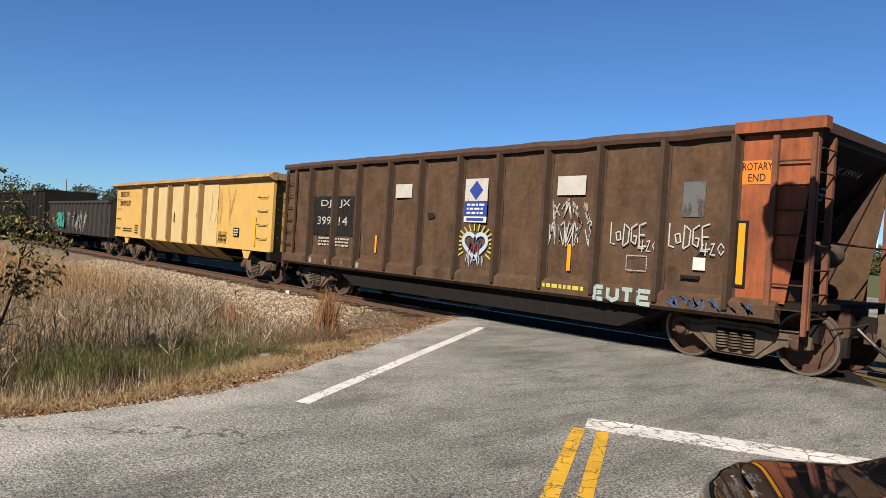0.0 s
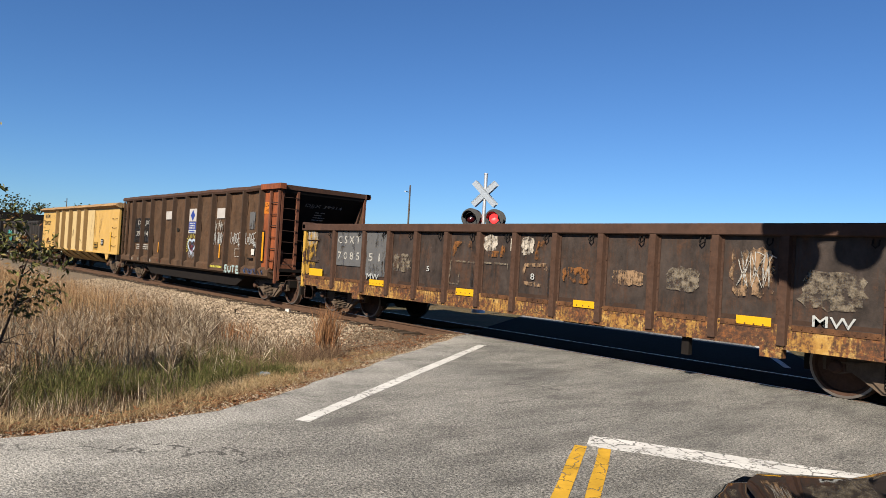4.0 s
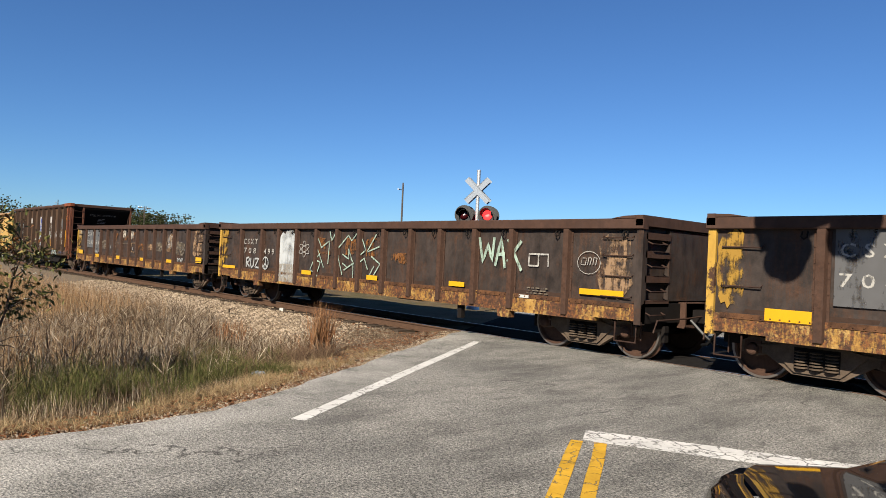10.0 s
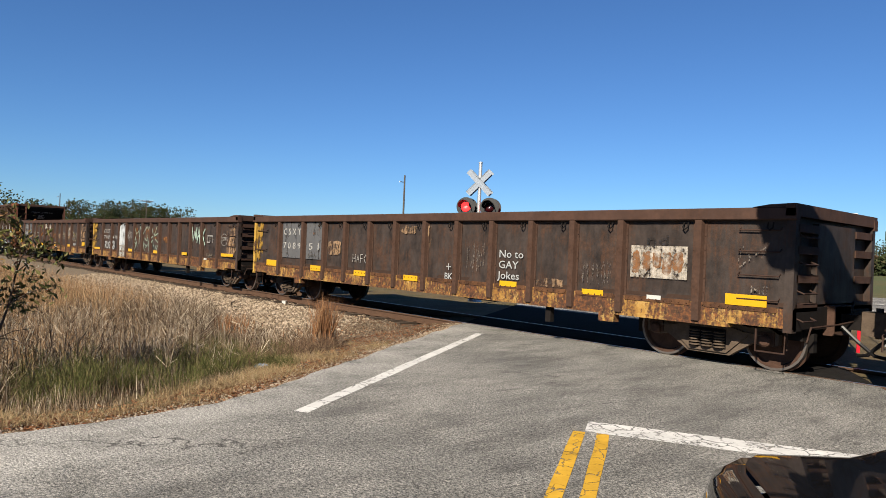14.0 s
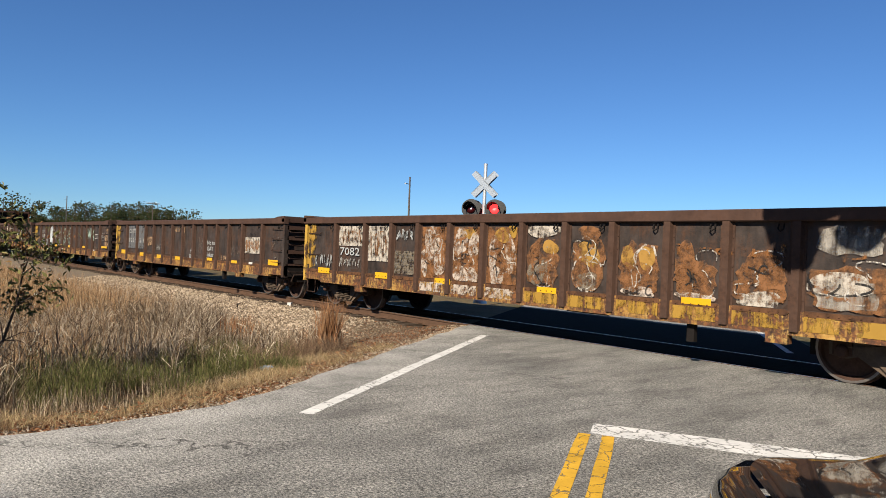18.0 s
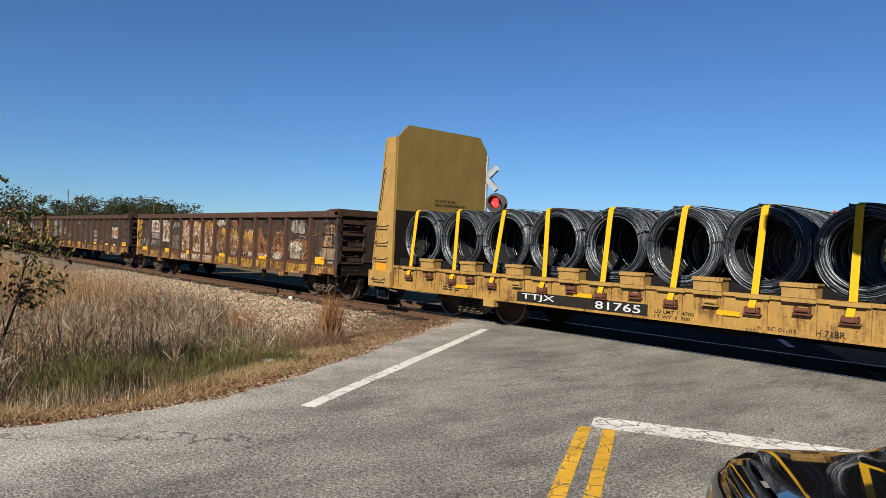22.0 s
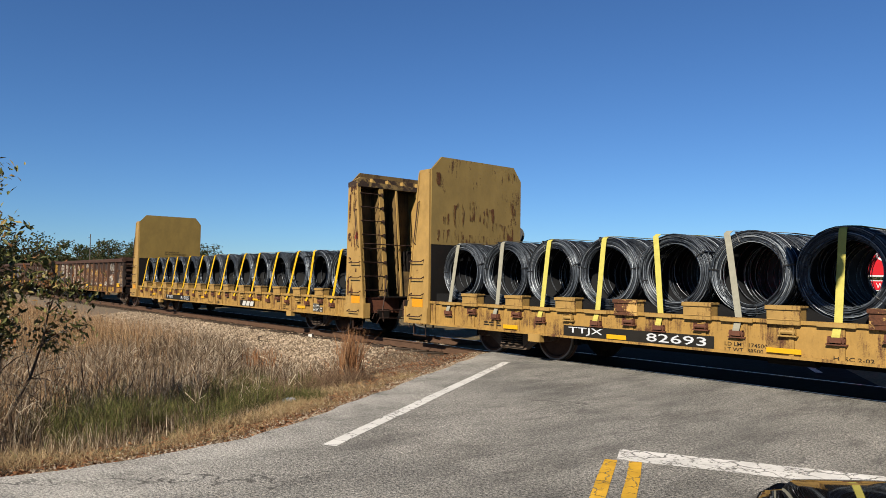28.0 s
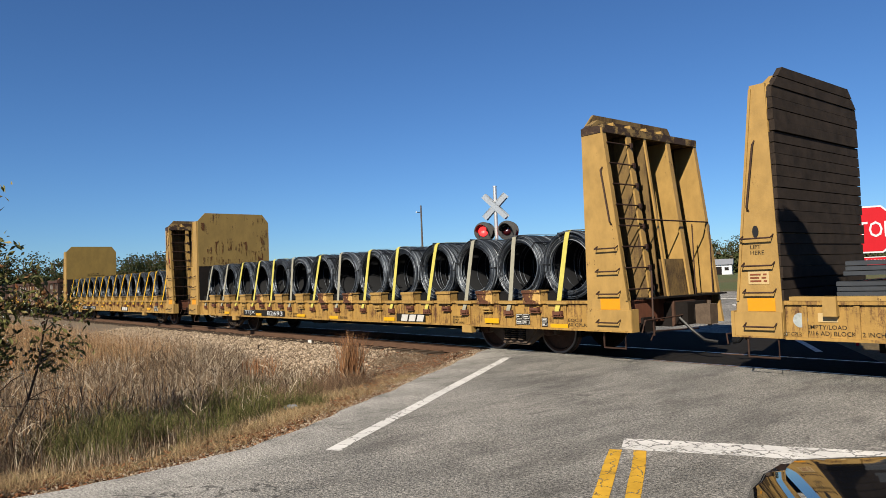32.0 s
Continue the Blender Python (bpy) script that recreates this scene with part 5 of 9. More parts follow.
part("window", boxes((1.7, 2.7, -2.55, -2.5, 1.1, 1.9)), DARKST, shed)


# ---------------------------------------------------------------- the parked car beside the camera
def car_paint():
    m, n, l, b = nodes("glossy_black_car_paint")
    b.inputs["Base Color"].default_value = (0.006, 0.006, 0.007, 1)
    b.inputs["Roughness"].default_value = 0.03
    b.inputs["IOR"].default_value = 1.5
    return m


CARPAINT = car_paint()
CARDARK = plain("dark_grey_trim_plastic", (0.03, 0.03, 0.032), 0.6, 0, 0.15, 20, 0.1)
GLASSM = plain("tinted_car_glass", (0.01, 0.012, 0.014), 0.04, 0, 0.0, 5, 0)
TYRE = plain("black_tyre_rubber", (0.015, 0.015, 0.016), 0.85, 0, 0.2, 20, 0.2)
car = thing("parked_car", "glossy black car waiting at the crossing", "car",
            at=Matrix(((0.844, -0.536, 0, -0.0), (0.536, 0.844, 0, 0.0), (0, 0, 1, 0), (0, 0, 0, 1))) @ pose(-5.02, -7.11, 0))
HALF = 0.93


def car_top(x, y):
    """Height of bonnet over the car's own axes, x across and y forward from its nose."""
    f = min(1.0, max(0.0, -y / 1.25))
    crown = 0.030 * (1 - (x / HALF) ** 2)
    dome = 0.030 * (1 - smooth(0.40, 0.50, abs(x)))
    return 0.946 + 0.15 * f ** 0.85 + crown + dome - 0.03 * smooth(0.76, 0.93, abs(x))


def car_half(y):
    return HALF - 0.11 * smooth(-0.45, 0.0, y) ** 2


bm = B()
ny, nx = 26, 30
grid = []
for j in range(ny + 1):
    y = -1.25 * (1 - j / ny) ** 1.2
    hw = car_half(y) - 0.105
    row = []
    for i in range(nx + 1):
        x = -hw + 2 * hw * i / nx
        drop = 0.10 * smooth(-0.16, 0.0, y) ** 2
        row.append(bm.verts.new((x, y - 0.10 * (x / HALF) ** 2, car_top(x, y) - drop)))
    grid.append(row)
for a, b in zip(grid, grid[1:]):
    for i in range(nx):
        bm.faces.new((a[i], a[i + 1], b[i + 1], b[i]))
bonnet = part("bonnet", bm, CARPAINT, car, "glossy black bonnet mirroring the train", smooth=True)
for sx in (-1, 1):
    bm = B()
    rows = []
    for j in range(31):
        y = -3.9 + 3.9 * j / 30
        hw = car_half(y)
        yy = y - 0.10
        zt = car_top(hw - 0.10, y) - 0.004 - 0.10 * smooth(-0.16, 0.0, y) ** 2
        row = []
        for dx, z in ((-0.099, zt), (-0.05, zt - 0.004), (-0.012, zt - 0.028), (0.008, zt - 0.085), (0.012, zt - 0.25), (0.0, 0.5), (-0.05, 0.28)):
            row.append(bm.verts.new((sx * (hw + dx), yy, z)))
        rows.append(row)
    for a, b in zip(rows, rows[1:]):
        for i in range(6):
            bm.faces.new((a[i], a[i + 1], b[i + 1], b[i]))
    part("side_panel", bm, CARPAINT, car, "glossy black wing and doors", smooth=True)
bm = B()
rows = []
for k in range(25):
    x = -0.80 + 1.6 * k / 24
    yy = -0.10 * (x / HALF) ** 2
    zt = car_top(x, 0) - 0.115
    rows.append([bm.verts.new((x, yy + dy - 0.09 * smooth(0.55, 0.8, abs(x)), z)) for dy, z in ((0.0, zt), (0.035, zt - 0.05), (0.05, 0.6), (0.04, 0.35), (-0.05, 0.22))])
for a, b in zip(rows, rows[1:]):
    for i in range(4):
        bm.faces.new((a[i], a[i + 1], b[i + 1], b[i]))
part("bumper", bm, CARPAINT, car, smooth=True)
for sx in (-1, 1):
    bm = B()
    prev = None
    for j in range(21):
        y = -1.25 + 1.23 * j / 20
        hw = car_half(y) - 0.10
        z = car_top(hw, y) - 0.10 * smooth(-0.16, 0.0, y) ** 2 - 0.022
        cur = [bm.verts.new((sx * (hw + d), y - 0.10 * (hw / HALF) ** 2, z)) for d in (-0.010, 0.006)]
        if prev:
            bm.faces.new((prev[0], prev[1], cur[1], cur[0]))
        prev = cur
    part("shut_gap", bm, SIGBLACK, car, "dark gap beside the bonnet")
part("grille", boxes((-0.45, 0.45, 0.02, 0.058, 0.45, 0.68)), CARDARK, car)
for sx in (-1, 1):
    bm = B()
    box(bm, min(sx * 0.5, sx * 0.78), max(sx * 0.5, sx * 0.78), -0.16, 0.01, 0.66, 0.80)
    part("headlamp", bm, plain("clear_headlamp_cover", (0.35, 0.36, 0.38), 0.12, 0, 0.1, 5, 0), car)
bm = B()
prism(bm, [(-1.15, 1.02), (-1.95, 1.52), (-3.4, 1.55), (-4.3, 1.08), (-4.3, 0.95), (-1.15, 0.95)], "x", -0.70, 0.70)
part("cabin", bm, GLASSM, car, "dark glazed cabin")
bm = B()
prism(bm, [(-1.9, 1.52), (-3.45, 1.55), (-3.45, 1.60), (-2.0, 1.575)], "x", -0.68, 0.68)
part("roof", bm, CARPAINT, car)
part("rear_body", boxes((-0.88, 0.88, -4.6, -3.9, 0.3, 1.08)), CARPAINT, car)
part("floor_pan", boxes((-0.85, 0.85, -4.4, -0.2, 0.2, 0.34)), CARDARK, car)
for sx in (-1, 1):
    for wy in (-0.95, -3.6):
        bm = B()
        lathe(bm, [(0.2, -0.11), (0.33, -0.11), (0.345, -0.08), (0.345, 0.08), (0.33, 0.11), (0.2, 0.11)], "x", 24)
        w = part("wheel", bm, TYRE, car, at=pose(sx * 0.80, wy, 0.345))
        bm = B()
        lathe(bm, [(0.0, -0.09), (0.2, -0.1), (0.2, 0.1), (0.0, 0.09)], "x", 18)
        part("rim", bm, GALV, w)


# ---------------------------------------------------------------- the train
# Everything on the train is built at its place along the track at the start; x grows towards the rear.
WHEEL_R = 0.457


def wheel_mesh():
    bm = B()
    lathe(bm, [(0.0, -0.06), (0.10, -0.07), (0.12, -0.02), (0.36, -0.005), (0.385, -0.05), (0.452, -0.05), (0.457, 0.04), (0.485, 0.06), (0.485, 0.085),
               (0.39, 0.09), (0.36, 0.05), (0.12, 0.06), (0.0, 0.08)], "y", 32)
    return to_mesh("wheel", bm, WHEELM)


def tread_mesh():
    bm = B()
    lathe(bm, [(0.418, -0.052), (0.453, -0.0525), (0.459, 0.035), (0.4585, 0.036), (0.418, -0.0505)], "y", 32, True)
    return to_mesh("tread", bm, TREAD)


def notch_mesh():
    bm = B()
    for k in range(4):
        a = k * math.tau / 4 + 0.4
        tube(bm, [(0.24 * math.cos(a), -0.03, 0.24 * math.sin(a)), (0.24 * math.cos(a), -0.014, 0.24 * math.sin(a))], 0.03, 8)
    return to_mesh("hub_marks", bm, DARKST)


WHEEL_ME, TREAD_ME, MARK_ME = wheel_mesh(), tread_mesh(), notch_mesh()
AXLE_ME = to_mesh("axle", tubes(0.08, [(0, -0.72, 0), (0, 0.72, 0)], sides=10), DARKST)


def frame_mesh():
    bm = B()
    prism(bm, [(-1.06, 0.40), (-1.07, 0.56), (-0.92, 0.64), (-0.62, 0.62), (-0.42, 0.66), (0.42, 0.66), (0.62, 0.62), (0.92, 0.64), (1.07, 0.56), (1.06, 0.40),
               (0.84, 0.36), (0.70, 0.40), (0.44, 0.235), (0.34, 0.165), (-0.34, 0.165), (-0.44, 0.235), (-0.70, 0.40), (-0.84, 0.36)], "y", -1.10, -0.99)
    prism(bm, [(-0.9, 0.52), (-0.55, 0.55), (-0.34, 0.6), (0.34, 0.6), (0.55, 0.55), (0.9, 0.52), (0.62, 0.50), (0.36, 0.25), (0.3, 0.20), (-0.3, 0.20), (-0.36, 0.25), (-0.62, 0.50)], "y", -1.135, -1.10)
    return to_mesh("side_frame", bm, GREASY)


def window_mesh():
    return to_mesh("frame_window", boxes((-0.30, 0.30, -1.139, -1.134, 0.25, 0.555)), DARKST)


def springs_mesh():
    bm = B()
    for x in (-0.2, 0.0, 0.2):
        for k in range(6):
            z = 0.265 + k * 0.044
            lathe_b = [(0.06, z), (0.088, z + 0.008), (0.088, z + 0.02), (0.06, z + 0.028)]
            o = B()
            lathe(o, lathe_b, "z", 10)
            for v in o.verts:
                v.co.x += x
                v.co.y -= 1.145
            me = bpy.data.meshes.new("tmp")
            o.to_mesh(me)
            o.free()
            bm.from_mesh(me)
            bpy.data.meshes.remove(me)
    return to_mesh("spring", bm, GREASY)


def journal_mesh():
    bm = B()
    box(bm, -0.12, 0.12, -1.13, -0.95, 0.40, 0.58)
    o = [(0.0, -1.20), (0.06, -1.20), (0.085, -1.18), (0.095, -1.13), (0.095, -1.1), (0.0, -1.1)]
    b2 = B()
    lathe(b2, o, "y", 14)
    for v in b2.verts:
        v.co.z += 0.457
    me = bpy.data.meshes.new("tmp")
    b2.to_mesh(me)
    b2.free()
    bm.from_mesh(me)
    bpy.data.meshes.remove(me)
    return to_mesh("journal_box", bm, WHEELM)


FRAME_ME, SPRING_ME, JOURNAL_ME, WINDOW_ME = frame_mesh(), springs_mesh(), journal_mesh(), window_mesh()
BOLSTER_ME = to_mesh("bolster", boxes((-0.2, 0.2, -0.95, 0.95, 0.42, 0.68), (-0.7, -0.6, -0.9, 0.9, 0.35, 0.42), (0.6, 0.7, -0.9, 0.9, 0.35, 0.42)), DARKST)
BRAKE_ME = to_mesh("brake_shoe", boxes((-0.03, 0.04, -0.82, -0.70, 0.33, 0.60)), DARKST)


def truck(car, x):
    """Four wheels on two axles under one end of a car, with side frames and springs."""
    b = part("bolster", BOLSTER_ME, DARKST, car, at=pose(x, 0, 0))
    for rz in (0, 180):
        f = part("truck_frame", FRAME_ME, GREASY, car, "dusty cast steel side frame", at=pose(x, 0, 0, 0, 0, rz))
        part("frame_window", WINDOW_ME, DARKST, f)
        part("spring", SPRING_ME, GREASY, f)
        for dx in (-0.89, 0.89):
            part("journal_box", JOURNAL_ME, WHEELM, f, at=pose(dx, 0, 0))
    for dx in (-0.89, 0.89):
        w = part("wheelset", AXLE_ME, DARKST, car, "rusty wheels on an axle", at=pose(x + dx, 0, WHEEL_R))
        for rz in (0, 180):
            k = part("wheel", WHEEL_ME, WHEELM, w, at=pose(0, -0.78 if rz == 0 else 0.78, 0, 0, 0, rz))
            part("tread", TREAD_ME, TREAD, w, "bright worn tread", at=pose(0, -0.7805 if rz == 0 else 0.7805, 0, 0, 0, rz))
        SPINNERS.append((w, x + dx))
        for sx in (-1, 1):
            part("brake_shoe", BRAKE_ME, DARKST, car, at=pose(x + dx + sx * 0.50, 0, 0))


def coupler(car, x, s):
    """s: +1 at the rear end, -1 at the front end of the car, x the end of its body."""
    bm = B()
    a, b = sorted((x - s * 0.35, x + s * 0.42))
    box(bm, a, b, -0.10, 0.10, 0.66, 0.88)
    part("coupler", bm, DARKST, car, "dark cast steel coupler")
    bm = B()
    a, b = sorted((x + s * 0.40, x + s * 0.70))
    prism(bm, [(a, -0.16), (b, -0.20), (b, 0.05), ((a + b) / 2, 0.16), (a, 0.16)], "z", 0.60, 0.94)
    part("knuckle", bm, GREASY, car)
    a, b = sorted((x - s * 0.05, x + s * 0.10))
    part("striker", boxes((a, b, -0.34, 0.34, 0.56, 1.0)), WHEELM, car, "rusty striker casting")
    part("knuckle_pin", tubes(0.035, [((x + s * 0.56), 0.02, 0.56), ((x + s * 0.56), 0.02, 1.0)], sides=8), GREASY, car)
    part("brake_valve", boxes((min(x - s * 0.3, x - s * 0.05), max(x - s * 0.3, x - s * 0.05), -1.05, -0.7, 0.5, 0.75)), DARKST, car)
    part("air_hose", tubes(0.028, [(x + s * 0.2, -0.35, 0.72), (x + s * 0.45, -0.36, 0.5), (x + s * 0.62, -0.28, 0.34), (x + s * 0.78, -0.15, 0.30)]), SIGBLACK, car, "black rubber air hose")
    part("uncoupling_lever", tubes(0.014, [(x + s * 0.12, -1.35, 0.52), (x + s * 0.14, -1.28, 0.72), (x + s * 0.2, -0.5, 0.74), (x + s * 0.3, 0.1, 0.80)]), GRAB, car)


def grab(car, x0, x1, z, y, mat=None, up=0.05):
    part("grab_iron", tubes(0.011, [(x0, y + 0.03, z + up), (x0, y - 0.055, z), (x1, y - 0.055, z), (x1, y + 0.03, z + up)], sides=5), mat or GRAB, car)


def dented(x0, x1, z0, z1, y, nx, nz, amp, seed, bow=None):
    """A sheet of steel with shallow dents."""
    bm = B()
    out = -1 if y < 0 else 1
    shells = []
    for inset in (0.0, 0.02):
        g = []
        for j in range(nz + 1):
            z = z0 + (z1 - z0) * j / nz
            row = []
            for i in range(nx + 1):
                x = x0 + (x1 - x0) * i / nx
                d = amp * noise.noise(Vector((x * 1.4, z * 1.6, seed))) + amp * 0.5 * noise.noise(Vector((x * 4, z * 4, seed)))
                d = 0 if j in (0, nz) else max(-0.010, d)
                row.append(bm.verts.new((x, y - out * (d + inset), z)))
            g.append(row)
        shells.append(g)
    f, k = shells
    for side, g in enumerate(shells):
        for a, b in zip(g, g[1:]):
            for i in range(nx):
                q = (a[i], a[i + 1], b[i + 1], b[i])
                bm.faces.new(q if (side == 0) == (out < 0) else q[::-1])
    loop = [(0, i) for i in range(nx)] + [(j, nx) for j in range(nz)] + [(nz, i) for i in range(nx, 0, -1)] + [(j, 0) for j in range(nz, 0, -1)]
    for (a, b), (c, d) in zip(loop, loop[1:] + loop[:1]):
        bm.faces.new((f[a][b], k[a][b], k[c][d], f[c][d]))
    return bm


RIB_CACHE = {}


def rib_mesh(z0, z1, depth, width, mat, foot=0.0):
    key = (z0, z1, depth, width, mat.name, foot)
    if key not in RIB_CACHE:
        bm = B()
        w, d = width / 2, depth
        prism(bm, [(-w - 0.035, 0.0), (-w - 0.035, -0.012), (-w, -0.012), (-w + 0.02, -d), (w - 0.02, -d), (w, -0.012), (w + 0.035, -0.012), (w + 0.035, 0.0)], "z", z0 + foot, z1)
        if foot:
            prism(bm, [(-d, z0 + foot), (-0.03, z0), (0.0, z0), (0.0, z0 + foot)], "x", -w + 0.02, w - 0.02)
        RIB_CACHE[key] = to_mesh("side_post", bm, mat)
    return RIB_CACHE[key]


HOOK_ME = to_mesh("tie_ring", tubes(0.012, [(-0.035, -0.02, 0.03), (-0.04, -0.05, -0.04), (0.0, -0.06, -0.075), (0.04, -0.05, -0.04), (0.035, -0.02, 0.03)], sides=5), DARKST)
RIVET_CACHE = {}


RUSTST = metal_paint("rust_orange_strip_steel", (0.16, 0.075, 0.036), (0.085, 0.045, 0.03), 0.53, 0.08, streak=False, rough=0.8, tone=0.4, scale=2.4, spec=0.12)


def post_rivets(car, x, y):
    if "post" not in RIVET_CACHE:
        bm = B()
        for k in range(6):
            tube(bm, [(0, 0, GON_Z0 + 0.45 + 0.21 * k), (0, -0.010, GON_Z0 + 0.45 + 0.21 * k)], 0.012, 6)
        RIVET_CACHE["post"] = to_mesh("rivet_row", bm, RIBBR)
    tagged(part("rivet_row", RIVET_CACHE["post"], RIBBR, car, at=pose(x, y, 0)), kind="stuff")


def rivets(car, x0, x1, z, y, step, mat):
    bm = B()
    k = int((x1 - x0) / step)
    for i in range(k + 1):
        x = x0 + i * step
        tube(bm, [(x, y, z), (x, y - 0.012, z)], 0.014, 6)
    tagged(part("rivet_row", bm, mat, car), kind="stuff")


def mover(e, u, y=0.0, z=0.0):
    MOVERS.append((e, u, y, z))
    return e


GON_L, GON_Z0, GON_Z1 = 15.90, 0.66, 2.355
GON_RIBS = (1.58, 2.90, 3.98, 4.96, 6.02, 7.03, 8.09, 9.13, 10.14, 11.17, 12.13, 13.13, 14.50)


def gondola(u, label, end_mat, seed, posts=GON_RIBS):
    """An open-top steel gondola whose front end stands at u. Its own x runs from 0 to its length."""
    e = thing("gondola_car", label, "freight car", "gondola cars", at=pose(u, 0, 0))
    mover(e, u)
    L, y0 = GON_L, 1.50
    rnd = random.Random(seed)
    part("floor", boxes((0.1, L - 0.1, -y0, y0, 0.98, 1.04)), INSIDE, e)
    part("centre_sill", boxes((-0.1, L + 0.1, -0.3, 0.3, 0.62, 0.98)), DARKST, e)
    for k in range(9):
        x = 2.9 + k * 1.27
        part("cross_bearer", boxes((x - 0.05, x + 0.05, -1.45, 1.45, 0.74, 0.98)), DARKST, e)
    for s in (-1, 1):
        m = part("side_sheet", dented(0.02, L - 0.02, GON_Z0 + 0.28, GON_Z1 - 0.16, s * y0, 64, 8, 0.016, seed * 3 + s), BROWN, e, "dented brown steel side")
        bm = B()
        prism(bm, [(s * (y0 - 0.05), GON_Z1 - 0.175), (s * (y0 + 0.085), GON_Z1 - 0.175), (s * (y0 + 0.10), GON_Z1 - 0.16), (s * (y0 + 0.10), GON_Z1 - 0.015),
                   (s * (y0 + 0.085), GON_Z1), (s * (y0 - 0.05), GON_Z1)], "x", -0.02, L + 0.02)
        part("top_rail", bm, CHORD, e, "rusty brown top rail")
        bm = boxes((0.0, L, min(s * (y0 - 0.06), s * (y0 + 0.035)), max(s * (y0 - 0.06), s * (y0 + 0.035)), GON_Z0 + 0.03, GON_Z0 + 0.30),
                   (0.9, L - 0.9, min(s * (y0 - 0.1), s * (y0 + 0.055)), max(s * (y0 - 0.1), s * (y0 + 0.055)), GON_Z0 - 0.03, GON_Z0 + 0.035))
        part("side_sill", bm, BAND, e, "rusty sill with worn yellow paint")
        for x in posts:
            part("side_post", rib_mesh(GON_Z0 + 0.02, GON_Z1 - 0.17, 0.085, 0.150, RIBBR), RIBBR, e, at=pose(x, s * (y0 + 0.004), 0, 0, 0, 0 if s < 0 else 180))
        for a, b in zip((0.10,) + posts, posts + (L - 0.10,)):
            part("sill_strip", boxes((a + 0.115, b - 0.115, *sorted((s * (y0 + 0.035), s * (y0 + 0.047))), GON_Z0 + 0.235, GON_Z0 + 0.312)), RUSTST, e, "riveted rusty strip over the sill")
        for x in (0.06, L - 0.06):
            part("corner_post", boxes((x - 0.06, x + 0.06, min(s * 1.42, s * 1.555), max(s * 1.42, s * 1.555), GON_Z0 - 0.02, GON_Z1 - 0.17)), end_mat if x < 1 else BROWN, e)
        for a, b in zip((0.12,) + posts, posts + (L - 0.12,)):
            part("tie_ring", HOOK_ME, DARKST, e, at=pose(b - 0.22, s * (y0 + 0.02), GON_Z1 - 0.24, 0, 0, 0 if s < 0 else 180))
    rivets(e, 0.3, L - 0.3, GON_Z0 + 0.272, -y0 - 0.047, 0.13, RUSTST)
    for x in posts:
        for d in (-0.092, 0.092):
            post_rivets(e, x + d, -y0 - 0.016)
    # ends: a plain sheet with corner pockets on which the rungs sit
    for s, x in ((-1, 0.0), (1, L)):
        a, b = sorted((x - s * 0.10, x - s * 0.14))
        part("end_sheet", boxes((a, b, -1.48, 1.48, 0.95, GON_Z1 - 0.1)), BROWN, e, "dented brown end")
        a, b = sorted((x + s * 0.01, x - s * 0.12))
        part("end_rail", boxes((a, b, -1.60, 1.60, GON_Z1 - 0.12, GON_Z1 + 0.052)), CHORD, e)
        for yy in (-1, 1):
            bm = B()
            c = x - s * 0.125
            prism(bm, [(c, GON_Z1 + 0.003), (c, GON_Z1 + 0.048), (c - s * 0.22, GON_Z1 + 0.04), (c - s * 0.46, GON_Z1 + 0.003)], "y", *sorted((yy * 1.46, yy * 1.605)))
            part("corner_cap", bm, CHORD, e, "raised corner cap")
        part("end_panel", boxes((min(x - s * 0.02, x - s * 0.1), max(x - s * 0.02, x - s * 0.1), -0.72, 0.72, 1.02, GON_Z1 - 0.18)), BROWN, e)
        for z in (0.98, 1.38, 1.78, 2.08):
            for ya, yb in ((-1.46, -0.72), (0.72, 1.46)):
                a, b = sorted((x, x - s * 0.12))
                part("end_rib", boxes((a, b, ya, yb, z - 0.055, z + 0.055)), BAND if s < 0 else CHORD, e)
        for z in (0.80, 1.18, 1.58, 1.95):
            part("grab_iron", tubes(0.011, [(x - s * 0.02, -1.40, z + 0.04), (x + s * 0.08, -1.40, z), (x + s * 0.08, -0.95, z), (x - s * 0.02, -0.95, z + 0.04)], sides=5), GRAB, e)
        part("end_sill", boxes((min(x, x - s * 0.2), max(x, x - s * 0.2), -1.5, 1.5, 0.66, 0.98)), DARKST, e)
        coupler(e, x, s)
        part("stirrup", tubes(0.016, [(x - s * 0.12, -1.47, 0.66), (x - s * 0.12, -1.48, 0.34), (x - s * 0.52, -1.48, 0.34), (x - s * 0.52, -1.47, 0.66)], sides=5), GRAB, e)
        part("hand_brake_rod", tubes(0.012, [(x - s * 0.2, -1.2, 0.62), (x - s * 0.2, -1.2, 0.36)]), GRAB, e)
    for z in (1.06, 1.40, 1.74, 2.04):
        if z in (1.06, 1.40, 1.74, 2.04):
            grab(e, L - 0.78, L - 0.20, z, -y0)
    for z in (1.36, 1.92):
        grab(e, 0.22, 0.80, z, -y0)
    part("jacking_pad", boxes((L - 3.15, L - 2.85, -1.56, -1.40, 0.50, 0.66)), BAND, e)
    part("jacking_pad", boxes((2.55, 2.85, -1.56, -1.40, 0.50, 0.66)), BAND, e)
    part("brake_cylinder", tubes(0.13, [(6.2, -0.75, 0.72), (6.9, -0.75, 0.72)], sides=12), DARKST, e)
    part("air_tank", tubes(0.17, [(8.6, -0.7, 0.70), (9.5, -0.7, 0.70)], sides=12), DARKST, e)
    part("brake_pipe", tubes(0.02, [(0.4, -0.55, 0.6), (4, -0.6, 0.58), (10, -0.6, 0.58), (L - 0.4, -0.5, 0.6)], sides=5), DARKST, e)
    part("drain_lug", boxes((11.5, 11.62, -1.45, -1.35, 0.35, 0.66)), DARKST, e)
    truck(e, 1.42)
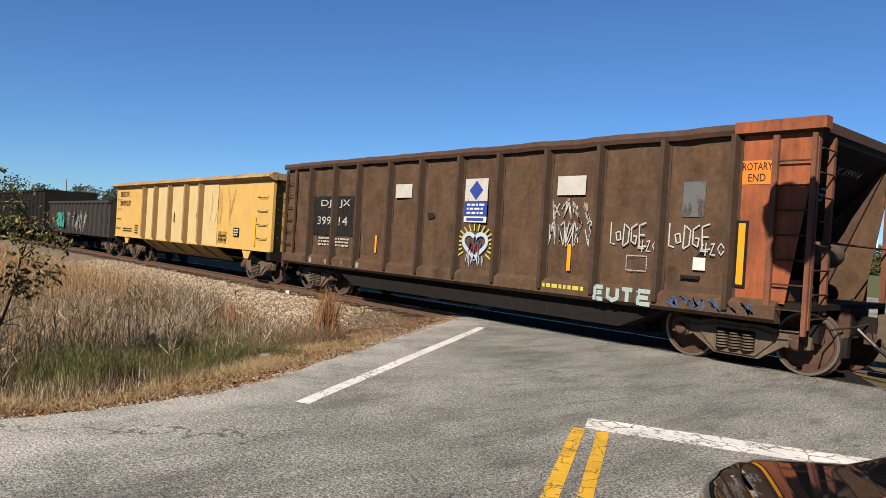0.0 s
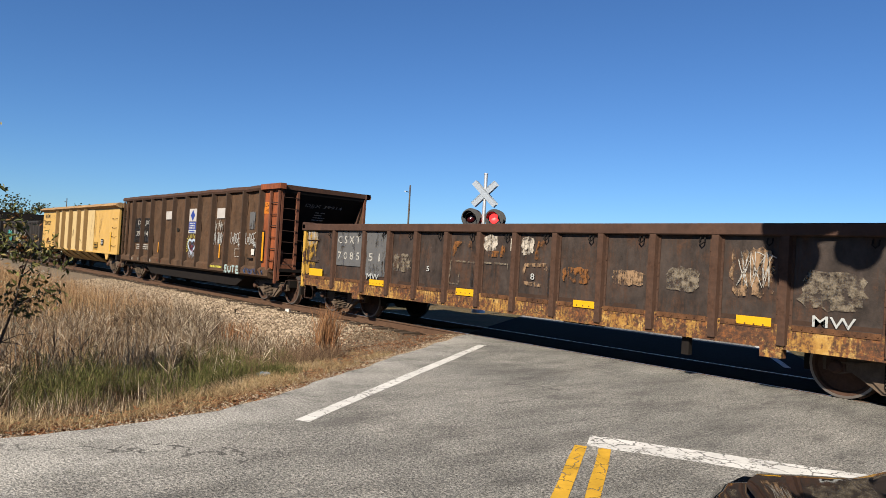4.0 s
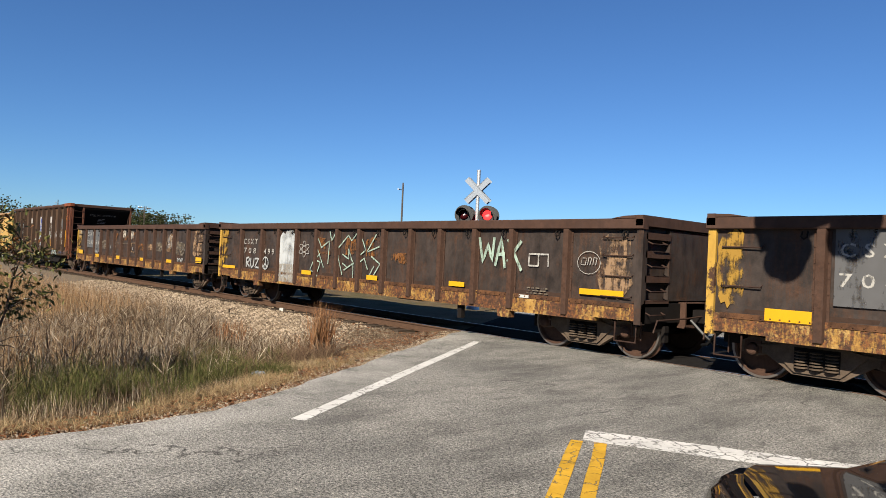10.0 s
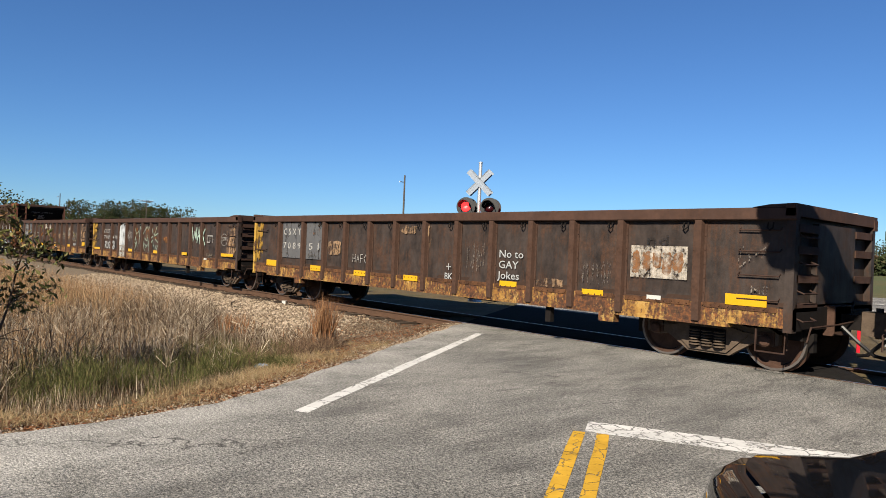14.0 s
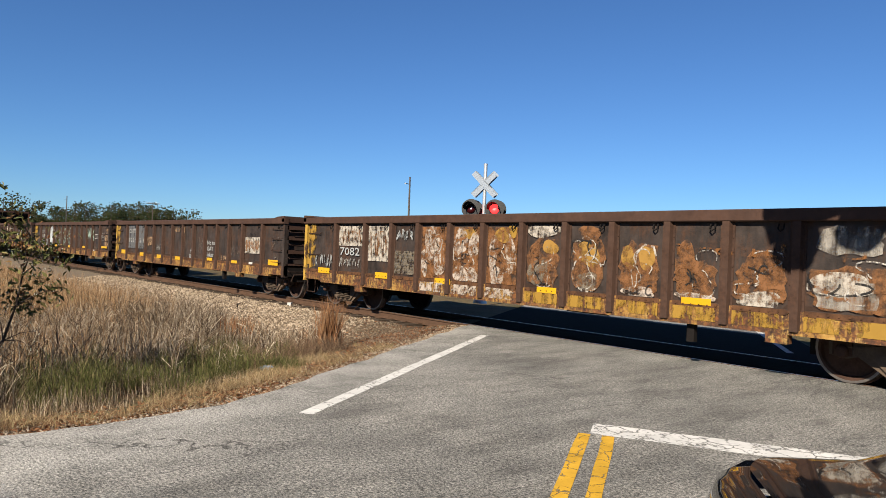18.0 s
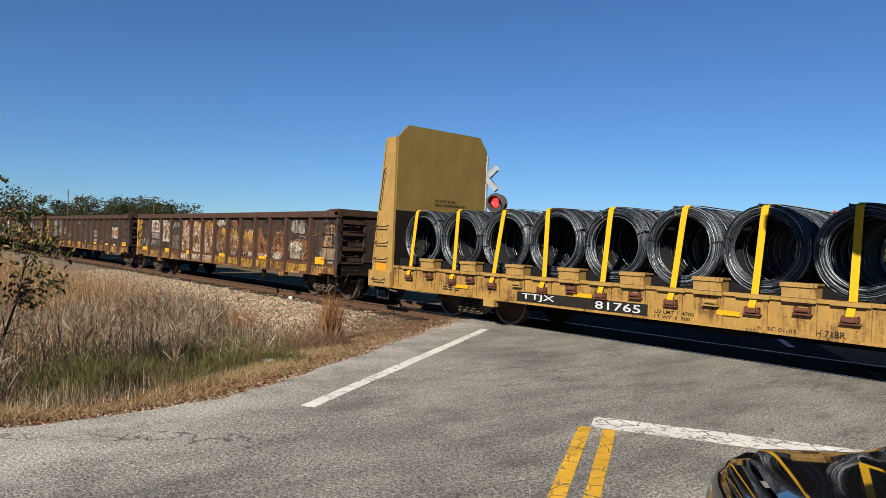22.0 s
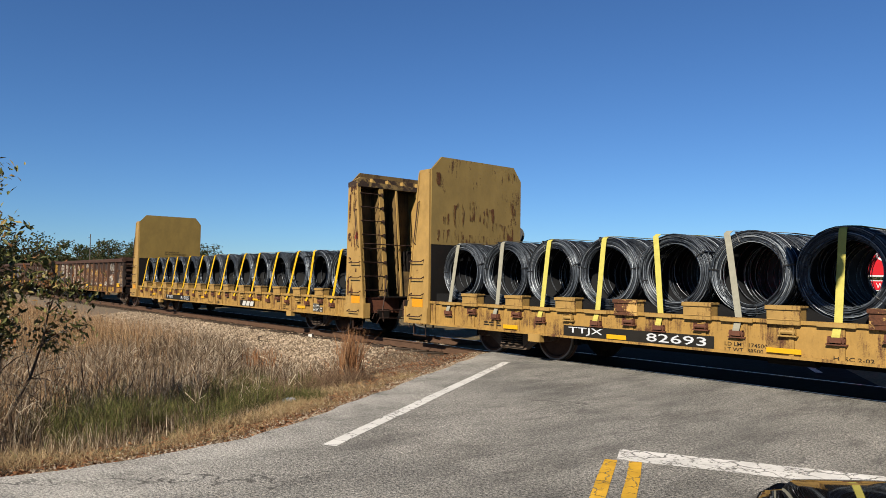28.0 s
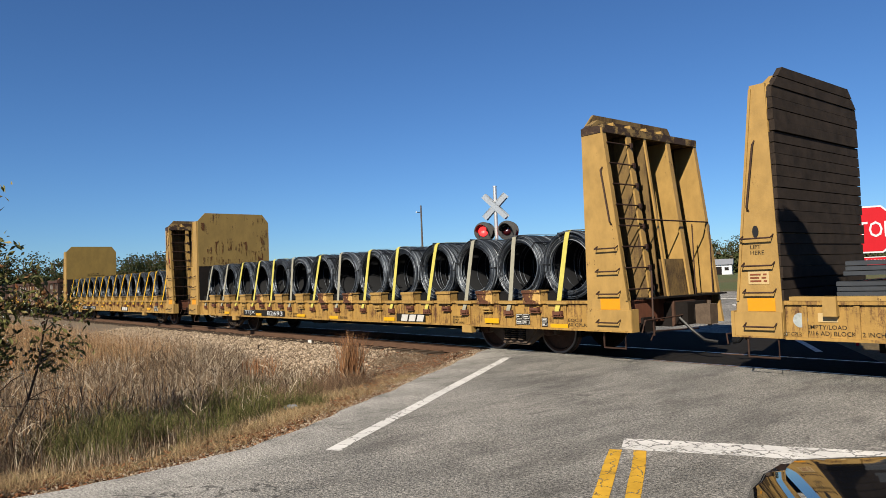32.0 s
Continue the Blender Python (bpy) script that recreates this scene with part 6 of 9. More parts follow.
    truck(e, L - 1.42)
    return e


Y = -1.516      # paint lies on the side sheets
YR = -1.542     # and on the sill


def chips(e, u0, u1, z0, z1, mat, seed, label="patch of peeling paint", name="paint_patch"):
    return blob(name, u0, u1, z0, z1, Y - 0.012 - 0.0004 * (seed % 7), mat, e, label, seed)


def small_print(e, u0, u1, z0, z1, y, mat, lines=3, seed=1):
    rnd = random.Random(seed)
    bm = B()
    h = (z1 - z0) / lines
    for k in range(lines):
        x = u0
        while x < u1 - 0.03:
            w = rnd.uniform(0.05, 0.16)
            z = z1 - h * (k + 0.75)
            box(bm, x, min(u1, x + w), y - 0.003, y, z, z + h * 0.5)
            x += w + 0.035
    tagged(part("small_print", bm, mat, e), kind="stuff")


def reflectors(e, places, y=Y - 0.036):
    for a, b, z0, z1 in places:
        plate("reflector", a, b, z0, z1, y, REFL, e, "yellow reflector")


# --- first gondola behind the hopper
G1 = -2.50
RIBS_B = (1.58, 2.95, 3.96, 4.97, 6.00, 7.00, 7.98, 8.97, 9.98, 10.98, 12.03, 13.04, 14.36)
e = gondola(G1, "brown steel gondola car with peeling yellow end and grey number patch", ENDYEL, 1, RIBS_B)
chips(e, 0.14, 0.72, 0.98, 2.2, FLAKEY, 11, "flaking yellow paint on the end bay")
chips(e, 0.2, 0.75, 1.75, 2.22, THINW, 12)
plate("paint_patch", 1.70, 2.80, 1.30, 2.22, Y - 0.010, GREYP, e, "grey painted number patch")
plate("paint_patch", 3.02, 3.88, 1.10, 2.22, Y - 0.010, GREYP, e, "grey painted number patch")
lettering("reporting_mark", "C S X T", 1.74, 2.74, 1.86, 2.05, Y - 0.018, FADEW, e)
lettering("car_number", "7 0 8 5", 1.76, 2.74, 1.46, 1.65, Y - 0.018, FADEW, e)
lettering("car_number", "5 1", 3.14, 3.60, 1.46, 1.65, Y - 0.018, FADEW, e)
lettering("mark", "MW", 3.1, 3.6, 1.02, 1.16, Y - 0.019, CHALK, e)
lettering("mark", "MW", 13.42, 13.95, 0.98, 1.13, Y - 0.019, CHALK, e)
for k, (a, b, z0, z1, m) in enumerate(((7.10, 7.50, 1.80, 2.14, PATCHW), (8.08, 8.46, 1.76, 2.12, PATCHW), (7.84, 7.95, 1.8, 2.1, PATCHW), (4.10, 4.80, 1.25, 1.70, SCUFF), (12.25, 12.92, 1.3, 2.05, TANP), (14.75, 15.6, 1.2, 2.2, TANP),
                                      (9.15, 9.75, 1.30, 1.60, ORANGEP), (10.2, 10.85, 1.34, 1.60, TANP), (13.2, 14.1, 1.2, 1.75, SCUFF), (11.2, 11.8, 1.3, 1.7, SCUFF))):
    chips(e, a, b, z0, z1, m, 20 + k)
brush("faded_legend", [[(0, 0.0), (0.08, 0.85), (0.9, 0.9), (0.86, 0.5)]], 6.22, 6.78, 1.68, 1.98, Y - 0.017, ORANGEP, e, "orange remains of a block letter", 0.13)
brush("faded_legend", [[(0.1, 0.1), (0.9, 0.1), (0.9, 0.8)]], 7.20, 7.70, 1.74, 1.98, Y - 0.017, ORANGEP, e, "orange remains of a block letter", 0.12)
brush("faded_legend", [[(0.3, 0.0), (0.6, 1.0)]], 8.42, 8.80, 1.68, 2.06, Y - 0.017, ORANGEP, e, "orange remains of a block letter", 0.17)
brush("faded_frame", [[(0.0, 0.0), (0.04, 1.0), (1.0, 0.98)], [(0.0, 0.02), (0.38, 0.0), (0.40, 0.5)]], 6.12, 6.88, 1.10, 1.58, Y - 0.0175, SCUFF, e, "pale frame of a lost placard", 0.035)
brush("faded_frame", [[(0.0, 1.0), (1.0, 0.97), (1.0, 0.6)]], 7.14, 7.80, 1.30, 1.58, Y - 0.0175, SCUFF, e, "pale frame of a lost placard", 0.035)
brush("faded_legend", [[(0.0, 0.5), (0.1, 0.95), (1.0, 1.0), (0.95, 0.75)], [(0.0, 0.1), (0.9, 0.05)]], 8.20, 8.78, 1.20, 1.60, Y - 0.0175, TANP, e, "tan remains of a block letter", 0.07)
lettering("mark", "8", 8.40, 8.50, 1.31, 1.43, Y - 0.02, CHALK, e, "white chalk figure")
lettering("mark", "5", 5.36, 5.46, 1.32, 1.43, Y - 0.02, CHALK, e, "white chalk figure")
for x, z0, z1 in ((3.84, 1.2, 1.6), (6.82, 1.05, 1.5), (8.86, 1.0, 1.6)):
    blob("rust_run", x - 0.05, x + 0.03, z0, z1, Y - 0.019, BLACKP, e, "dark stain beside a post", int(x * 10))
scrawl("graffiti", 12.35, 12.95, 1.45, 1.95, Y - 0.02, FADEW, e, "faint chalk scribble", 5, 3, 0.012)
reflectors(e, ((0.42, 1.09, 0.97, 1.16), (3.25, 3.84, 0.88, 1.02), (6.38, 6.92, 0.88, 1.02), (9.45, 9.95, 0.90, 1.02), (12.39, 12.89, 0.92, 1.04), (15.14, 15.64, 1.01, 1.20)))

# --- second gondola
G2 = 14.55
e = gondola(G2, "brown steel gondola car with white and mint spray graffiti", ENDYEL, 2, RIBS_B)
chips(e, 0.13, 0.62, 1.05, 2.24, FLAKEY, 41, "flaking yellow paint on the end bay")
chips(e, 15.0, 15.72, 1.0, 2.2, TANP, 42)
lettering("reporting_mark", "C S X T", 1.72, 2.62, 1.72, 1.89, Y - 0.018, FADEW, e)
lettering("car_number", "7 0 8", 1.76, 2.56, 1.44, 1.61, Y - 0.018, FADEW, e)
lettering("car_number", "4 9 9", 3.06, 3.68, 1.44, 1.61, Y - 0.018, FADEW, e)
brush("graffiti", [[(0.02, 0), (0.0, 0.9)], [(0.0, 0.9), (0.2, 1.0), (0.25, 0.75), (0.18, 0.55), (0.02, 0.5), (0.28, 0.05)], [(0.36, 0.95), (0.36, 0.25), (0.45, 0.0), (0.58, 0.2), (0.62, 0.95)], [(0.7, 0.9), (0.98, 0.95), (0.7, 0.08), (1.0, 0.02)]],
      1.95, 2.78, 1.02, 1.32, Y - 0.02, CHALK, e, "white sprayed letters", 0.05)
bm_pts = [(0.5 + 0.5 * math.cos(k * math.tau / 16), 0.5 + 0.5 * math.sin(k * math.tau / 16)) for k in range(17)]
brush("graffiti", [bm_pts, [(0.5, 1), (0.5, 0)], [(0.5, 0.5), (0.15, 0.15)], [(0.5, 0.5), (0.85, 0.15)]], 3.0, 3.36, 1.0, 1.36, Y - 0.02, CHALK, e, "white sprayed ring sign", 0.035)
blob("paint_patch", 3.98, 4.92, 0.70, 2.20, Y - 0.024, CLOUDW, e, "white oversprayed panel", 43)
plate("paint_patch", 4.06, 4.9, 0.66, 1.2, YR - 0.006, THINW, e, "white oversprayed panel")
ORBITS = [[(0.5 + 0.5 * math.cos(a) * math.cos(q) - 0.17 * math.sin(a) * math.sin(q), 0.5 + 0.5 * math.cos(a) * math.sin(q) + 0.17 * math.sin(a) * math.cos(q)) for a in [k * math.tau / 14 for k in range(15)]] for q in (0.5, 1.57, 2.64)]
brush("graffiti", ORBITS, 5.08, 5.66, 1.42, 1.86, Y - 0.02, FADEW, e, "thin white sprayed star of three ovals", 0.016)
TAGS = (((5.66, 6.92, 0.92, 2.12), [[(0.23, 0.97), (0.47, 0.65), (0.77, 0.8), (0.74, 0.3)], [(0.77, 1), (0.85, 0.8), (0.98, 0.97)], [(0.58, 0.22), (0.33, 0.6), (0.05, 0.15), (0.4, 0.0)], [(0.42, 0.52), (0.25, 0.38), (0.45, 0.32), (0.35, 0.12)]]),
        ((6.98, 7.96, 0.98, 2.12), [[(0, 0.75), (0.1, 0.4), (0.3, 0.05)], [(0.02, 0.6), (0.52, 0.92), (0.67, 0.8), (0.95, 1)], [(0.27, 0.5), (0.58, 0.4), (0.55, 0.63), (0.7, 0.4), (0.8, 0.32), (0.37, 0.15)], [(0.3, 0.3), (0.5, 0.22)], [(0.78, 0.32), (0.78, 0.0)]]),
        ((7.98, 8.90, 0.95, 2.12), [[(0.02, 0.5), (0.3, 0.62), (0.12, 0.85)], [(-0.1, 0.3), (0.25, 0.45), (0.42, 0.22)], [(0.75, 0.95), (0.36, 0.58), (0.9, 0.7)], [(0.7, 0.3), (0.4, 0.0)], [(0.55, 0.5), (0.95, 0.35), (0.7, 0.12)]]))
for k, ((a, b, z0, z1), strokes) in enumerate(TAGS):
    brush("graffiti", strokes, a, b, z0, z1, Y - 0.022 - 0.001 * k, MINT, e, "angular mint sprayed tag", 0.034)
    chips(e, a + 0.25, b - 0.1, 1.5, 2.0, ORANGEP, 44 + k)
chips(e, 9.25, 9.9, 1.38, 1.65, ORANGEP, 48)
brush("graffiti", [[(0, 1), (0.1, 0.2), (0.22, 0.8), (0.32, 0.25), (0.36, 1)], [(0.4, 0.1), (0.52, 1), (0.63, 0.05)], [(0.43, 0.45), (0.62, 0.5)], [(0.68, 0.95), (1.0, 0.0)], [(0.98, 0.9), (0.68, 0.25)]],
      12.15, 13.30, 1.40, 2.02, Y - 0.02, MINT, e, "mint green sprayed letters", 0.065)
brush("stencil_box", [[(0, 0), (0, 1), (1, 1), (1, 0)], [(0.5, 0), (0.5, 1)], [(0, 0.02), (0.5, 0.02)]], 13.48, 13.94, 1.50, 1.72, Y - 0.02, FADEW, e, "white stencilled box", 0.032)
brush("graffiti", [bm_pts, [(0.15, 0.4), (0.2, 0.7), (0.4, 0.7), (0.35, 0.4), (0.15, 0.4)], [(0.45, 0.4), (0.5, 0.75), (0.62, 0.7), (0.55, 0.4)], [(0.68, 0.42), (0.72, 0.75), (0.85, 0.7), (0.8, 0.4)]], 14.6, 15.08, 1.41, 1.80, Y - 0.02, FADEW, e, "white sprayed ring tag", 0.012)
small_print(e, 13.46, 13.97, 0.98, 1.12, Y - 0.02, SCUFF, 3, 4)
plate("label_plate", 13.28, 13.52, 0.90, 0.955, Y - 0.03, WHITEP, e, "small grey label plate")
reflectors(e, ((0.32, 1.22, 0.94, 1.03), (5.32, 5.80, 0.96, 1.07), (8.36, 8.79, 0.97, 1.08), (11.31, 11.78, 1.00, 1.10), (14.68, 15.57, 1.06, 1.16)))

# --- third gondola
G3 = 31.55
e = gondola(G3, "brown steel gondola car with white number patch and chalk writing", ENDYEL, 3)
chips(e, 0.13, 0.55, 1.0, 2.24, FLAKEY, 71, "flaking yellow paint on the end bay")
plate("paint_patch", 1.74, 2.80, 1.18, 2.18, Y - 0.010, GREYP, e, "grey painted number patch")
plate("paint_patch", 3.05, 3.88, 1.18, 2.18, Y - 0.010, GREYP, e, "grey painted number patch")
chips(e, 3.1, 3.85, 1.82, 2.12, ORANGEP, 72)
lettering("reporting_mark", "C S X T", 1.80, 2.75, 1.82, 2.00, Y - 0.018, FADEW, e)
lettering("car_number", "7 0 8 9", 1.80, 2.75, 1.43, 1.61, Y - 0.018, FADEW, e)
lettering("car_number", "5 1", 3.2, 3.70, 1.43, 1.61, Y - 0.018, FADEW, e)
brush("graffiti", [[(0, 0), (0.02, 1)], [(0.18, 0), (0.18, 1)], [(0, 0.5), (0.2, 0.5)], [(0.28, 0), (0.36, 1), (0.46, 0)], [(0.30, 0.4), (0.44, 0.4)], [(0.54, 0), (0.54, 1), (0.7, 1)], [(0.54, 0.5), (0.68, 0.5)],
                   [(0.78, 0.5), (0.88, 1), (0.98, 0.5), (0.88, 0), (0.78, 0.5)]], 5.32, 5.95, 1.18, 1.38, Y - 0.02, FADEW, e, "thin white chalk letters", 0.014)
lettering("mark", "BK", 8.78, 9.02, 0.96, 1.10, Y - 0.02, CHALK, e)
brush("mark", [[(0.5, 0), (0.5, 1)], [(0, 0.5), (1, 0.5)]], 8.82, 8.96, 1.16, 1.3, Y - 0.02, CHALK, e, "white chalk cross", 0.02)
lettering("graffiti", "No to\nGAY\nJokes", 10.32, 10.98, 1.02, 1.62, Y - 0.02, CHALK, e, "white hand-sprayed words")
scrawl("graffiti", 9.4, 9.95, 1.15, 1.75, Y - 0.02, FAINT, e, "faint chalk scribble", 75, 4, 0.009)
scrawl("graffiti", 12.3, 12.95, 1.1, 1.5, Y - 0.02, FAINT, e, "faint chalk scribble", 76, 6, 0.010)
plate("paint_patch", 13.32, 14.32, 1.27, 1.78, Y - 0.014, PATCHW, e, "square patch of flaking cream paint")
for k in range(5):
    blob("rust_run", 13.35 + 0.18 * k, 13.5 + 0.19 * k, 1.32 + 0.05 * (k % 3), 1.7, Y - 0.0185 - 0.0002 * k, RUSTW, e, "rust showing through the cream patch", 760 + k)
lettering("faded_legend", "nd", 13.61, 13.99, 1.80, 1.95, Y - 0.017, BLACKP, e, "faded black letters")
lettering("mark", "ME", 15.31, 15.55, 1.14, 1.25, Y - 0.02, FAINT, e)
plate("label_plate", 13.65, 13.90, 0.935, 1.0, Y - 0.03, WHITEP, e, "small grey label plate")
scrawl("graffiti", 15.1, 15.5, 1.5, 1.8, Y - 0.02, FAINT, e, "white sprayed mark", 78, 1, 0.03, 4)
for k, (a, b, z0, z1) in enumerate(((7.2, 7.8, 1.9, 2.1), (8.15, 8.3, 1.6, 2.1), (4.1, 4.8, 1.3, 1.7), (11.3, 12.0, 0.98, 1.15))):
    chips(e, a, b, z0, z1, TANP, 80 + k)
reflectors(e, ((0.87, 1.49, 0.91, 1.08), (3.36, 3.92, 0.88, 1.02), (5.42, 5.97, 0.86, 0.99), (7.40, 7.90, 0.86, 0.98), (10.41, 10.85, 0.93, 1.03), (12.38, 12.82, 0.92, 1.01), (14.95, 15.55, 0.96, 1.12)))

# --- fourth gondola, with the most worn paint
G4 = 48.60
e = gondola(G4, "brown steel gondola car covered with peeling cream and orange graffiti", ENDYEL, 4)
chips(e, 0.13, 0.6, 0.95, 2.24, FLAKEY, 91, "flaking yellow paint on the end bay")


def bubble(e, bay, cx, cz, rx, rz, mat, seed, label, y=0.0):
    """A filled swollen shape; its middle and half-widths are fractions of the bay's panel."""
    a, b = bay
    rnd = random.Random(seed)
    p1, p2 = rnd.uniform(0, 6), rnd.uniform(0, 6)
    bm = B()
    vs = []
    for k in range(28):
        t = k * math.tau / 28
        w = 1 + 0.14 * math.sin(2 * t + p1) + 0.09 * math.sin(3 * t + p2) + rnd.uniform(-0.03, 0.03)
        u = a + (b - a) * min(1.0, max(0.0, cx + rx * w * math.cos(t)))
        z = 0.98 + 1.14 * min(1.0, max(0.0, cz + rz * w * math.sin(t)))
        vs.append(bm.verts.new((u, Y - 0.0145 - y, z)))
    bm.faces.new(vs)
    return part("graffiti", bm, mat, e, label)


def throw_up(e, a, b, z0, z1, seed, count):
    """Worn outlines of bubble letters: broken arcs in white, rust and black."""
    rnd = random.Random(seed)
    rings = []
    for q in range(count):
        cx, cz = rnd.uniform(0.18, 0.82), rnd.uniform(0.10, 0.85)
        rx, rz = rnd.uniform(0.07, 0.30), rnd.uniform(0.06, 0.24)
        p1, p2, k0, k1 = rnd.uniform(0, 6), rnd.uniform(0, 6), rnd.uniform(0, 6.3), rnd.uniform(1.4, 4.6)
        ring = []
        for j in range(13):
            t = k0 + k1 * j / 12
            w = 1 + 0.22 * math.sin(2 * t + p1) + 0.13 * math.sin(3 * t + p2)
            ring.append((min(0.98, max(0.02, cx + rx * w * math.cos(t))), min(1.0, max(0.0, cz + rz * w * math.sin(t)))))
        rings.append(ring)
    h = count // 2
    for q, ring in enumerate(rings):
        mat, w, text = (WORNW, 0.018, "worn white bubble-letter outline") if q < h else ((RUSTW, 0.05, "rust-brown bubble-letter outline") if q < h + 3 else (BLACKP, 0.028, "dark bubble-letter outline"))
        brush("graffiti", [ring], a, b, z0, z1, Y - 0.0205 - 0.0003 * (count - q), mat, e, text, w)


bays = [(a + 0.125, b - 0.125) for a, b in zip((0.2,) + GON_RIBS, GON_RIBS + (GON_L - 0.2,))]
scrawl("graffiti", bays[0][0] + 0.25, bays[0][1], 1.02, 1.38, Y - 0.021, CHALK, e, "white sprayed tag", 281, 5, 0.022, 4)
plate("paint_patch", bays[1][0], bays[1][1], 1.62, 2.12, Y - 0.012, PATCHW, e, "weathered white number patch", 0.001)
plate("paint_patch", bays[2][0], bays[2][1], 1.28, 2.12, Y - 0.012, PATCHW, e, "weathered white number patch", 0.001)
lettering("car_number", "7082", 1.78, 2.66, 1.38, 1.58, Y - 0.018, CHALK, e)
scrawl("graffiti", 1.75, 2.7, 1.08, 1.30, Y - 0.021, FADEW, e, "white sprayed tag", 282, 6, 0.018, 4)
scrawl("graffiti", 1.8, 2.7, 1.68, 2.05, Y - 0.021, RUSTW, e, "rusty marks over the patch", 283, 6, 0.03, 4)
scrawl("graffiti", 3.1, 3.8, 1.38, 2.0, Y - 0.021, RUSTW, e, "rusty marks over the patch", 284, 5, 0.025, 5)
scrawl("graffiti", 4.15, 4.8, 1.80, 2.05, Y - 0.021, CHALK, e, "white sprayed tag", 285, 4, 0.024, 4)
plate("paint_patch", bays[3][0], bays[3][1], 1.02, 1.55, Y - 0.012, SCUFF, e, "scuffed grey print patch", 0.001)
small_print(e, bays[3][0] + 0.03, bays[3][1] - 0.03, 1.05, 1.52, Y - 0.017, SCUFF, 6, 73)
# (bay, middle, half-widths, paint)
SWELLS = ((4, 0.50, 0.66, 0.40, 0.34, WORNP), (4, 0.12, 0.30, 0.14, 0.28, WORNP), (4, 0.78, 0.25, 0.24, 0.18, WORNP), (4, 0.45, 0.15, 0.26, 0.10, RUSTW),
          (5, 0.28, 0.72, 0.26, 0.28, WORNP), (5, 0.82, 0.66, 0.20, 0.24, WORNP), (5, 0.32, 0.12, 0.30, 0.16, WORNP), (5, 0.80, 0.10, 0.22, 0.14, WORNP), (5, 0.55, 0.86, 0.30, 0.10, GOLDW),
          (6, 0.20, 0.50, 0.13, 0.38, WORNP), (6, 0.78, 0.52, 0.17, 0.32, WORNP), (6, 0.36, 0.12, 0.24, 0.16, WORNP), (6, 0.50, 0.84, 0.26, 0.12, GOLDW), (6, 0.84, 0.92, 0.14, 0.11, FLAKEY),
          (7, 0.50, 0.92, 0.46, 0.12, PATCHW), (7, 0.72, 0.66, 0.22, 0.12, GOLDW), (7, 0.36, 0.26, 0.30, 0.22, SCUFF),
          (8, 0.50, 0.58, 0.32, 0.20, GOLDW), (8, 0.52, 0.88, 0.34, 0.12, RUSTW), (8, 0.50, 0.16, 0.26, 0.16, SCUFF),
          (9, 0.24, 0.55, 0.16, 0.17, GOLDW), (9, 0.68, 0.55, 0.17, 0.19, GOLDW), (9, 0.45, 0.30, 0.40, 0.16, RUSTW), (9, 0.5, 0.06, 0.46, 0.07, WORNP),
          (10, 0.28, 0.45, 0.26, 0.34, RUSTW), (10, 0.5, 0.05, 0.48, 0.06, WORNP), (11, 0.5, 0.42, 0.36, 0.30, RUSTW), (11, 0.5, 0.06, 0.46, 0.12, PATCHW), (12, 0.40, 0.34, 0.36, 0.12, PATCHW))
for q, (k, cx, cz, rx, rz, m) in enumerate(SWELLS):
    bubble(e, bays[k], cx, cz, rx, rz, m, 300 + q, "worn bubble-letter fill", 0.0004 * (q % 6))
for k in range(4, 13):
    a, b = bays[k]
    if k >= 7:
        blob("paint_patch", a, b, 0.99, 1.9 if k < 10 else 1.6, Y - 0.012, RUSTW, e, "rust-orange graffiti ground", 600 + k)
        plate("paint_patch", a, b, 0.70, 0.90, YR - 0.016, FLAKEY, e, "bright yellow paint left on the sill", 0.001)
    if k < 7:
        plate("paint_patch", a, b, 0.98, 2.10, Y - 0.012, RUSTW, e, "rust-orange graffiti ground", 0.001)
        plate("paint_patch", a, b, 0.70, 0.90, YR - 0.016, WORNP, e, "white overspray on the sill", 0.001)
    throw_up(e, a, b, 1.0, 2.02 if k < 9 else 1.80, 160 + 7 * k, 12 if k < 9 else 9)
brush("graffiti", [[(0.5 + 0.42 * math.cos(t), 0.5 + 0.5 * math.sin(t)) for t in [0.4 + 0.36 * q for q in range(15)]]], bays[8][0], bays[8][1], 0.98, 1.62, Y - 0.023, WORNW, e, "worn white ring", 0.03)
brush("graffiti", [[(0.05, 0.0), (0.1, 0.6), (0.4, 1.0), (0.75, 0.9), (0.85, 0.5)]], bays[9][0] + 0.3, bays[9][1], 1.45, 1.82, Y - 0.023, WORNW, e, "worn white arch", 0.035)
chips(e, 13.35, 14.2, 1.72, 2.14, THINW, 180)
chips(e, 13.35, 14.15, 1.0, 1.45, THINW, 181)
chips(e, 14.95, 15.78, 0.95, 1.4, THINW, 182)
chips(e, 15.1, 15.75, 1.0, 2.2, TANP, 183)
lettering("faded_legend", "ilroad   pool", 11.3, 15.0, 1.62, 1.86, Y - 0.017, ORANGEP, e, "faded road name letters")
reflectors(e, ((0.77, 1.34, 0.88, 1.02), (3.39, 3.98, 0.88, 1.02), (5.6, 6.1, 0.88, 1.0), (8.52, 8.98, 0.89, 1.0), (11.45, 11.93, 0.93, 1.03), (14.80, 15.28, 0.93, 1.12)))


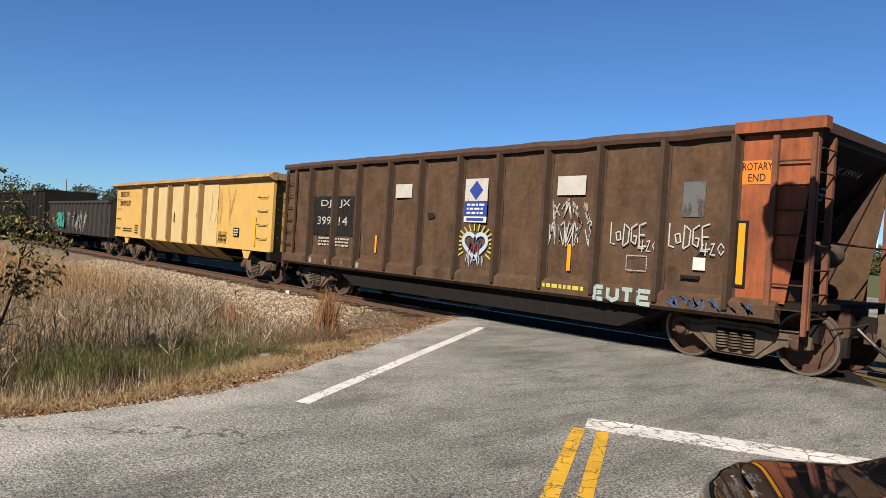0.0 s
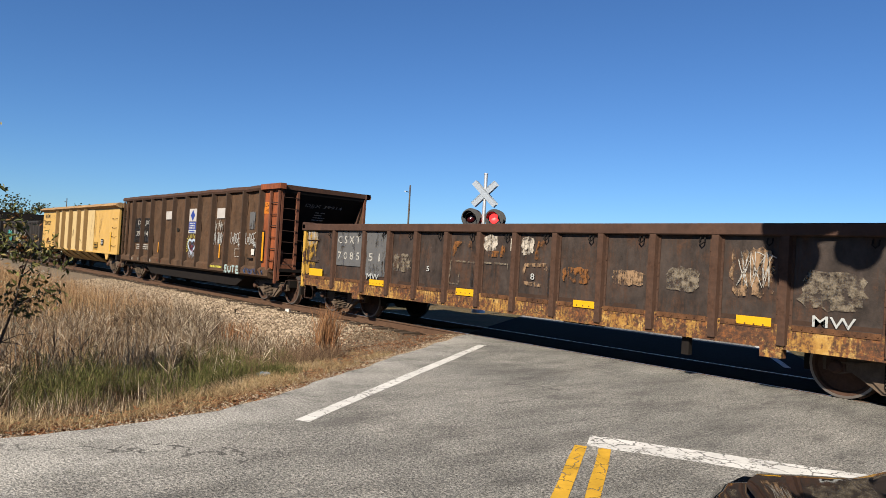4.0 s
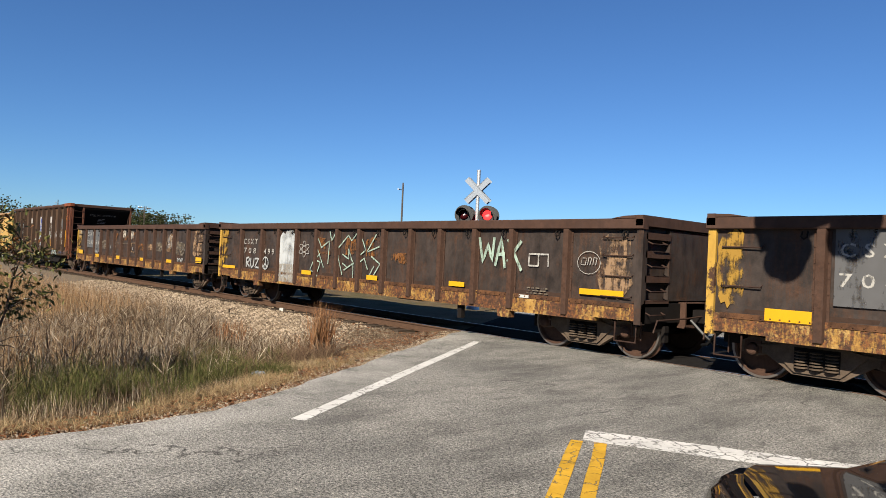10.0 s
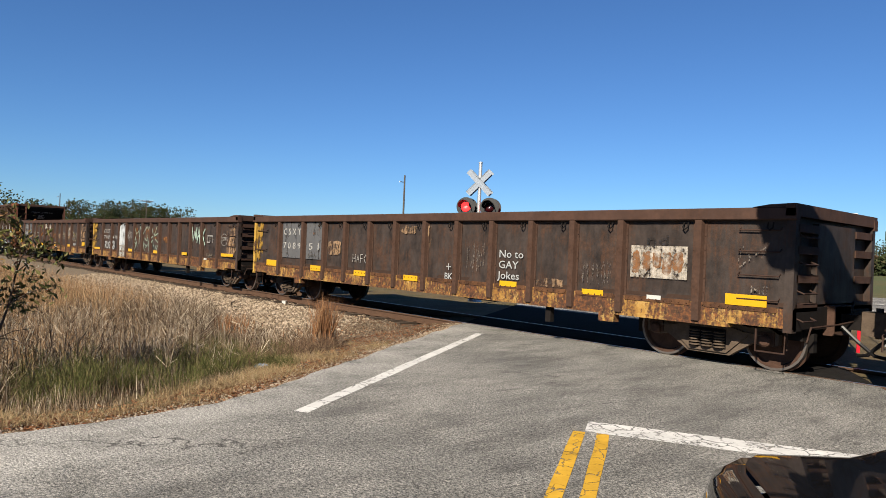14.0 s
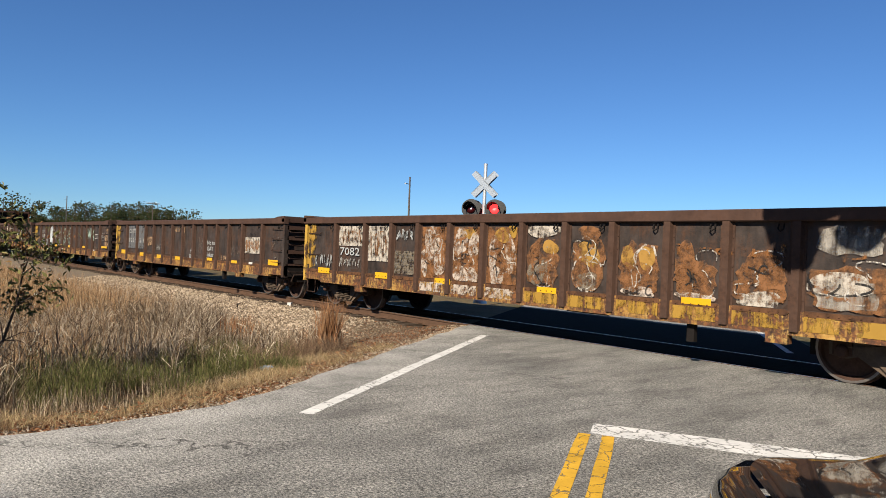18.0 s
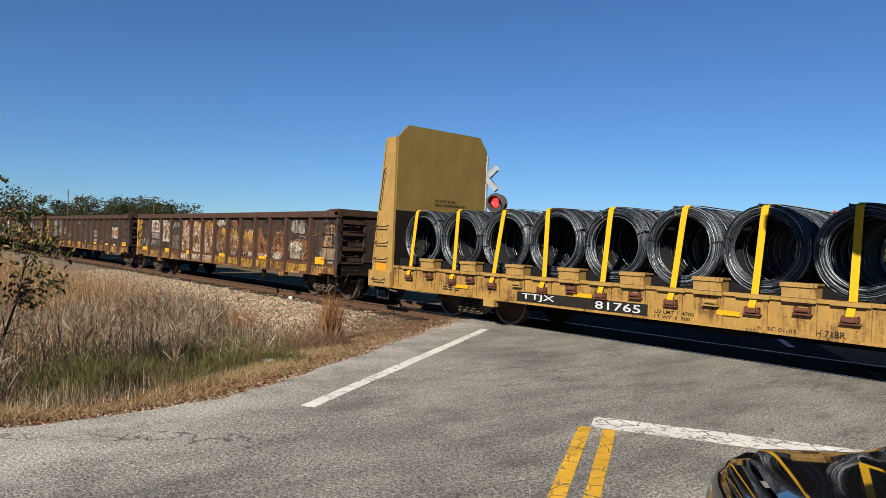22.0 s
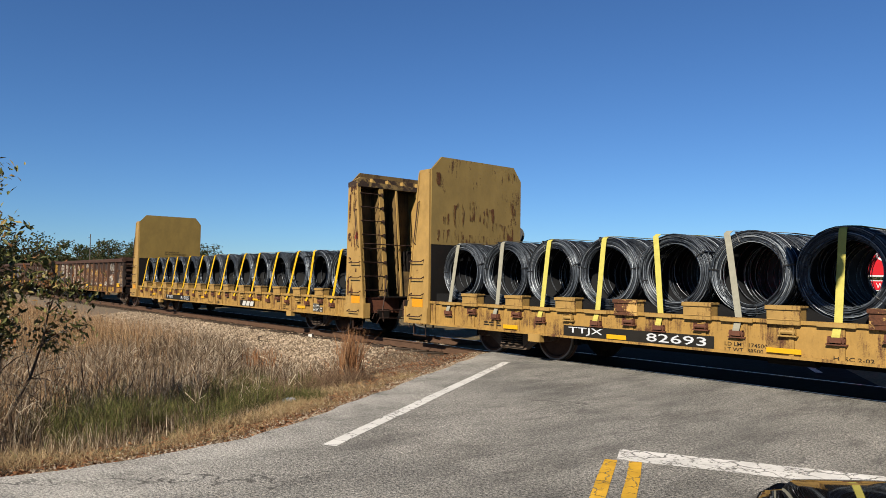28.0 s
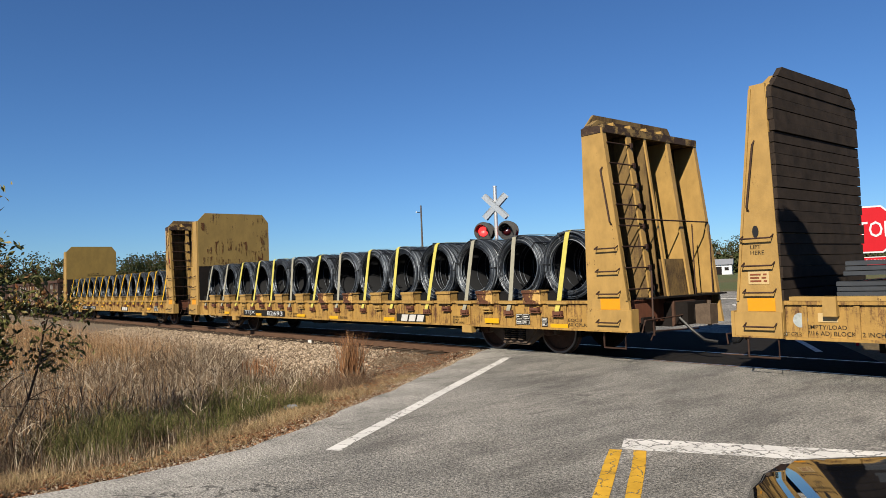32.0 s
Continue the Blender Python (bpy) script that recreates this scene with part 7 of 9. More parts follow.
# --- dark gondola and tall dark cars ahead of the yellow hopper
def tub_car(u, L, z0, z1, ribs, mat, label, lean=0.0, group="dark cars"):
    """A plain open car, seen only from afar."""
    e = thing("open_freight_car", label, "freight car", group, at=pose(u, 0, 0))
    mover(e, u)
    part("floor", boxes((0.1, L - 0.1, -1.45, 1.45, z0 + 0.25, z0 + 0.31)), INSIDE, e)
    part("centre_sill", boxes((-0.1, L + 0.1, -0.3, 0.3, 0.62, z0 + 0.25)), DARKST, e)
    for s in (-1, 1):
        part("side_sheet", dented(0.0, L, z0, z1 - 0.1, s * 1.5, 30, 6, 0.015, 7), mat, e)
        part("top_rail", boxes((-0.02, L + 0.02, min(s * 1.46, s * 1.6), max(s * 1.46, s * 1.6), z1 - 0.12, z1)), mat, e)
        for k in range(ribs):
            part("side_post", rib_mesh(z0, z1 - 0.12, 0.10, 0.13, mat), mat, e, at=pose(L * (k + 0.6) / (ribs + 0.2), s * 1.504, 0, 0, 0, 0 if s < 0 else 180))
    for s, x in ((-1, 0.0), (1, L)):
        part("end_sheet", boxes((min(x, x - s * 0.06), max(x, x - s * 0.06), -1.48, 1.48, z0, z1 - 0.02)), mat, e)
        coupler(e, x, s)
        for k in range(4):
            part("grab_iron", tubes(0.012, [(x - s * 0.2, -1.5, z0 + 0.3 + 0.4 * k), (x - s * 0.2, -1.57, z0 + 0.3 + 0.4 * k), (x - s * 0.65, -1.57, z0 + 0.3 + 0.4 * k), (x - s * 0.65, -1.5, z0 + 0.3 + 0.4 * k)], sides=4), GRAB, e)
    truck(e, 1.35)
    truck(e, L - 1.35)
    return e


e = tub_car(-47.55, 12.1, 0.85, 2.60, 15, DARKGON, "dark grey gondola car with teal graffiti")
blob("graffiti", 2.2, 4.2, 1.1, 2.0, -1.62, worn_decal("teal_spray_paint", (0.06, 0.36, 0.33), 0.53, 4), e, "teal sprayed patch", 201)
scrawl("graffiti", 4.6, 8.6, 1.0, 2.1, -1.62, FADEW, e, "pale worn graffiti", 202, 5, 0.05, 4)
tub_car(-64.0, 14.9, 0.85, 3.38, 13, BLACKST, "tall sooty black hopper car")
tub_car(-80.5, 14.9, 0.85, 3.38, 13, BLACKST, "tall sooty black hopper car")
e = tub_car(-97.0, 14.9, 0.85, 2.60, 15, DARKGON, "dark grey gondola car")
tub_car(-113.0, 14.9, 0.85, 3.38, 13, BLACKST, "tall sooty black hopper car")

# --- yellow hopper gondola
YU, YL = -34.45, 15.1
e = thing("yellow_hopper_car", "bright yellow hopper car with cream ribs and rusty top rim", "freight car", at=pose(YU, 0, 0))
mover(e, YU)
part("centre_sill", boxes((-0.1, YL + 0.1, -0.3, 0.3, 0.62, 1.0)), DARKST, e)
for s in (-1, 1):
    part("side_sheet", dented(0.0, YL, 1.0, 3.2, s * 1.5, 40, 8, 0.012, 9 + s), HOPYEL, e, "bright yellow side")
    bm = B()
    prism(bm, [(s * 1.42, 3.12), (s * 1.52, 3.12), (s * 1.72, 3.22), (s * 1.70, 3.27), (s * 1.54, 3.36), (s * 1.42, 3.36)], "x", -0.10, YL + 0.10)
    part("top_rim", bm, RIMTAN, e, "rust-mottled flared top rim")
    RX = (4.05, 5.38, 6.95, 8.60, 9.95)
    for k, x in enumerate(RX):
        bm = B()
        w = 0.06
        prof = [(1.50, 3.12), (1.70, 3.12), (1.70, 1.12), (1.62, 0.98), (0.75, 0.50), (0.70, 0.56), (1.50, 1.06)]
        prism(bm, [(s * a, z) for a, z in prof], "x", x - w, x + w)
        part("side_rib", bm, RIBSHADE, e, "deep side rib bent in under the belly, flank shade in its tan")
        nx = RX[k + 1] if k < 4 else x + 1.35
        part("cream_panel", boxes((x + w + 0.004, nx - w - 0.004, *sorted((s * 1.512, s * 1.524)), 1.03, 3.11)), CREAM, e, "faded cream side panel")
    bm = B()
    prism(bm, [(s * 1.50, 1.0), (s * 0.72, 0.48), (s * 0.70, 0.52), (s * 1.47, 1.04)], "x", 3.4, 10.9)
    part("belly_sheet", bm, HOPYEL, e, "yellow sloped belly sheet")
    part("side_sill", boxes((0, YL, *sorted((s * 1.44, s * 1.535)), 0.97, 1.03)), HOPYEL, e)
    for x in (1.6, YL - 1.6):
        bm = B()
        prism(bm, [(x - 0.32, 0.97), (x + 0.32, 0.97), (x + 0.14, 0.70), (x - 0.14, 0.70)], "y", min(s * 1.44, s * 1.49), max(s * 1.44, s * 1.49))
        part("bolster_gusset", bm, HOPYEL, e)
for s, x in ((-1, 0.0), (1, YL)):
    bm = boxes((min(x - s * 0.10, x - s * 0.16), max(x - s * 0.10, x - s * 0.16), -1.5, 1.5, 1.0, 3.2))
    part("end_sheet", bm, HOPYEL, e, "yellow end sheet")
    for yy in (-1.46, 1.46):
        part("corner_post", boxes((min(x + s * 0.03, x - s * 0.12), max(x + s * 0.03, x - s * 0.12), yy - 0.045, yy + 0.045, 0.97, 3.14)), HOPYEL, e)
    part("end_rim", boxes((min(x + s * 0.09, x - s * 0.12), max(x + s * 0.09, x - s * 0.12), -1.6, 1.6, 3.14, 3.34)), RIMTAN, e)
    part("end_sill", boxes((min(x + s * 0.03, x - s * 0.2), max(x + s * 0.03, x - s * 0.2), -1.5, 1.5, 0.72, 0.99)), DARKST, e)
    for k in range(5):
        z = 1.30 + 0.42 * k
        part("grab_iron", tubes(0.016, [(x - s * 0.1, -1.34, z + 0.13), (x + s * 0.05, -1.30, z + 0.12), (x + s * 0.07, -1.15, z), (x + s * 0.07, -0.55, z), (x - s * 0.1, -0.5, z + 0.08)], sides=5), GRAB, e)
    part("bolster_web", boxes((x - s * 1.5 - 0.12, x - s * 1.5 + 0.12, -1.42, 1.42, 0.72, 0.97)), DARKST, e)
    coupler(e, x, s)
part("belly_floor", boxes((3.6, 10.7, -0.74, 0.74, 0.44, 0.50)), DARKST, e)
for k in range(4):
    grab(e, YL - 0.85, YL - 0.25, 1.35 + 0.42 * k, -1.5)
    grab(e, 0.2, 0.7, 1.35 + 0.42 * k, -1.5)
lettering("reporting_mark", "BISX", 0.55, 1.75, 2.75, 2.98, Y - 0.008, STENCIL, e)
lettering("car_number", "30927", 0.5, 2.0, 2.35, 2.58, Y - 0.008, STENCIL, e)
small_print(e, 1.1, 2.3, 1.2, 1.4, Y - 0.008, STENCIL, 2, 3)
small_print(e, 2.7, 3.1, 1.15, 1.55, Y - 0.008, STENCIL, 4, 5)
plate("placard", 12.55, 12.95, 1.35, 1.65, Y - 0.008, STENCIL, e, "black stencilled placard")
small_print(e, 12.6, 12.9, 1.38, 1.62, Y - 0.014, WHITEP, 3, 6)
plate("reflector", 14.0, 14.12, 1.1, 2.0, Y - 0.008, REFL, e, "bright yellow upright reflector")
plate("number_frame", 11.35, 12.05, 1.12, 1.5, Y - 0.006, FLAKEY, e, "scraped data panel")
small_print(e, 11.42, 11.98, 1.16, 1.42, Y - 0.012, STENCIL, 2, 7)
scrawl("scratch", 10.6, 12.6, 1.7, 2.9, Y - 0.009, BROWN, e, "thin rusty scratches", 214, 5, 0.010, 3)
scrawl("scratch", 1.6, 3.2, 2.6, 2.95, Y - 0.009, BROWN, e, "thin rusty scratches", 215, 2, 0.010, 3)
for k in range(3):
    blob("rust_scrape", 5.0 + 2.2 * k, 5.15 + 2.2 * k, 1.5 + 0.2 * k, 2.1, Y - 0.012, BROWN, e, "rusty scrape", 210 + k)
truck(e, 1.6)
truck(e, YL - 1.6)

# --- tall brown hopper with an orange end
HU, HL = -18.48, 14.52
e = thing("brown_hopper_car", "tall dusty brown hopper car with an orange end and graffiti", "freight car", at=pose(HU, 0, 0))
mover(e, HU)
HR = (1.47, 2.67, 3.75, 5.04, 6.19, 7.45, 8.60, 9.82, 10.99, 12.21, 13.36)
part("centre_sill", boxes((-0.1, HL + 0.1, -0.32, 0.32, 0.62, 1.0)), DARKST, e)
for s in (-1, 1):
    part("side_sheet", dented(0.1, 13.4, 1.02, 3.42, s * 1.5, 90, 18, 0.045, 13 + s), HOPBR, e, "dusty dented brown side")
    bm = B()
    prism(bm, [(13.4, 1.02), (14.15, 1.02), (14.50, 3.42), (13.4, 3.42)], "y", min(s * 1.48, s * 1.50), max(s * 1.48, s * 1.50))
    part("end_bay", bm, ORANGE if s < 0 else HOPBR, e, "faded orange end bay" if s < 0 else "dusty brown end bay")
    bm = B()
    prev = None
    for k in range(60):
        x = -0.05 + (HL + 0.1) * k / 59
        w = 0.02 * noise.noise(Vector((x * 1.1, s, 4))) + 0.012 * noise.noise(Vector((x * 3, s, 4)))
        cur = [bm.verts.new((x, s * (1.5 + a), 3.42 + b + w)) for a, b in ((-0.06, -0.04), (0.09, -0.04), (0.12, 0.03), (0.09, 0.12), (-0.06, 0.12))]
        if prev:
            for q in range(5):
                bm.faces.new((prev[q], prev[(q + 1) % 5], cur[(q + 1) % 5], cur[q]))
        prev = cur
    part("top_rail", bm, CHORD, e, "bent rusty top rail", smooth=False)
    bm = B()
    prism(bm, [(s * 1.50, 1.06), (s * 1.60, 0.98), (s * 1.60, 0.80), (s * 1.53, 0.74), (s * 1.40, 0.74), (s * 1.40, 1.06)], "x", 0.15, HL - 0.45)
    part("side_sill", bm, HOPBR, e, "dusty brown side sill")
    for x in HR:
        part("side_post", rib_mesh(0.86, 3.40, 0.15, 0.11, HOPRIB), HOPRIB, e, at=pose(x, s * 1.503, 0, 0, 0, 0 if s < 0 else 180))
part("rail_end", boxes((13.36, 14.60, -1.628, -1.43, 3.40, 3.562)), ORANGE, e, "orange painted end of the top rail")
bm = B()
prism(bm, [(HL - 0.10, 3.30), (HL - 0.02, 3.30), (HL - 0.62, 1.04), (HL - 0.72, 1.04)], "y", -1.47, -1.40)
part("corner_brace", bm, RED_LEAD, e, "slanted rusty corner brace")
bm = B()
prism(bm, [(2.4, 0.80), (3.4, 0.36), (11.4, 0.36), (12.4, 0.80)], "y", -1.35, 1.35)
part("belly", bm, DARKST, e, "dark sloped belly")
for k, x in enumerate((4.2, 6.0, 8.4, 10.3)):
    part("hopper_gate", boxes((x, x + 1.2, -0.7, 0.7, 0.24, 0.38)), DARKST, e)
for s, x in ((-1, 0.02), (1, HL - 0.02)):
    bm = B()
    prism(bm, [(x, 3.42), (x - s * 0.05, 3.30), (x - s * 1.9, 1.25), (x - s * 1.95, 1.32), (x - s * 0.12, 3.42)], "y", -1.48, 1.48)
    part("slope_sheet", bm, BLACKST, e, "black sloped end sheet")
    part("end_rail", boxes((min(x, x - s * 0.12), max(x, x - s * 0.12), -1.55, 1.55, 3.40, 3.54)), CHORD, e)
    bm = B()
    prism(bm, [(x - s * 0.05, 3.38), (x - s * 0.17, 3.38), (x - s * 1.12, 1.04), (x - s * 0.98, 1.04)], "y", 1.40, 1.50)
    part("corner_brace", bm, CHORD, e, "slanted corner brace")
    part("end_platform", boxes((min(x, x - s * 1.2), max(x, x - s * 1.2), -1.45, 1.45, 0.96, 1.04)), DARKST, e)
    for yy in (-1.46, 1.46):
        part("corner_leg", boxes((min(x - s * 0.02, x - s * 0.10), max(x - s * 0.02, x - s * 0.10), yy - 0.035, yy + 0.035, 0.7, 3.42)), RED_LEAD if s > 0 else HOPBR, e)
    part("end_post", boxes((min(x - s * 0.02, x - s * 0.10), max(x - s * 0.02, x - s * 0.10), -0.98, -0.90, 0.9, 3.40)), RED_LEAD, e)
    for k in range(8):
        z = 0.85 + 0.33 * k
        part("ladder_rung", tubes(0.013, [(x + s * 0.0, -1.44, z), (x + s * 0.0, -0.94, z)], sides=5), GRAB, e)
    for k in range(7):
        z = 0.95 + 0.34 * k
        part("ladder_rung", tubes(0.013, [(x - s * 0.06, -1.57, z), (x - s * 0.55, -1.57, z)], sides=5), GRAB, e)
    part("ladder_rail", boxes((min(x - s * 0.52, x - s * 0.60), max(x - s * 0.52, x - s * 0.60), -1.59, -1.53, 0.8, 3.35)), RED_LEAD if s > 0 else HOPBR, e)
    part("ladder_rail", boxes((min(x - s * 0.02, x - s * 0.08), max(x - s * 0.02, x - s * 0.08), -1.59, -1.53, 0.62, 3.35)), RED_LEAD if s > 0 else HOPBR, e)
    part("rail", tubes(0.016, [(x, -0.94, 1.9), (x, 1.45, 1.9)], sides=5), GRAB, e)
    coupler(e, x, s)
    truck(e, 1.20 if s < 0 else HL - 1.20)
bm = B()
lathe(bm, [(0, -0.55), (0.17, -0.52), (0.2, -0.4), (0.2, 0.4), (0.17, 0.52), (0, 0.55)], "y", 16)
part("air_tank", bm, GREASY, e, "dusty brake reservoir", at=pose(HL - 0.55, 0.1, 1.75), smooth=True)
part("tank_pipe", tubes(0.018, [(HL - 0.5, -0.1, 1.6), (HL - 0.55, -0.2, 1.3), (HL - 0.45, -0.3, 1.05)]), DARKST, e)
part("tank_pipe", tubes(0.018, [(HL - 0.5, 0.2, 1.6), (HL - 0.55, 0.1, 1.3), (HL - 0.5, -0.1, 1.05)]), DARKST, e)
part("brake_gear", boxes((HL - 0.9, HL - 0.45, -1.3, -0.75, 1.05, 1.35), (HL - 0.8, HL - 0.5, -1.35, -1.1, 1.35, 1.6)), RED_LEAD, e)
plate("number_panel", 1.56, 2.58, 1.60, 2.62, Y - 0.012, BLACKP, e, "black number panel")
plate("number_panel", 2.76, 3.6, 1.60, 2.62, Y - 0.012, BLACKP, e, "black number panel")
lettering("reporting_mark", "DJ", 1.95, 2.45, 2.30, 2.52, Y - 0.018, FADEW, e)
lettering("reporting_mark", "JX", 2.85, 3.35, 2.30, 2.52, Y - 0.018, FADEW, e)
lettering("car_number", "399", 1.80, 2.48, 1.86, 2.08, Y - 0.018, FADEW, e)
lettering("car_number", "14", 2.85, 3.25, 1.86, 2.08, Y - 0.018, FADEW, e)
small_print(e, 1.9, 3.4, 1.3, 1.55, Y - 0.016, FADEW, 3, 8)
plate("placard", 5.22, 5.82, 2.55, 2.86, Y - 0.014, OLDW, e, "faded white placard")
plate("placard", 10.05, 10.68, 2.56, 2.90, Y - 0.014, OLDW, e, "faded white placard")
pl = plate("placard", 7.60, 8.26, 2.46, 2.92, Y - 0.014, OLDW, e, "white placard with a blue diamond emblem")
bm = B()
prism(bm, [(7.93 - 0.2, 2.68), (7.93, 2.48), (7.93 + 0.2, 2.68), (7.93, 2.88)], "y", Y - 0.022, Y - 0.019)
part("emblem", bm, BLUEP, pl, "blue diamond emblem")
pl = plate("placard", 7.60, 8.26, 2.16, 2.45, Y - 0.014, BLUEP, e, "blue placard with white lines")
small_print(pl, 7.68, 8.2, 2.18, 2.43, Y - 0.021, WHITEP, 3, 9)
pl = plate("placard", 7.60, 8.26, 2.03, 2.15, Y - 0.014, WHITEP, e, "white placard with a blue bar")
part("bar", boxes((7.68, 8.18, Y - 0.022, Y - 0.019, 2.06, 2.12)), BLUEP, pl)
heart = [(0.5 + 0.5 * 0.0625 * 16 * math.sin(t) ** 3, 0.52 + 0.031 * (13 * math.cos(t) - 5 * math.cos(2 * t) - 2 * math.cos(3 * t) - math.cos(4 * t))) for t in [k * math.tau / 28 for k in range(29)]]
PALEB = worn_decal("pale_blue_spray_paint", (0.55, 0.65, 0.80), 0.66, 9)
brush("graffiti", [heart], 7.62, 8.32, 1.28, 1.86, Y - 0.018, PALEB, e, "sprayed pale blue heart outline", 0.085)
brush("graffiti", [[(0.5 + 0.42 * math.cos(a), 0.50 + 0.44 * math.sin(a)), (0.5 + 0.62 * math.cos(a), 0.50 + 0.66 * math.sin(a))] for a in [-0.7 + k * 0.262 for k in range(18)]], 7.50, 8.46, 1.26, 1.90, Y - 0.0135, YELP, e, "yellow sprayed rays round the heart", 0.032)
scrawl("graffiti", 7.78, 8.18, 1.38, 1.72, Y - 0.0205, BLUESP, e, "dark blue strokes in the heart", 220, 3, 0.03, 5)
scrawl("graffiti", 7.85, 8.12, 1.32, 1.6, Y - 0.0225, REDSP, e, "red strokes in the heart", 221, 2, 0.022, 4)
scrawl("graffiti", 7.68, 8.26, 1.12, 1.42, Y - 0.0165, PALEB, e, "pale paint drips under the heart", 227, 6, 0.012, 3)
blob("torn_hole", 6.42, 6.66, 2.08, 2.22, Y - 0.014, STENCIL, e, "small torn hole in the side", 228)
scrawl("graffiti", 9.95, 10.85, 2.1, 2.5, Y - 0.02, FADEW, e, "white sprayed tag", 222, 4, 0.022, 5)
scrawl("graffiti", 9.9, 10.85, 1.65, 2.1, Y - 0.02, CHALK, e, "white sprayed tag", 223, 5, 0.020, 5)
for a in (11.25, 12.34):
    brush("graffiti", [[(0.02, 1), (0.02, 0.2), (0.15, 0.15)], [(0.2, 0.3), (0.16, 0.6), (0.27, 0.65), (0.3, 0.35), (0.2, 0.3)], [(0.36, 0.1), (0.38, 0.95), (0.52, 0.75), (0.5, 0.25), (0.36, 0.1)],
                       [(0.72, 0.95), (0.58, 0.8), (0.58, 0.3), (0.7, 0.2), (0.72, 0.5), (0.63, 0.5)], [(0.95, 1), (0.78, 0.9), (0.8, 0.1), (0.98, 0.15)], [(0.79, 0.55), (0.93, 0.55)]],
          a, a + 0.72, 1.66, 2.10, Y - 0.02, CHALK, e, "white sprayed letters", 0.024)
    brush("graffiti", [[(0.1, 0.8), (0, 0.3), (0.3, 0.3)], [(0.22, 0.9), (0.2, 0.0)], [(0.4, 0.8), (0.55, 0.9), (0.4, 0.1), (0.6, 0.1)], [(0.8, 0.9), (0.68, 0.5), (0.82, 0.1), (0.97, 0.5), (0.8, 0.9)]],
          a + 0.55, a + 0.95, 1.62, 1.84, Y - 0.021, CHALK, e, "white sprayed figures", 0.018)
brush("stencil_box", [[(0, 0), (0, 1), (1, 1), (1, 0), (0, 0)]], 11.6, 11.98, 1.32, 1.56, Y - 0.02, FADEW, e, "faint stencilled box", 0.016)
plate("paint_patch", 12.55, 12.92, 2.20, 2.74, Y - 0.012, GREYP, e, "grey repair patch")
plate("sticker", 12.78, 12.98, 1.40, 1.59, Y - 0.014, WHITEP, e, "cream sticker")
plate("bracket", 12.6, 12.9, 1.26, 1.31, Y + 0.0, DARKST, e, thick=0.05)
for a, z0, z1, w in ((7.36, 1.14, 1.53, 0.07), (4.50, 1.24, 1.65, 0.07), (10.36, 1.22, 1.69, 0.08), (13.46, 1.24, 2.12, 0.10)):
    plate("reflector", a, a + w, z0, z1, Y - 0.014, REFO, e, "amber upright reflector")
plate("reflector_backing", 13.42, 13.60, 1.20, 2.16, Y - 0.010, DARKST, e, "dark reflector backing")
small_print(e, 9.80, 10.85, 0.86, 1.00, -1.603, YELP, 1, 31)
brush("graffiti", [[(0, 1), (0, 0), (0.16, 0)], [(0, 0.5), (0.14, 0.55)], [(0, 1), (0.16, 1)], [(0.25, 1), (0.25, 0.2), (0.33, 0), (0.42, 0.2), (0.42, 1)], [(0.5, 1), (0.68, 1)], [(0.59, 1), (0.59, 0)],
                   [(0.78, 1), (0.78, 0), (0.98, 0)], [(0.78, 0.5), (0.95, 0.5)], [(0.78, 1), (0.98, 1)]], 11.05, 12.15, 0.80, 1.0, -1.603, worn_decal("cyan_white_spray_paint", (0.42, 0.54, 0.54), 0.58, 8), e, "fat pale cyan sprayed letters", 0.07)
scrawl("graffiti", 12.35, 13.8, 0.82, 0.98, -1.603, BLUESP, e, "faded blue sprayed tag", 225, 6, 0.035, 5)
for k in range(4):
    plate("rating_label", 1.6 + 0.75 * k, 1.72 + 0.75 * k, 0.84, 0.96, -1.603, THINW, e, "worn white label")
scrawl("graffiti", 4.6, 5.2, 0.86, 1.0, -1.603, REDSP, e, "faded red sprayed tag", 226, 3, 0.03, 4)
pl = plate("rotary_placard", 13.43, 13.90, 2.68, 3.02, -1.503, plain("bright_orange_paint", (0.72, 0.22, 0.02), 0.5, 0, 0.1, 8, 0), e, "bright orange placard")
lettering("legend", "ROTARY", 13.45, 13.88, 2.88, 2.99, -1.5085, STENCIL, pl)
lettering("legend", "END", 13.54, 13.79, 2.72, 2.83, -1.5085, STENCIL, pl)
me = letters("DJJX 39914", 0.0, 1.30, 0.0, 0.16, -0.012)
me.materials.clear()
me.materials.append(FADEW)
part("reporting_mark", me, FADEW, e, at=pose(HL - 0.36, -0.55, 2.95, 0, 0, 90) @ pose(0, 0, 0, 43))
bm = B()
for k, w in enumerate((0.34, 0.28, 0.42, 0.40)):
    box(bm, 0.45, 0.45 + w, -0.014, -0.012, -0.18 - 0.1 * k, -0.14 - 0.1 * k)
tagged(part("small_print", bm, FADEW, e, at=pose(HL - 0.36, -0.55, 2.95, 0, 0, 90) @ pose(0, 0, 0, 43)), kind="stuff")


# --- bulkhead flat cars
FL = 20.05
DECK = 1.06


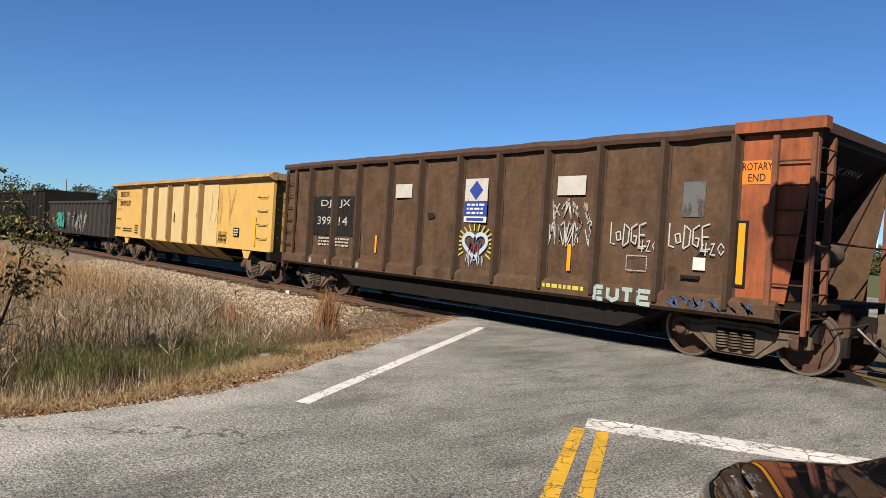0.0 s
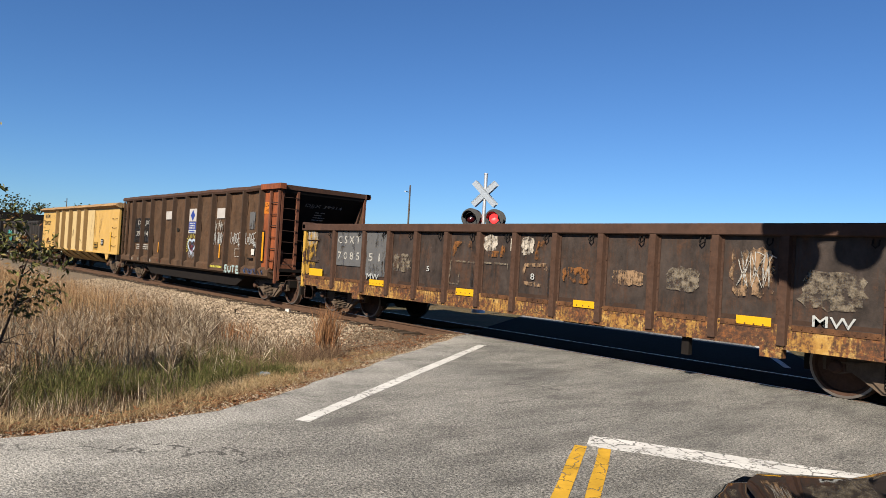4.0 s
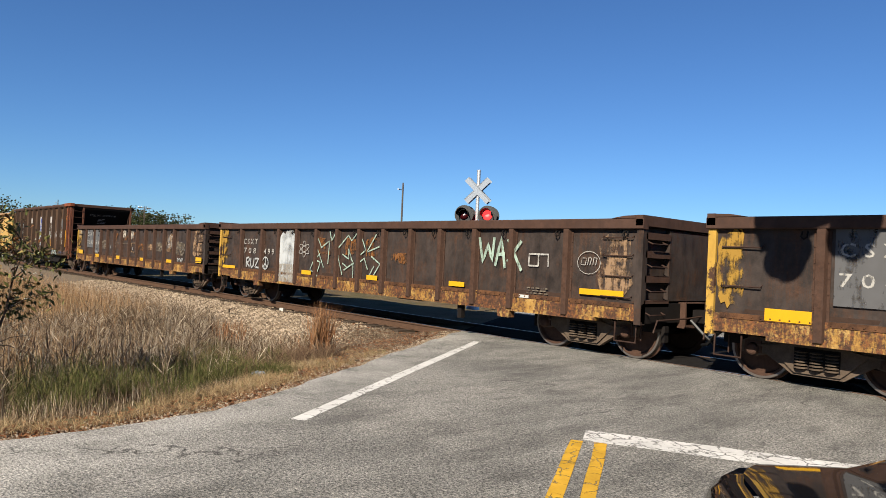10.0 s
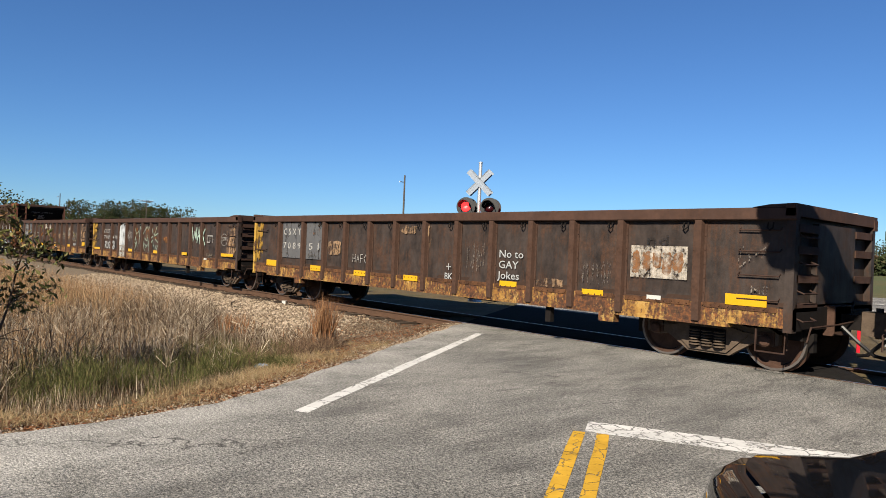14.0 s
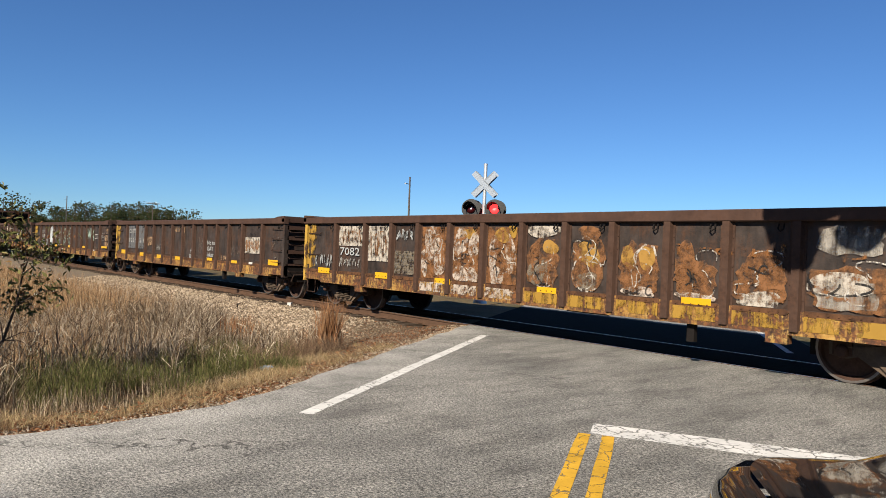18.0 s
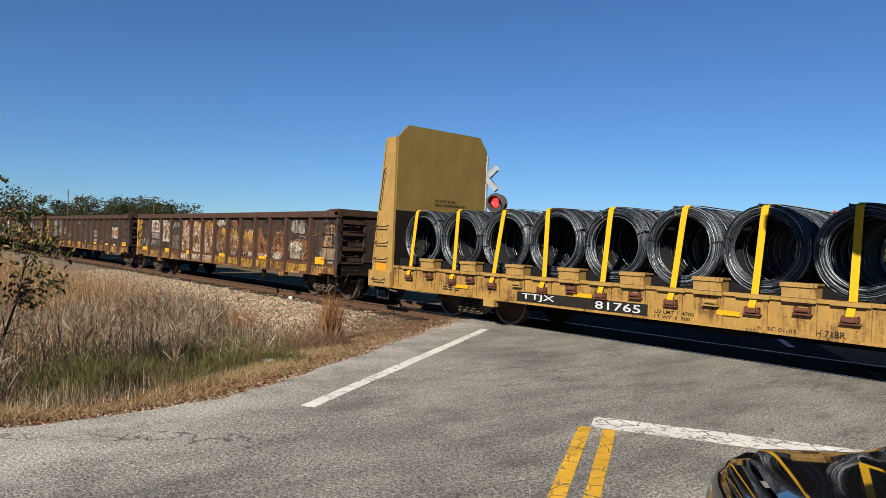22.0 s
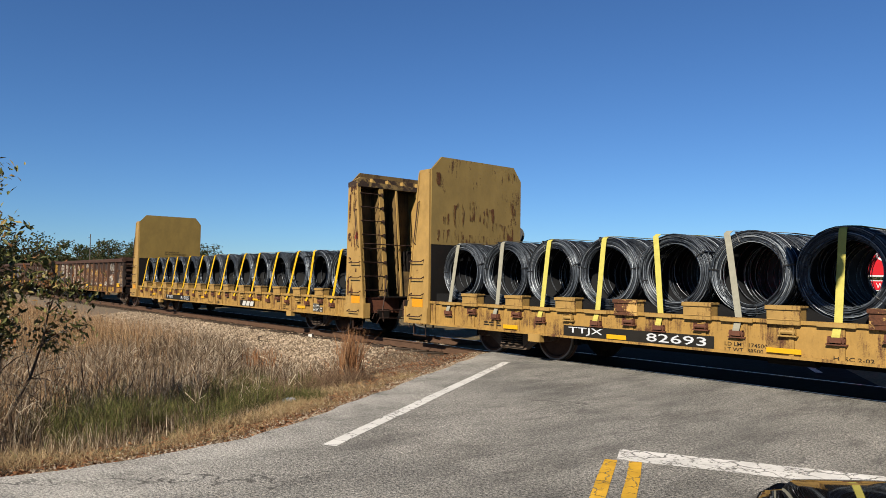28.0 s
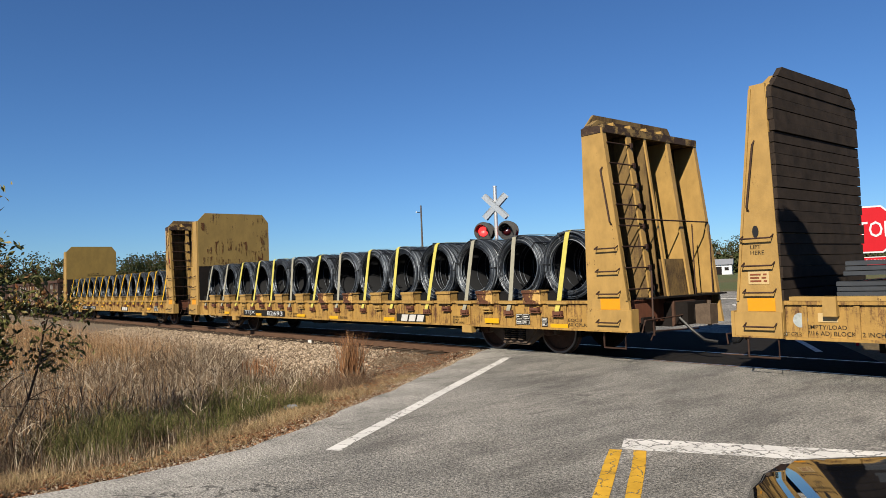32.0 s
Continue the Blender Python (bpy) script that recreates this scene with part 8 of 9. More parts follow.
def bulkhead(e, s, x, lining, face_mat, wheel=False, planks=False, oval=False):
    """A tall end wall. s: +1 rear, -1 front; x: the outer end of the car."""
    foot, head, deep = (-0.10, 0.33, 0.78) if s > 0 else ((-0.03, 0.38, 0.65) if planks else (0.0, 0.43, 0.80))
    hw = 1.50 if planks else 1.58
    xi = x - s * deep                                          # inner face
    leg_z = 4.08 if s > 0 else (4.15 if planks else 4.06)
    far = hw if planks else 1.34                               # the far leg stands a little inboard

    def edge(z):
        return x - s * (foot + (head - foot) * (z - 0.54) / (leg_z - 0.54))
    for y in (-hw, far):
        lo, hi = (y, y + 0.06) if y < 0 else (y - 0.06, y)
        bm = B()
        prism(bm, [(edge(0.54), 0.54), (edge(leg_z), leg_z), (xi + s * (0.05 if planks else 0), leg_z), (xi - s * 0.03, 1.10), (xi - s * 0.04, 0.54)], "y", lo, hi)
        part("leg_plate", bm, YELLOW, e, "tapered yellow side plate")
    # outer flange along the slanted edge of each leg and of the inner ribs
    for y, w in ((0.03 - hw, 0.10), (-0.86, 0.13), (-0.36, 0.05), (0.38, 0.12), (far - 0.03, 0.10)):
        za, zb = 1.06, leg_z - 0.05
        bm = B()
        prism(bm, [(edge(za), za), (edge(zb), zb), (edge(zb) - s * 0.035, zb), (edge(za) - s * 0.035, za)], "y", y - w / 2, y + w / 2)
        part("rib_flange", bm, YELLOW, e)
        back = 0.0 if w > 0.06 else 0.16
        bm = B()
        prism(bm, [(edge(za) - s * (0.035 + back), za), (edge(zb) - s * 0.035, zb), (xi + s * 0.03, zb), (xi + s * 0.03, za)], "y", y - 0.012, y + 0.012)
        # near inner webs take the darkened ochre: ladder-bay shade painted on
        part("rib_web", bm, GRIMESHADE if -1.0 < y < 0 else YELLOW, e)
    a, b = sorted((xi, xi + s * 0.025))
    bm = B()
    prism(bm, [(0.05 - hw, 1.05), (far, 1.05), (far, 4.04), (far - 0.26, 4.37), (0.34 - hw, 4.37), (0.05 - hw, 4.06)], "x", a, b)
    # bay shade is painted into this sheet along with its rust
    part("back_sheet", bm, GRIMESHADE, e, "rust-stained steel sheet with bay shade in its colour")
    bm = B()
    a, b = sorted((xi - s * 0.001, xi - s * 0.03))
    if not planks:
        prism(bm, [(0.05 - hw, 2.35), (far, 2.35), (far, 4.04), (far - 0.26, 4.37), (0.34 - hw, 4.37), (0.05 - hw, 4.06)], "x", a, b)
        part("inner_sheet", bm, face_mat, e, "dirty ochre inner sheet")
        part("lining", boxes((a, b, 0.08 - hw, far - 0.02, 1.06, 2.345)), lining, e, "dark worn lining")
    else:
        n = 21

        def half(z):
            return 1.49 if z < 4.08 else 1.49 - 0.34 * (z - 4.08) / 0.34
        for k in range(n):
            za, zb = 1.06 + 3.36 * k / n, 1.06 + 3.36 * (k + 1) / n - 0.006
            r = random.Random(k)
            o, q = r.uniform(-0.014, 0.014), r.uniform(-0.03, 0.04)
            bm = B()
            prism(bm, [(-half(za), za), (half(za) + q, za + r.uniform(0, 0.01)), (half(zb) + q, zb), (-half(zb), zb - r.uniform(0, 0.012))], "x", a - 0.03 + o, b + 0.02 + o)
            part("plank", bm, WOOD, e)
    top = TOPRUST if s > 0 else YELLOW
    a, b = sorted((edge(leg_z) + s * 0.03, xi))
    y0, y1 = (-hw - 0.01, far + 0.01) if s > 0 else (0.06 - hw, far - 0.06)
    part("top_beam", boxes((a, b, y0, y1, leg_z - 0.13, leg_z)), top, e, "rust-stained top beam" if s > 0 else "")
    bm = B()
    prism(bm, [(y0 + 0.02, leg_z), (y1 - 0.4, leg_z), (y1 - 0.56, leg_z + 0.17), (y0 + 0.30, leg_z + 0.17)], "x", min(xi + s * 0.002, xi + s * 0.14), max(xi + s * 0.002, xi + s * 0.14))
    part("top_ridge", bm, top, e, "rusty ridge with bent-over ends" if s > 0 else "")
    for k in range(4):
        yy = -1.0 + 0.5 * k
        bm = B()
        prism(bm, [(yy, leg_z), (yy + 0.16, leg_z), (yy, leg_z + 0.14)], "x", min(xi + s * 0.14, xi + s * 0.26), max(xi + s * 0.14, xi + s * 0.26))
        part("gusset", bm, YELLOW, e)
    part("base_box", boxes((min(x - s * 0.1, xi), max(x - s * 0.1, xi), -1.36, 1.36, 0.66, 1.05)), RED_LEAD, e, "rusty end sill")
    part("walkway", boxes((min(x + s * 0.12, x - s * 0.3), max(x + s * 0.12, x - s * 0.3), -0.95, 1.45, 1.06, 1.09)), DARKST, e, "dark end walkway")
    part("chain", tubes(0.018, [(x + s * 0.05, -0.9, 1.55), (x + s * 0.08, -0.95, 1.1), (x + s * 0.14, -1.05, 0.75), (x + s * 0.12, -1.0, 0.45)], sides=5), GRAB, e)
    part("draft_box", boxes((min(x - s * 0.1, x + s * 0.34), max(x - s * 0.1, x + s * 0.34), -0.30, 0.30, 0.60, 0.98)), DARKST, e)
    c0, c1 = edge(0.8), edge(0.8) + s * 0.05
    part("corner_step", boxes((min(c0, c1), max(c0, c1), -hw - 0.05, 0.16 - hw, 0.54, 0.92)), YELLOW, e)
    a, b = sorted((edge(0.6) + s * 0.03, xi - s * 0.03))
    part("base_plate", boxes((a, b, -hw - 0.04, -hw - 0.002, 0.54, 0.90)), YELLOW, e, "yellow corner plate")
    part("plate_lip", boxes((a, b, -hw - 0.048, -hw - 0.041, 0.54, 0.565)), SILLYEL, e)
    bm = B()
    prism(bm, [(edge(1.1) - s * 0.05, 1.09), (edge(1.75) - s * 0.05, 1.75), (edge(1.75) - s * 0.08, 1.75), (edge(1.1) - s * 0.08, 1.09)], "y", -0.40, 0.40)
    part("lower_panel", bm, GRIMESHADE, e, "grimy lower panel")
    for k in range(8):
        z = 1.25 + 0.36 * k
        xo = edge(z) + s * 0.02
        part("ladder_rung", tubes(0.013, [(xo, 0.04 - hw, z), (xo, -0.86, z)], sides=5), GRAB, e)
        part("rung_shoe", boxes((xo - 0.025, xo + 0.025, -0.88, -0.83, z - 0.04, z + 0.04)), GRAB, e)
    xo = edge(2.45)
    part("end_rail", tubes(0.014, [(xo, 0.08 - hw, 2.45), (xo + s * 0.08, -0.8, 2.44), (xo + s * 0.08, 0.9, 2.44), (xo, far - 0.02, 2.45)], sides=5), GRAB, e)
    part("brace_rod", tubes(0.012, [(edge(1.1), 0.5, 1.1), (edge(2.4), 0.75, 2.4)], sides=5), GRAB, e)
    part("brace_rod", tubes(0.012, [(edge(1.1), 1.1, 1.1), (edge(2.4), 1.36, 2.4)], sides=5), GRAB, e)
    ga, gb = edge(1.4) - s * 0.10, edge(1.4) - s * 0.54
    for k, z in enumerate((0.70, 1.18, 1.56, 1.95)):
        yo = -hw - 0.04 if k == 0 else -hw
        part("grab_iron", tubes(0.013, [(ga, yo + 0.01, z + 0.05), (ga, yo - 0.09, z), (gb, yo - 0.09, z), (gb, yo + 0.01, z + 0.05)], sides=5), GRAB, e)
    plate("reflector", min(ga, gb) + 0.02, max(ga, gb) - 0.02, 0.915, 1.10, -hw - 0.002, REFO, e, "amber reflector")
    part("stirrup", tubes(0.018, [(ga, -1.50, 0.56), (ga, -1.50, 0.26), (gb, -1.50, 0.26), (gb, -1.50, 0.56)], sides=5), GRAB, e)
    xh, xl = edge(3.35) - s * 0.12, edge(2.35) - s * 0.10
    part("hand_rod", tubes(0.014, [(xh, -hw, 3.35), (xh, -hw - 0.06, 3.3), (xl, -hw - 0.06, 2.4), (xl, -hw, 2.35)], sides=5), GRAB, e)
    part("end_cross_rail", tubes(0.013, [(x + s * 0.25, -1.3, 0.40), (x + s * 0.30, -1.25, 0.55), (x + s * 0.30, 0.1, 0.50)], sides=5), GRAB, e)
    coupler(e, x, s)
    if wheel:
        bm = B()
        for k in range(24):
            a0, a1 = k * math.tau / 24, (k + 1) * math.tau / 24
            tube(bm, [(0, 0.27 * math.cos(a0), 0.27 * math.sin(a0)), (0, 0.27 * math.cos(a1), 0.27 * math.sin(a1))], 0.014, 5)
        for k in range(5):
            a0 = k * math.tau / 5
            tube(bm, [(0, 0, 0), (0, 0.27 * math.cos(a0), 0.27 * math.sin(a0))], 0.011, 4)
        part("brake_wheel", bm, GRAB, e, "rusty spoked hand-brake wheel", at=pose(edge(2.15) + s * 0.08, 0.25, 2.15))
        part("brake_box", boxes((x - s * 0.3 - 0.12, x - s * 0.3 + 0.14, -0.05, 0.5, 1.75, 2.3)), DARKST, e)
    if oval:
        bm = B()
        prism(bm, [(x - s * 0.36 + 0.045 * math.cos(t), 2.05 + 0.085 * math.sin(t)) for t in [k * math.tau / 16 for k in range(16)]], "y", -hw - 0.012, -hw - 0.001)
        part("lift_slot", bm, SIGBLACK, e, "dark oval lifting slot")


def block_mesh(mat):
    """A hollow stop block: thin walls, an overhanging lid with a turned-down lip and a weld bead at its foot."""
    bm = boxes((-0.225, 0.225, -1.575, -1.37, 1.0, 1.235), (-0.245, 0.245, -1.595, -1.35, 1.235, 1.262), (-0.245, 0.245, -1.598, -1.590, 1.205, 1.235))
    tube(bm, [(-0.225, -1.577, 1.066), (0.225, -1.577, 1.066)], 0.009, 5)
    tube(bm, [(-0.222, -1.572, 1.07), (-0.222, -1.572, 1.235)], 0.008, 5)
    tube(bm, [(0.222, -1.572, 1.07), (0.222, -1.572, 1.235)], 0.008, 5)
    return to_mesh("stop_block", bm, mat)


BLOCK_ME, BLOCKR_ME = block_mesh(BLOCKYEL), block_mesh(BLOCKRUST)


def winch_mesh(mat):
    bm = B()
    tube(bm, [(-0.11, -1.555, 0.90), (0.11, -1.555, 0.90)], 0.032, 8)
    box(bm, -0.10, -0.085, -1.59, -1.50, 0.86, 0.95)
    box(bm, 0.085, 0.10, -1.59, -1.50, 0.86, 0.95)
    box(bm, -0.13, 0.13, -1.575, -1.50, 0.835, 0.855)
    return to_mesh("winch", bm, mat)


WINCH_ME, WINCHY_ME = winch_mesh(RED_LEAD), winch_mesh(YELLOW)
ANCHOR_ME = to_mesh("strap_anchor", boxes((-0.10, 0.10, -1.575, -1.50, 0.84, 0.87), (-0.07, 0.07, -1.59, -1.50, 0.80, 0.86)), RED_LEAD)
SILLRIB_ME = to_mesh("sill_rib", boxes((-0.035, 0.035, -1.522, -1.50, 0.57, 1.0)), SILLYEL)
LIP_ME = to_mesh("pocket_lip", boxes((-0.24, 0.24, -1.565, -1.50, 1.00, 1.05)), YELLOW)


def flat_car(u, label, lining, face_mat, seed, planks=False, wheel=False, coils=True, first=1.5, feet=(), rusty=()):
    e = thing("bulkhead_flat_car", label, "freight car", "bulkhead flat cars", at=pose(u, 0, 0))
    mover(e, u)
    part("deck", boxes((0.75, FL - 0.75, -1.46, 1.46, DECK - 0.10, DECK)), RUBBER if coils else TIEM, e, "black rubber-covered deck" if coils else "worn timber deck")
    part("centre_sill", boxes((-0.05, FL + 0.05, -0.35, 0.35, 0.55, DECK - 0.1)), DARKST, e)
    bm = B()
    prism(bm, [(4.0, 0.56), (5.2, 0.34), (FL - 5.2, 0.34), (FL - 4.0, 0.56)], "y", -0.32, 0.32)
    part("fish_belly_sill", bm, DARKST, e)
    for s in (-1, 1):
        lo, hi = sorted((s * 1.42, s * 1.50))
        part("side_sill", boxes((0.72, FL - 0.72, lo, hi, 0.53, DECK)), SILLYEL, e, "rust-streaked yellow side sill")
        for za, zb in ((DECK - 0.05, DECK + 0.004), (0.53, 0.57)):
            part("sill_flange", boxes((0.72, FL - 0.72, *sorted((s * 1.50, s * 1.54)), za, zb)), SILLYEL, e)
    for k in range(29):
        x = 0.98 + 0.655 * k
        part("sill_rib", SILLRIB_ME, SILLYEL, e, at=pose(x, 0, 0))
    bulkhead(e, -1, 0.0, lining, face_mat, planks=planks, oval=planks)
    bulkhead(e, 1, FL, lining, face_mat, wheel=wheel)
    rnd = random.Random(seed)
    if coils:
        for k in range(15):
            x = first - 0.65 + 1.307 * k
            if 1.0 < x < FL - 1.0:
                part("stop_block", BLOCKR_ME if k - 1 in rusty else BLOCK_ME, YELLOW, e, at=pose(x, 0, 0))
                part("winch", WINCH_ME, DARKST, e, at=pose(x + 0.05, 0, 0)).data = WINCH_ME if k % 3 else WINCHY_ME
            if k < 14:
                part("strap_anchor", ANCHOR_ME, DARKST, e, at=pose(x + 0.65 + feet[k], 0, 0))
                part("pocket_lip", LIP_ME, YELLOW, e, at=pose(x + 0.65 + feet[k], 0, 0))
                part("anchor_winch", WINCH_ME, DARKST, e, at=pose(x + 0.65 + feet[k], 0.012, -0.07))
                cr = B()
                prism(cr, [(x - 0.55, DECK), (x + 0.55, DECK), (x + 0.16, DECK + 0.17), (x - 0.16, DECK + 0.17)], "y", -1.34, 1.34)
                part("cradle", cr, RUBBER, e, "black rubber coil cradle")
    else:
        part("deck_edge", boxes((0.8, FL - 0.8, -1.55, -1.35, DECK + 0.004, DECK + 0.06)), YELLOW, e)
        for k in range(8):
            part("stake_pocket", boxes((1.25 + 2.4 * k, 1.42 + 2.4 * k, -1.60, -1.50, 0.86, 1.12)), YELLOW, e)
    part("brake_pipe", tubes(0.022, [(0.6, -0.7, 0.62), (6, -0.75, 0.5), (14, -0.75, 0.5), (FL - 0.6, -0.7, 0.62)], sides=5), DARKST, e)
    part("brake_cylinder", tubes(0.14, [(8.2, -0.8, 0.5), (8.9, -0.8, 0.5)], sides=12), DARKST, e)
    part("jacking_pad", boxes((3.9, 4.2, -1.56, -1.44, 0.40, 0.55)), YELLOW, e)
    part("jacking_pad", boxes((FL - 4.2, FL - 3.9, -1.56, -1.44, 0.40, 0.55)), YELLOW, e)
    truck(e, 3.05)
    truck(e, FL - 3.05)
    return e


YS = -1.505
B1, B2, B3 = 66.07, 88.0, 109.9
# where each strap crosses the coil's top and where it is made fast, from the coil's middle
HEADS1 = (-0.20, -0.09, -0.02, -0.18, -0.06, 0.04, 0.0, -0.06, 0.10, -0.06, -0.01, 0.04, -0.28, -0.06)
FEET1 = (-0.03, 0.14, 0.02, 0.02, 0.02, 0.04, 0.02, -0.01, 0.02, 0.0, -0.01, -0.02, -0.09, 0.0)
HEADS2 = (-0.13, -0.03, -0.05, -0.05, -0.30, -0.35, 0.0, -0.20, -0.08, -0.14, 0.05, -0.01, -0.08, 0.0)
FEET2 = (-0.07, 0.11, 0.02, 0.02, -0.03, -0.03, 0.03, 0.04, 0.02, -0.04, 0.02, 0.0, 0.01, -0.04)


def sill_marks(e, mark, number, a, b, logo):
    plate("number_panel", a[0] - 0.12, b[1] + 0.12, 0.572, 0.76, YS - 0.019, STENCIL, e, "black number panel")
    lettering("reporting_mark", mark, a[0], a[1], 0.60, 0.735, YS - 0.028, SIGWHITE, e)
    lettering("car_number", number, b[0], b[1], 0.60, 0.735, YS - 0.028, SIGWHITE, e)
    logo -= 0.2
    p = plate("logo_panel", logo - 0.1, logo + 1.0, 0.572, 0.76, YS - 0.019, STENCIL, e, "black panel with a slanted white emblem")
    bm = B()
    for k in range(3):
        x = logo + 0.08 + 0.3 * k
        prism(bm, [(x, 0.59), (x + 0.24, 0.59), (x + 0.30, 0.74), (x + 0.06, 0.74)], "y", YS - 0.028, YS - 0.025)
    part("emblem", bm, WHITEP, p, "slanted white bars")
    small_print(e, 11.1, 11.5, 0.84, 1.0, YS, STENCIL, 3, 5)
    small_print(e, 2.6, 3.1, 0.62, 0.72, YS, STENCIL, 2, 5)
    lettering("stencil", "WHEELS 30-IN\n2-INCH\nCOMP SHOES", 15.50, 15.88, 0.575, 0.735, YS - 0.002, STENCIL, e)


def data_panel(e, u0, u1, z0, z1, cols, seed):
    """A black stencilled panel ruled into white-edged boxes with bars for its lines."""
    p = plate("data_panel", u0, u1, z0, z1, YS - 0.003, STENCIL, e, "black ruled data panel")
    bm = B()
    w, h = (u1 - u0) / cols, (z1 - z0) / 2
    for c in range(cols):
        for r in range(2):
            a, b, c0, c1 = u0 + c * w + 0.012, u0 + (c + 1) * w - 0.012, z0 + r * h + 0.012, z0 + (r + 1) * h - 0.012
            y = YS - 0.010
            for q in ((a, b, c0, c0 + 0.008), (a, b, c1 - 0.008, c1), (a, a + 0.008, c0, c1), (b - 0.008, b, c0, c1)):
                box(bm, q[0], q[1], y, y + 0.002, q[2], q[3])
            box(bm, a + 0.02, a + 0.02 + (b - a - 0.04) * (0.5 + 0.4 * ((seed + c + r) % 2)), y, y + 0.002, (c0 + c1) / 2 - 0.012, (c0 + c1) / 2 + 0.012)
    part("rules", bm, WHITEP, p, "white rules and bars")


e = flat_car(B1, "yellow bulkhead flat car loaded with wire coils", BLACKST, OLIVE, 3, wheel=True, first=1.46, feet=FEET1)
sill_marks(e, "TTJX", "81765", (4.90, 5.70), (6.60, 7.50), 12.7)
lettering("stencil", "LD LMT 174700\nLT WT  88300", 7.74, 8.42, 0.565, 0.70, YS - 0.002, STENCIL, e)
lettering("stencil", "HBSC 01-03", 9.40, 9.92, 0.565, 0.625, YS - 0.002, STENCIL, e)
lettering("stencil", "TH 71BR", 10.10, 10.54, 0.572, 0.655, YS - 0.002, STENCIL, e)
lettering("stencil", "DO NOT ALTER\nDECK CONFIGURATION", 0, 1.0, 0, 0.17, -0.003, STENCIL, e).matrix_basis = pose(0.835, -0.35, 2.52, 0, 0, 90)
reflectors(e, ((6.12, 6.52, 0.765, 0.835), (8.79, 9.14, 0.72, 0.79), (13.38, 13.92, 0.78, 0.84), (16.47, 16.93, 0.655, 0.73), (3.0, 3.4, 0.70, 0.77)), YS - 0.02)
data_panel(e, 17.36, 17.76, 0.60, 0.82, 2, 1)
data_panel(e, 17.79, 17.92, 0.59, 0.73, 1, 2)
RUSTSPOT = worn_decal("dark_rust_spots", (0.085, 0.035, 0.022), 0.505, 7.0, 0.85, 0.3)
RUSTRUN = worn_decal("brown_rust_runs", (0.16, 0.065, 0.03), 0.45, 5.0, 0.85, 0.8)
for k, (a, b, z0, z1) in enumerate(((0.36, 0.66, 3.72, 4.05), (0.40, 0.52, 3.25, 3.75), (0.62, 0.72, 3.0, 3.8), (0.60, 0.74, 2.5, 2.75), (0.58, 0.70, 2.0, 2.1), (0.26, 0.40, 2.55, 2.76), (0.66, 0.76, 1.4, 1.6), (0.3, 0.36, 1.7, 1.85))):
    blob("rust_spot", FL - b, FL - a, z0, z1, -1.584 - 0.0006 * k, RUSTSPOT if k != 5 else REDSP, e, "dark rust spot", 500 + k)
for k, (a, b, z0, z1) in enumerate(((0.34, 0.70, 3.5, 4.05), (0.25, 0.6, 2.2, 3.0), (0.45, 0.76, 1.05, 1.7))):
    blob("rust_run", FL - b, FL - a, z0, z1, -1.5825 - 0.0004 * k, RUSTRUN, e, "brown rust run", 520 + k)
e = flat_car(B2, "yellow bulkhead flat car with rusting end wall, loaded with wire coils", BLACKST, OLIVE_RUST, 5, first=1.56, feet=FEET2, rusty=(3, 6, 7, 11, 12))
sill_marks(e, "TTJX", "82693", (4.88, 5.64), (6.52, 7.58), 13.75)
lettering("stencil", "LD LMT 174500\nLT WT  88500", 7.86, 8.50, 0.562, 0.70, YS - 0.002, STENCIL, e)
lettering("stencil", "HBSC 2-02", 9.38, 9.87, 0.565, 0.62, YS - 0.002, STENCIL, e)
lettering("stencil", "TH71DR", 10.84, 11.20, 0.57, 0.64, YS - 0.002, STENCIL, e)
lettering("stencil", "EOC-1\n60 CPLR", 18.72, 19.15, 0.60, 0.74, YS - 0.002, STENCIL, e)
reflectors(e, ((5.73, 6.13, 0.585, 0.66), (8.50, 8.98, 0.60, 0.67), (10.35, 10.80, 0.575, 0.655), (12.93, 13.38, 0.58, 0.665), (16.54, 16.95, 0.61, 0.71), (18.32, 18.74, 0.57, 0.64), (3.2, 3.6, 0.60, 0.68)), YS - 0.03)
for k, (a, b, z0, z1) in enumerate(((-1.4, -0.5, 2.38, 2.72), (-0.6, 0.4, 2.36, 2.62), (0.3, 1.25, 2.40, 2.95), (-0.9, -0.55, 2.7, 3.35), (-0.45, 0.0, 2.9, 3.45), (0.05, 0.45, 2.8, 3.3), (-1.2, -1.0, 2.8, 3.1), (0.9, 1.2, 3.0, 3.6), (-1.45, -1.2, 3.7, 4.0), (0.8, 1.2, 3.95, 4.25))):
    blob("rust_run", a, b, z0, z1, -0.003 - 0.0006 * k, RUSTRUN, e, "rust running down the end wall", 540 + k).matrix_basis = pose(0.835, 0, 0, 0, 0, 90)
data_panel(e, 17.41, 17.78, 0.60, 0.81, 2, 3)
data_panel(e, 18.08, 18.23, 0.58, 0.75, 1, 4)
e = flat_car(B3, "yellow bulkhead flat car with plank-lined end wall, loaded with steel bars", BLACKST, OLIVE, 7, planks=True, coils=False)
lettering("stencil", "LIFT\nHERE", 0.27, 0.47, 1.72, 1.86, -1.503, STENCIL, e)
lettering("stencil", "EMPTY/LOAD\n7/16 ADJ BLOCK   2 INCH", 1.0, 1.95, 0.58, 0.74, YS - 0.002, STENCIL, e)
lettering("stencil", "60\" CPLR", 0.70, 0.95, 0.58, 0.64, -1.549, STENCIL, e)
plate("warning_label", 0.22, 0.52, 1.30, 1.48, -1.503, CREAM, e, "white warning label")
small_print(e, 0.25, 0.49, 1.32, 1.46, -1.509, ORANGE, 3, 15)
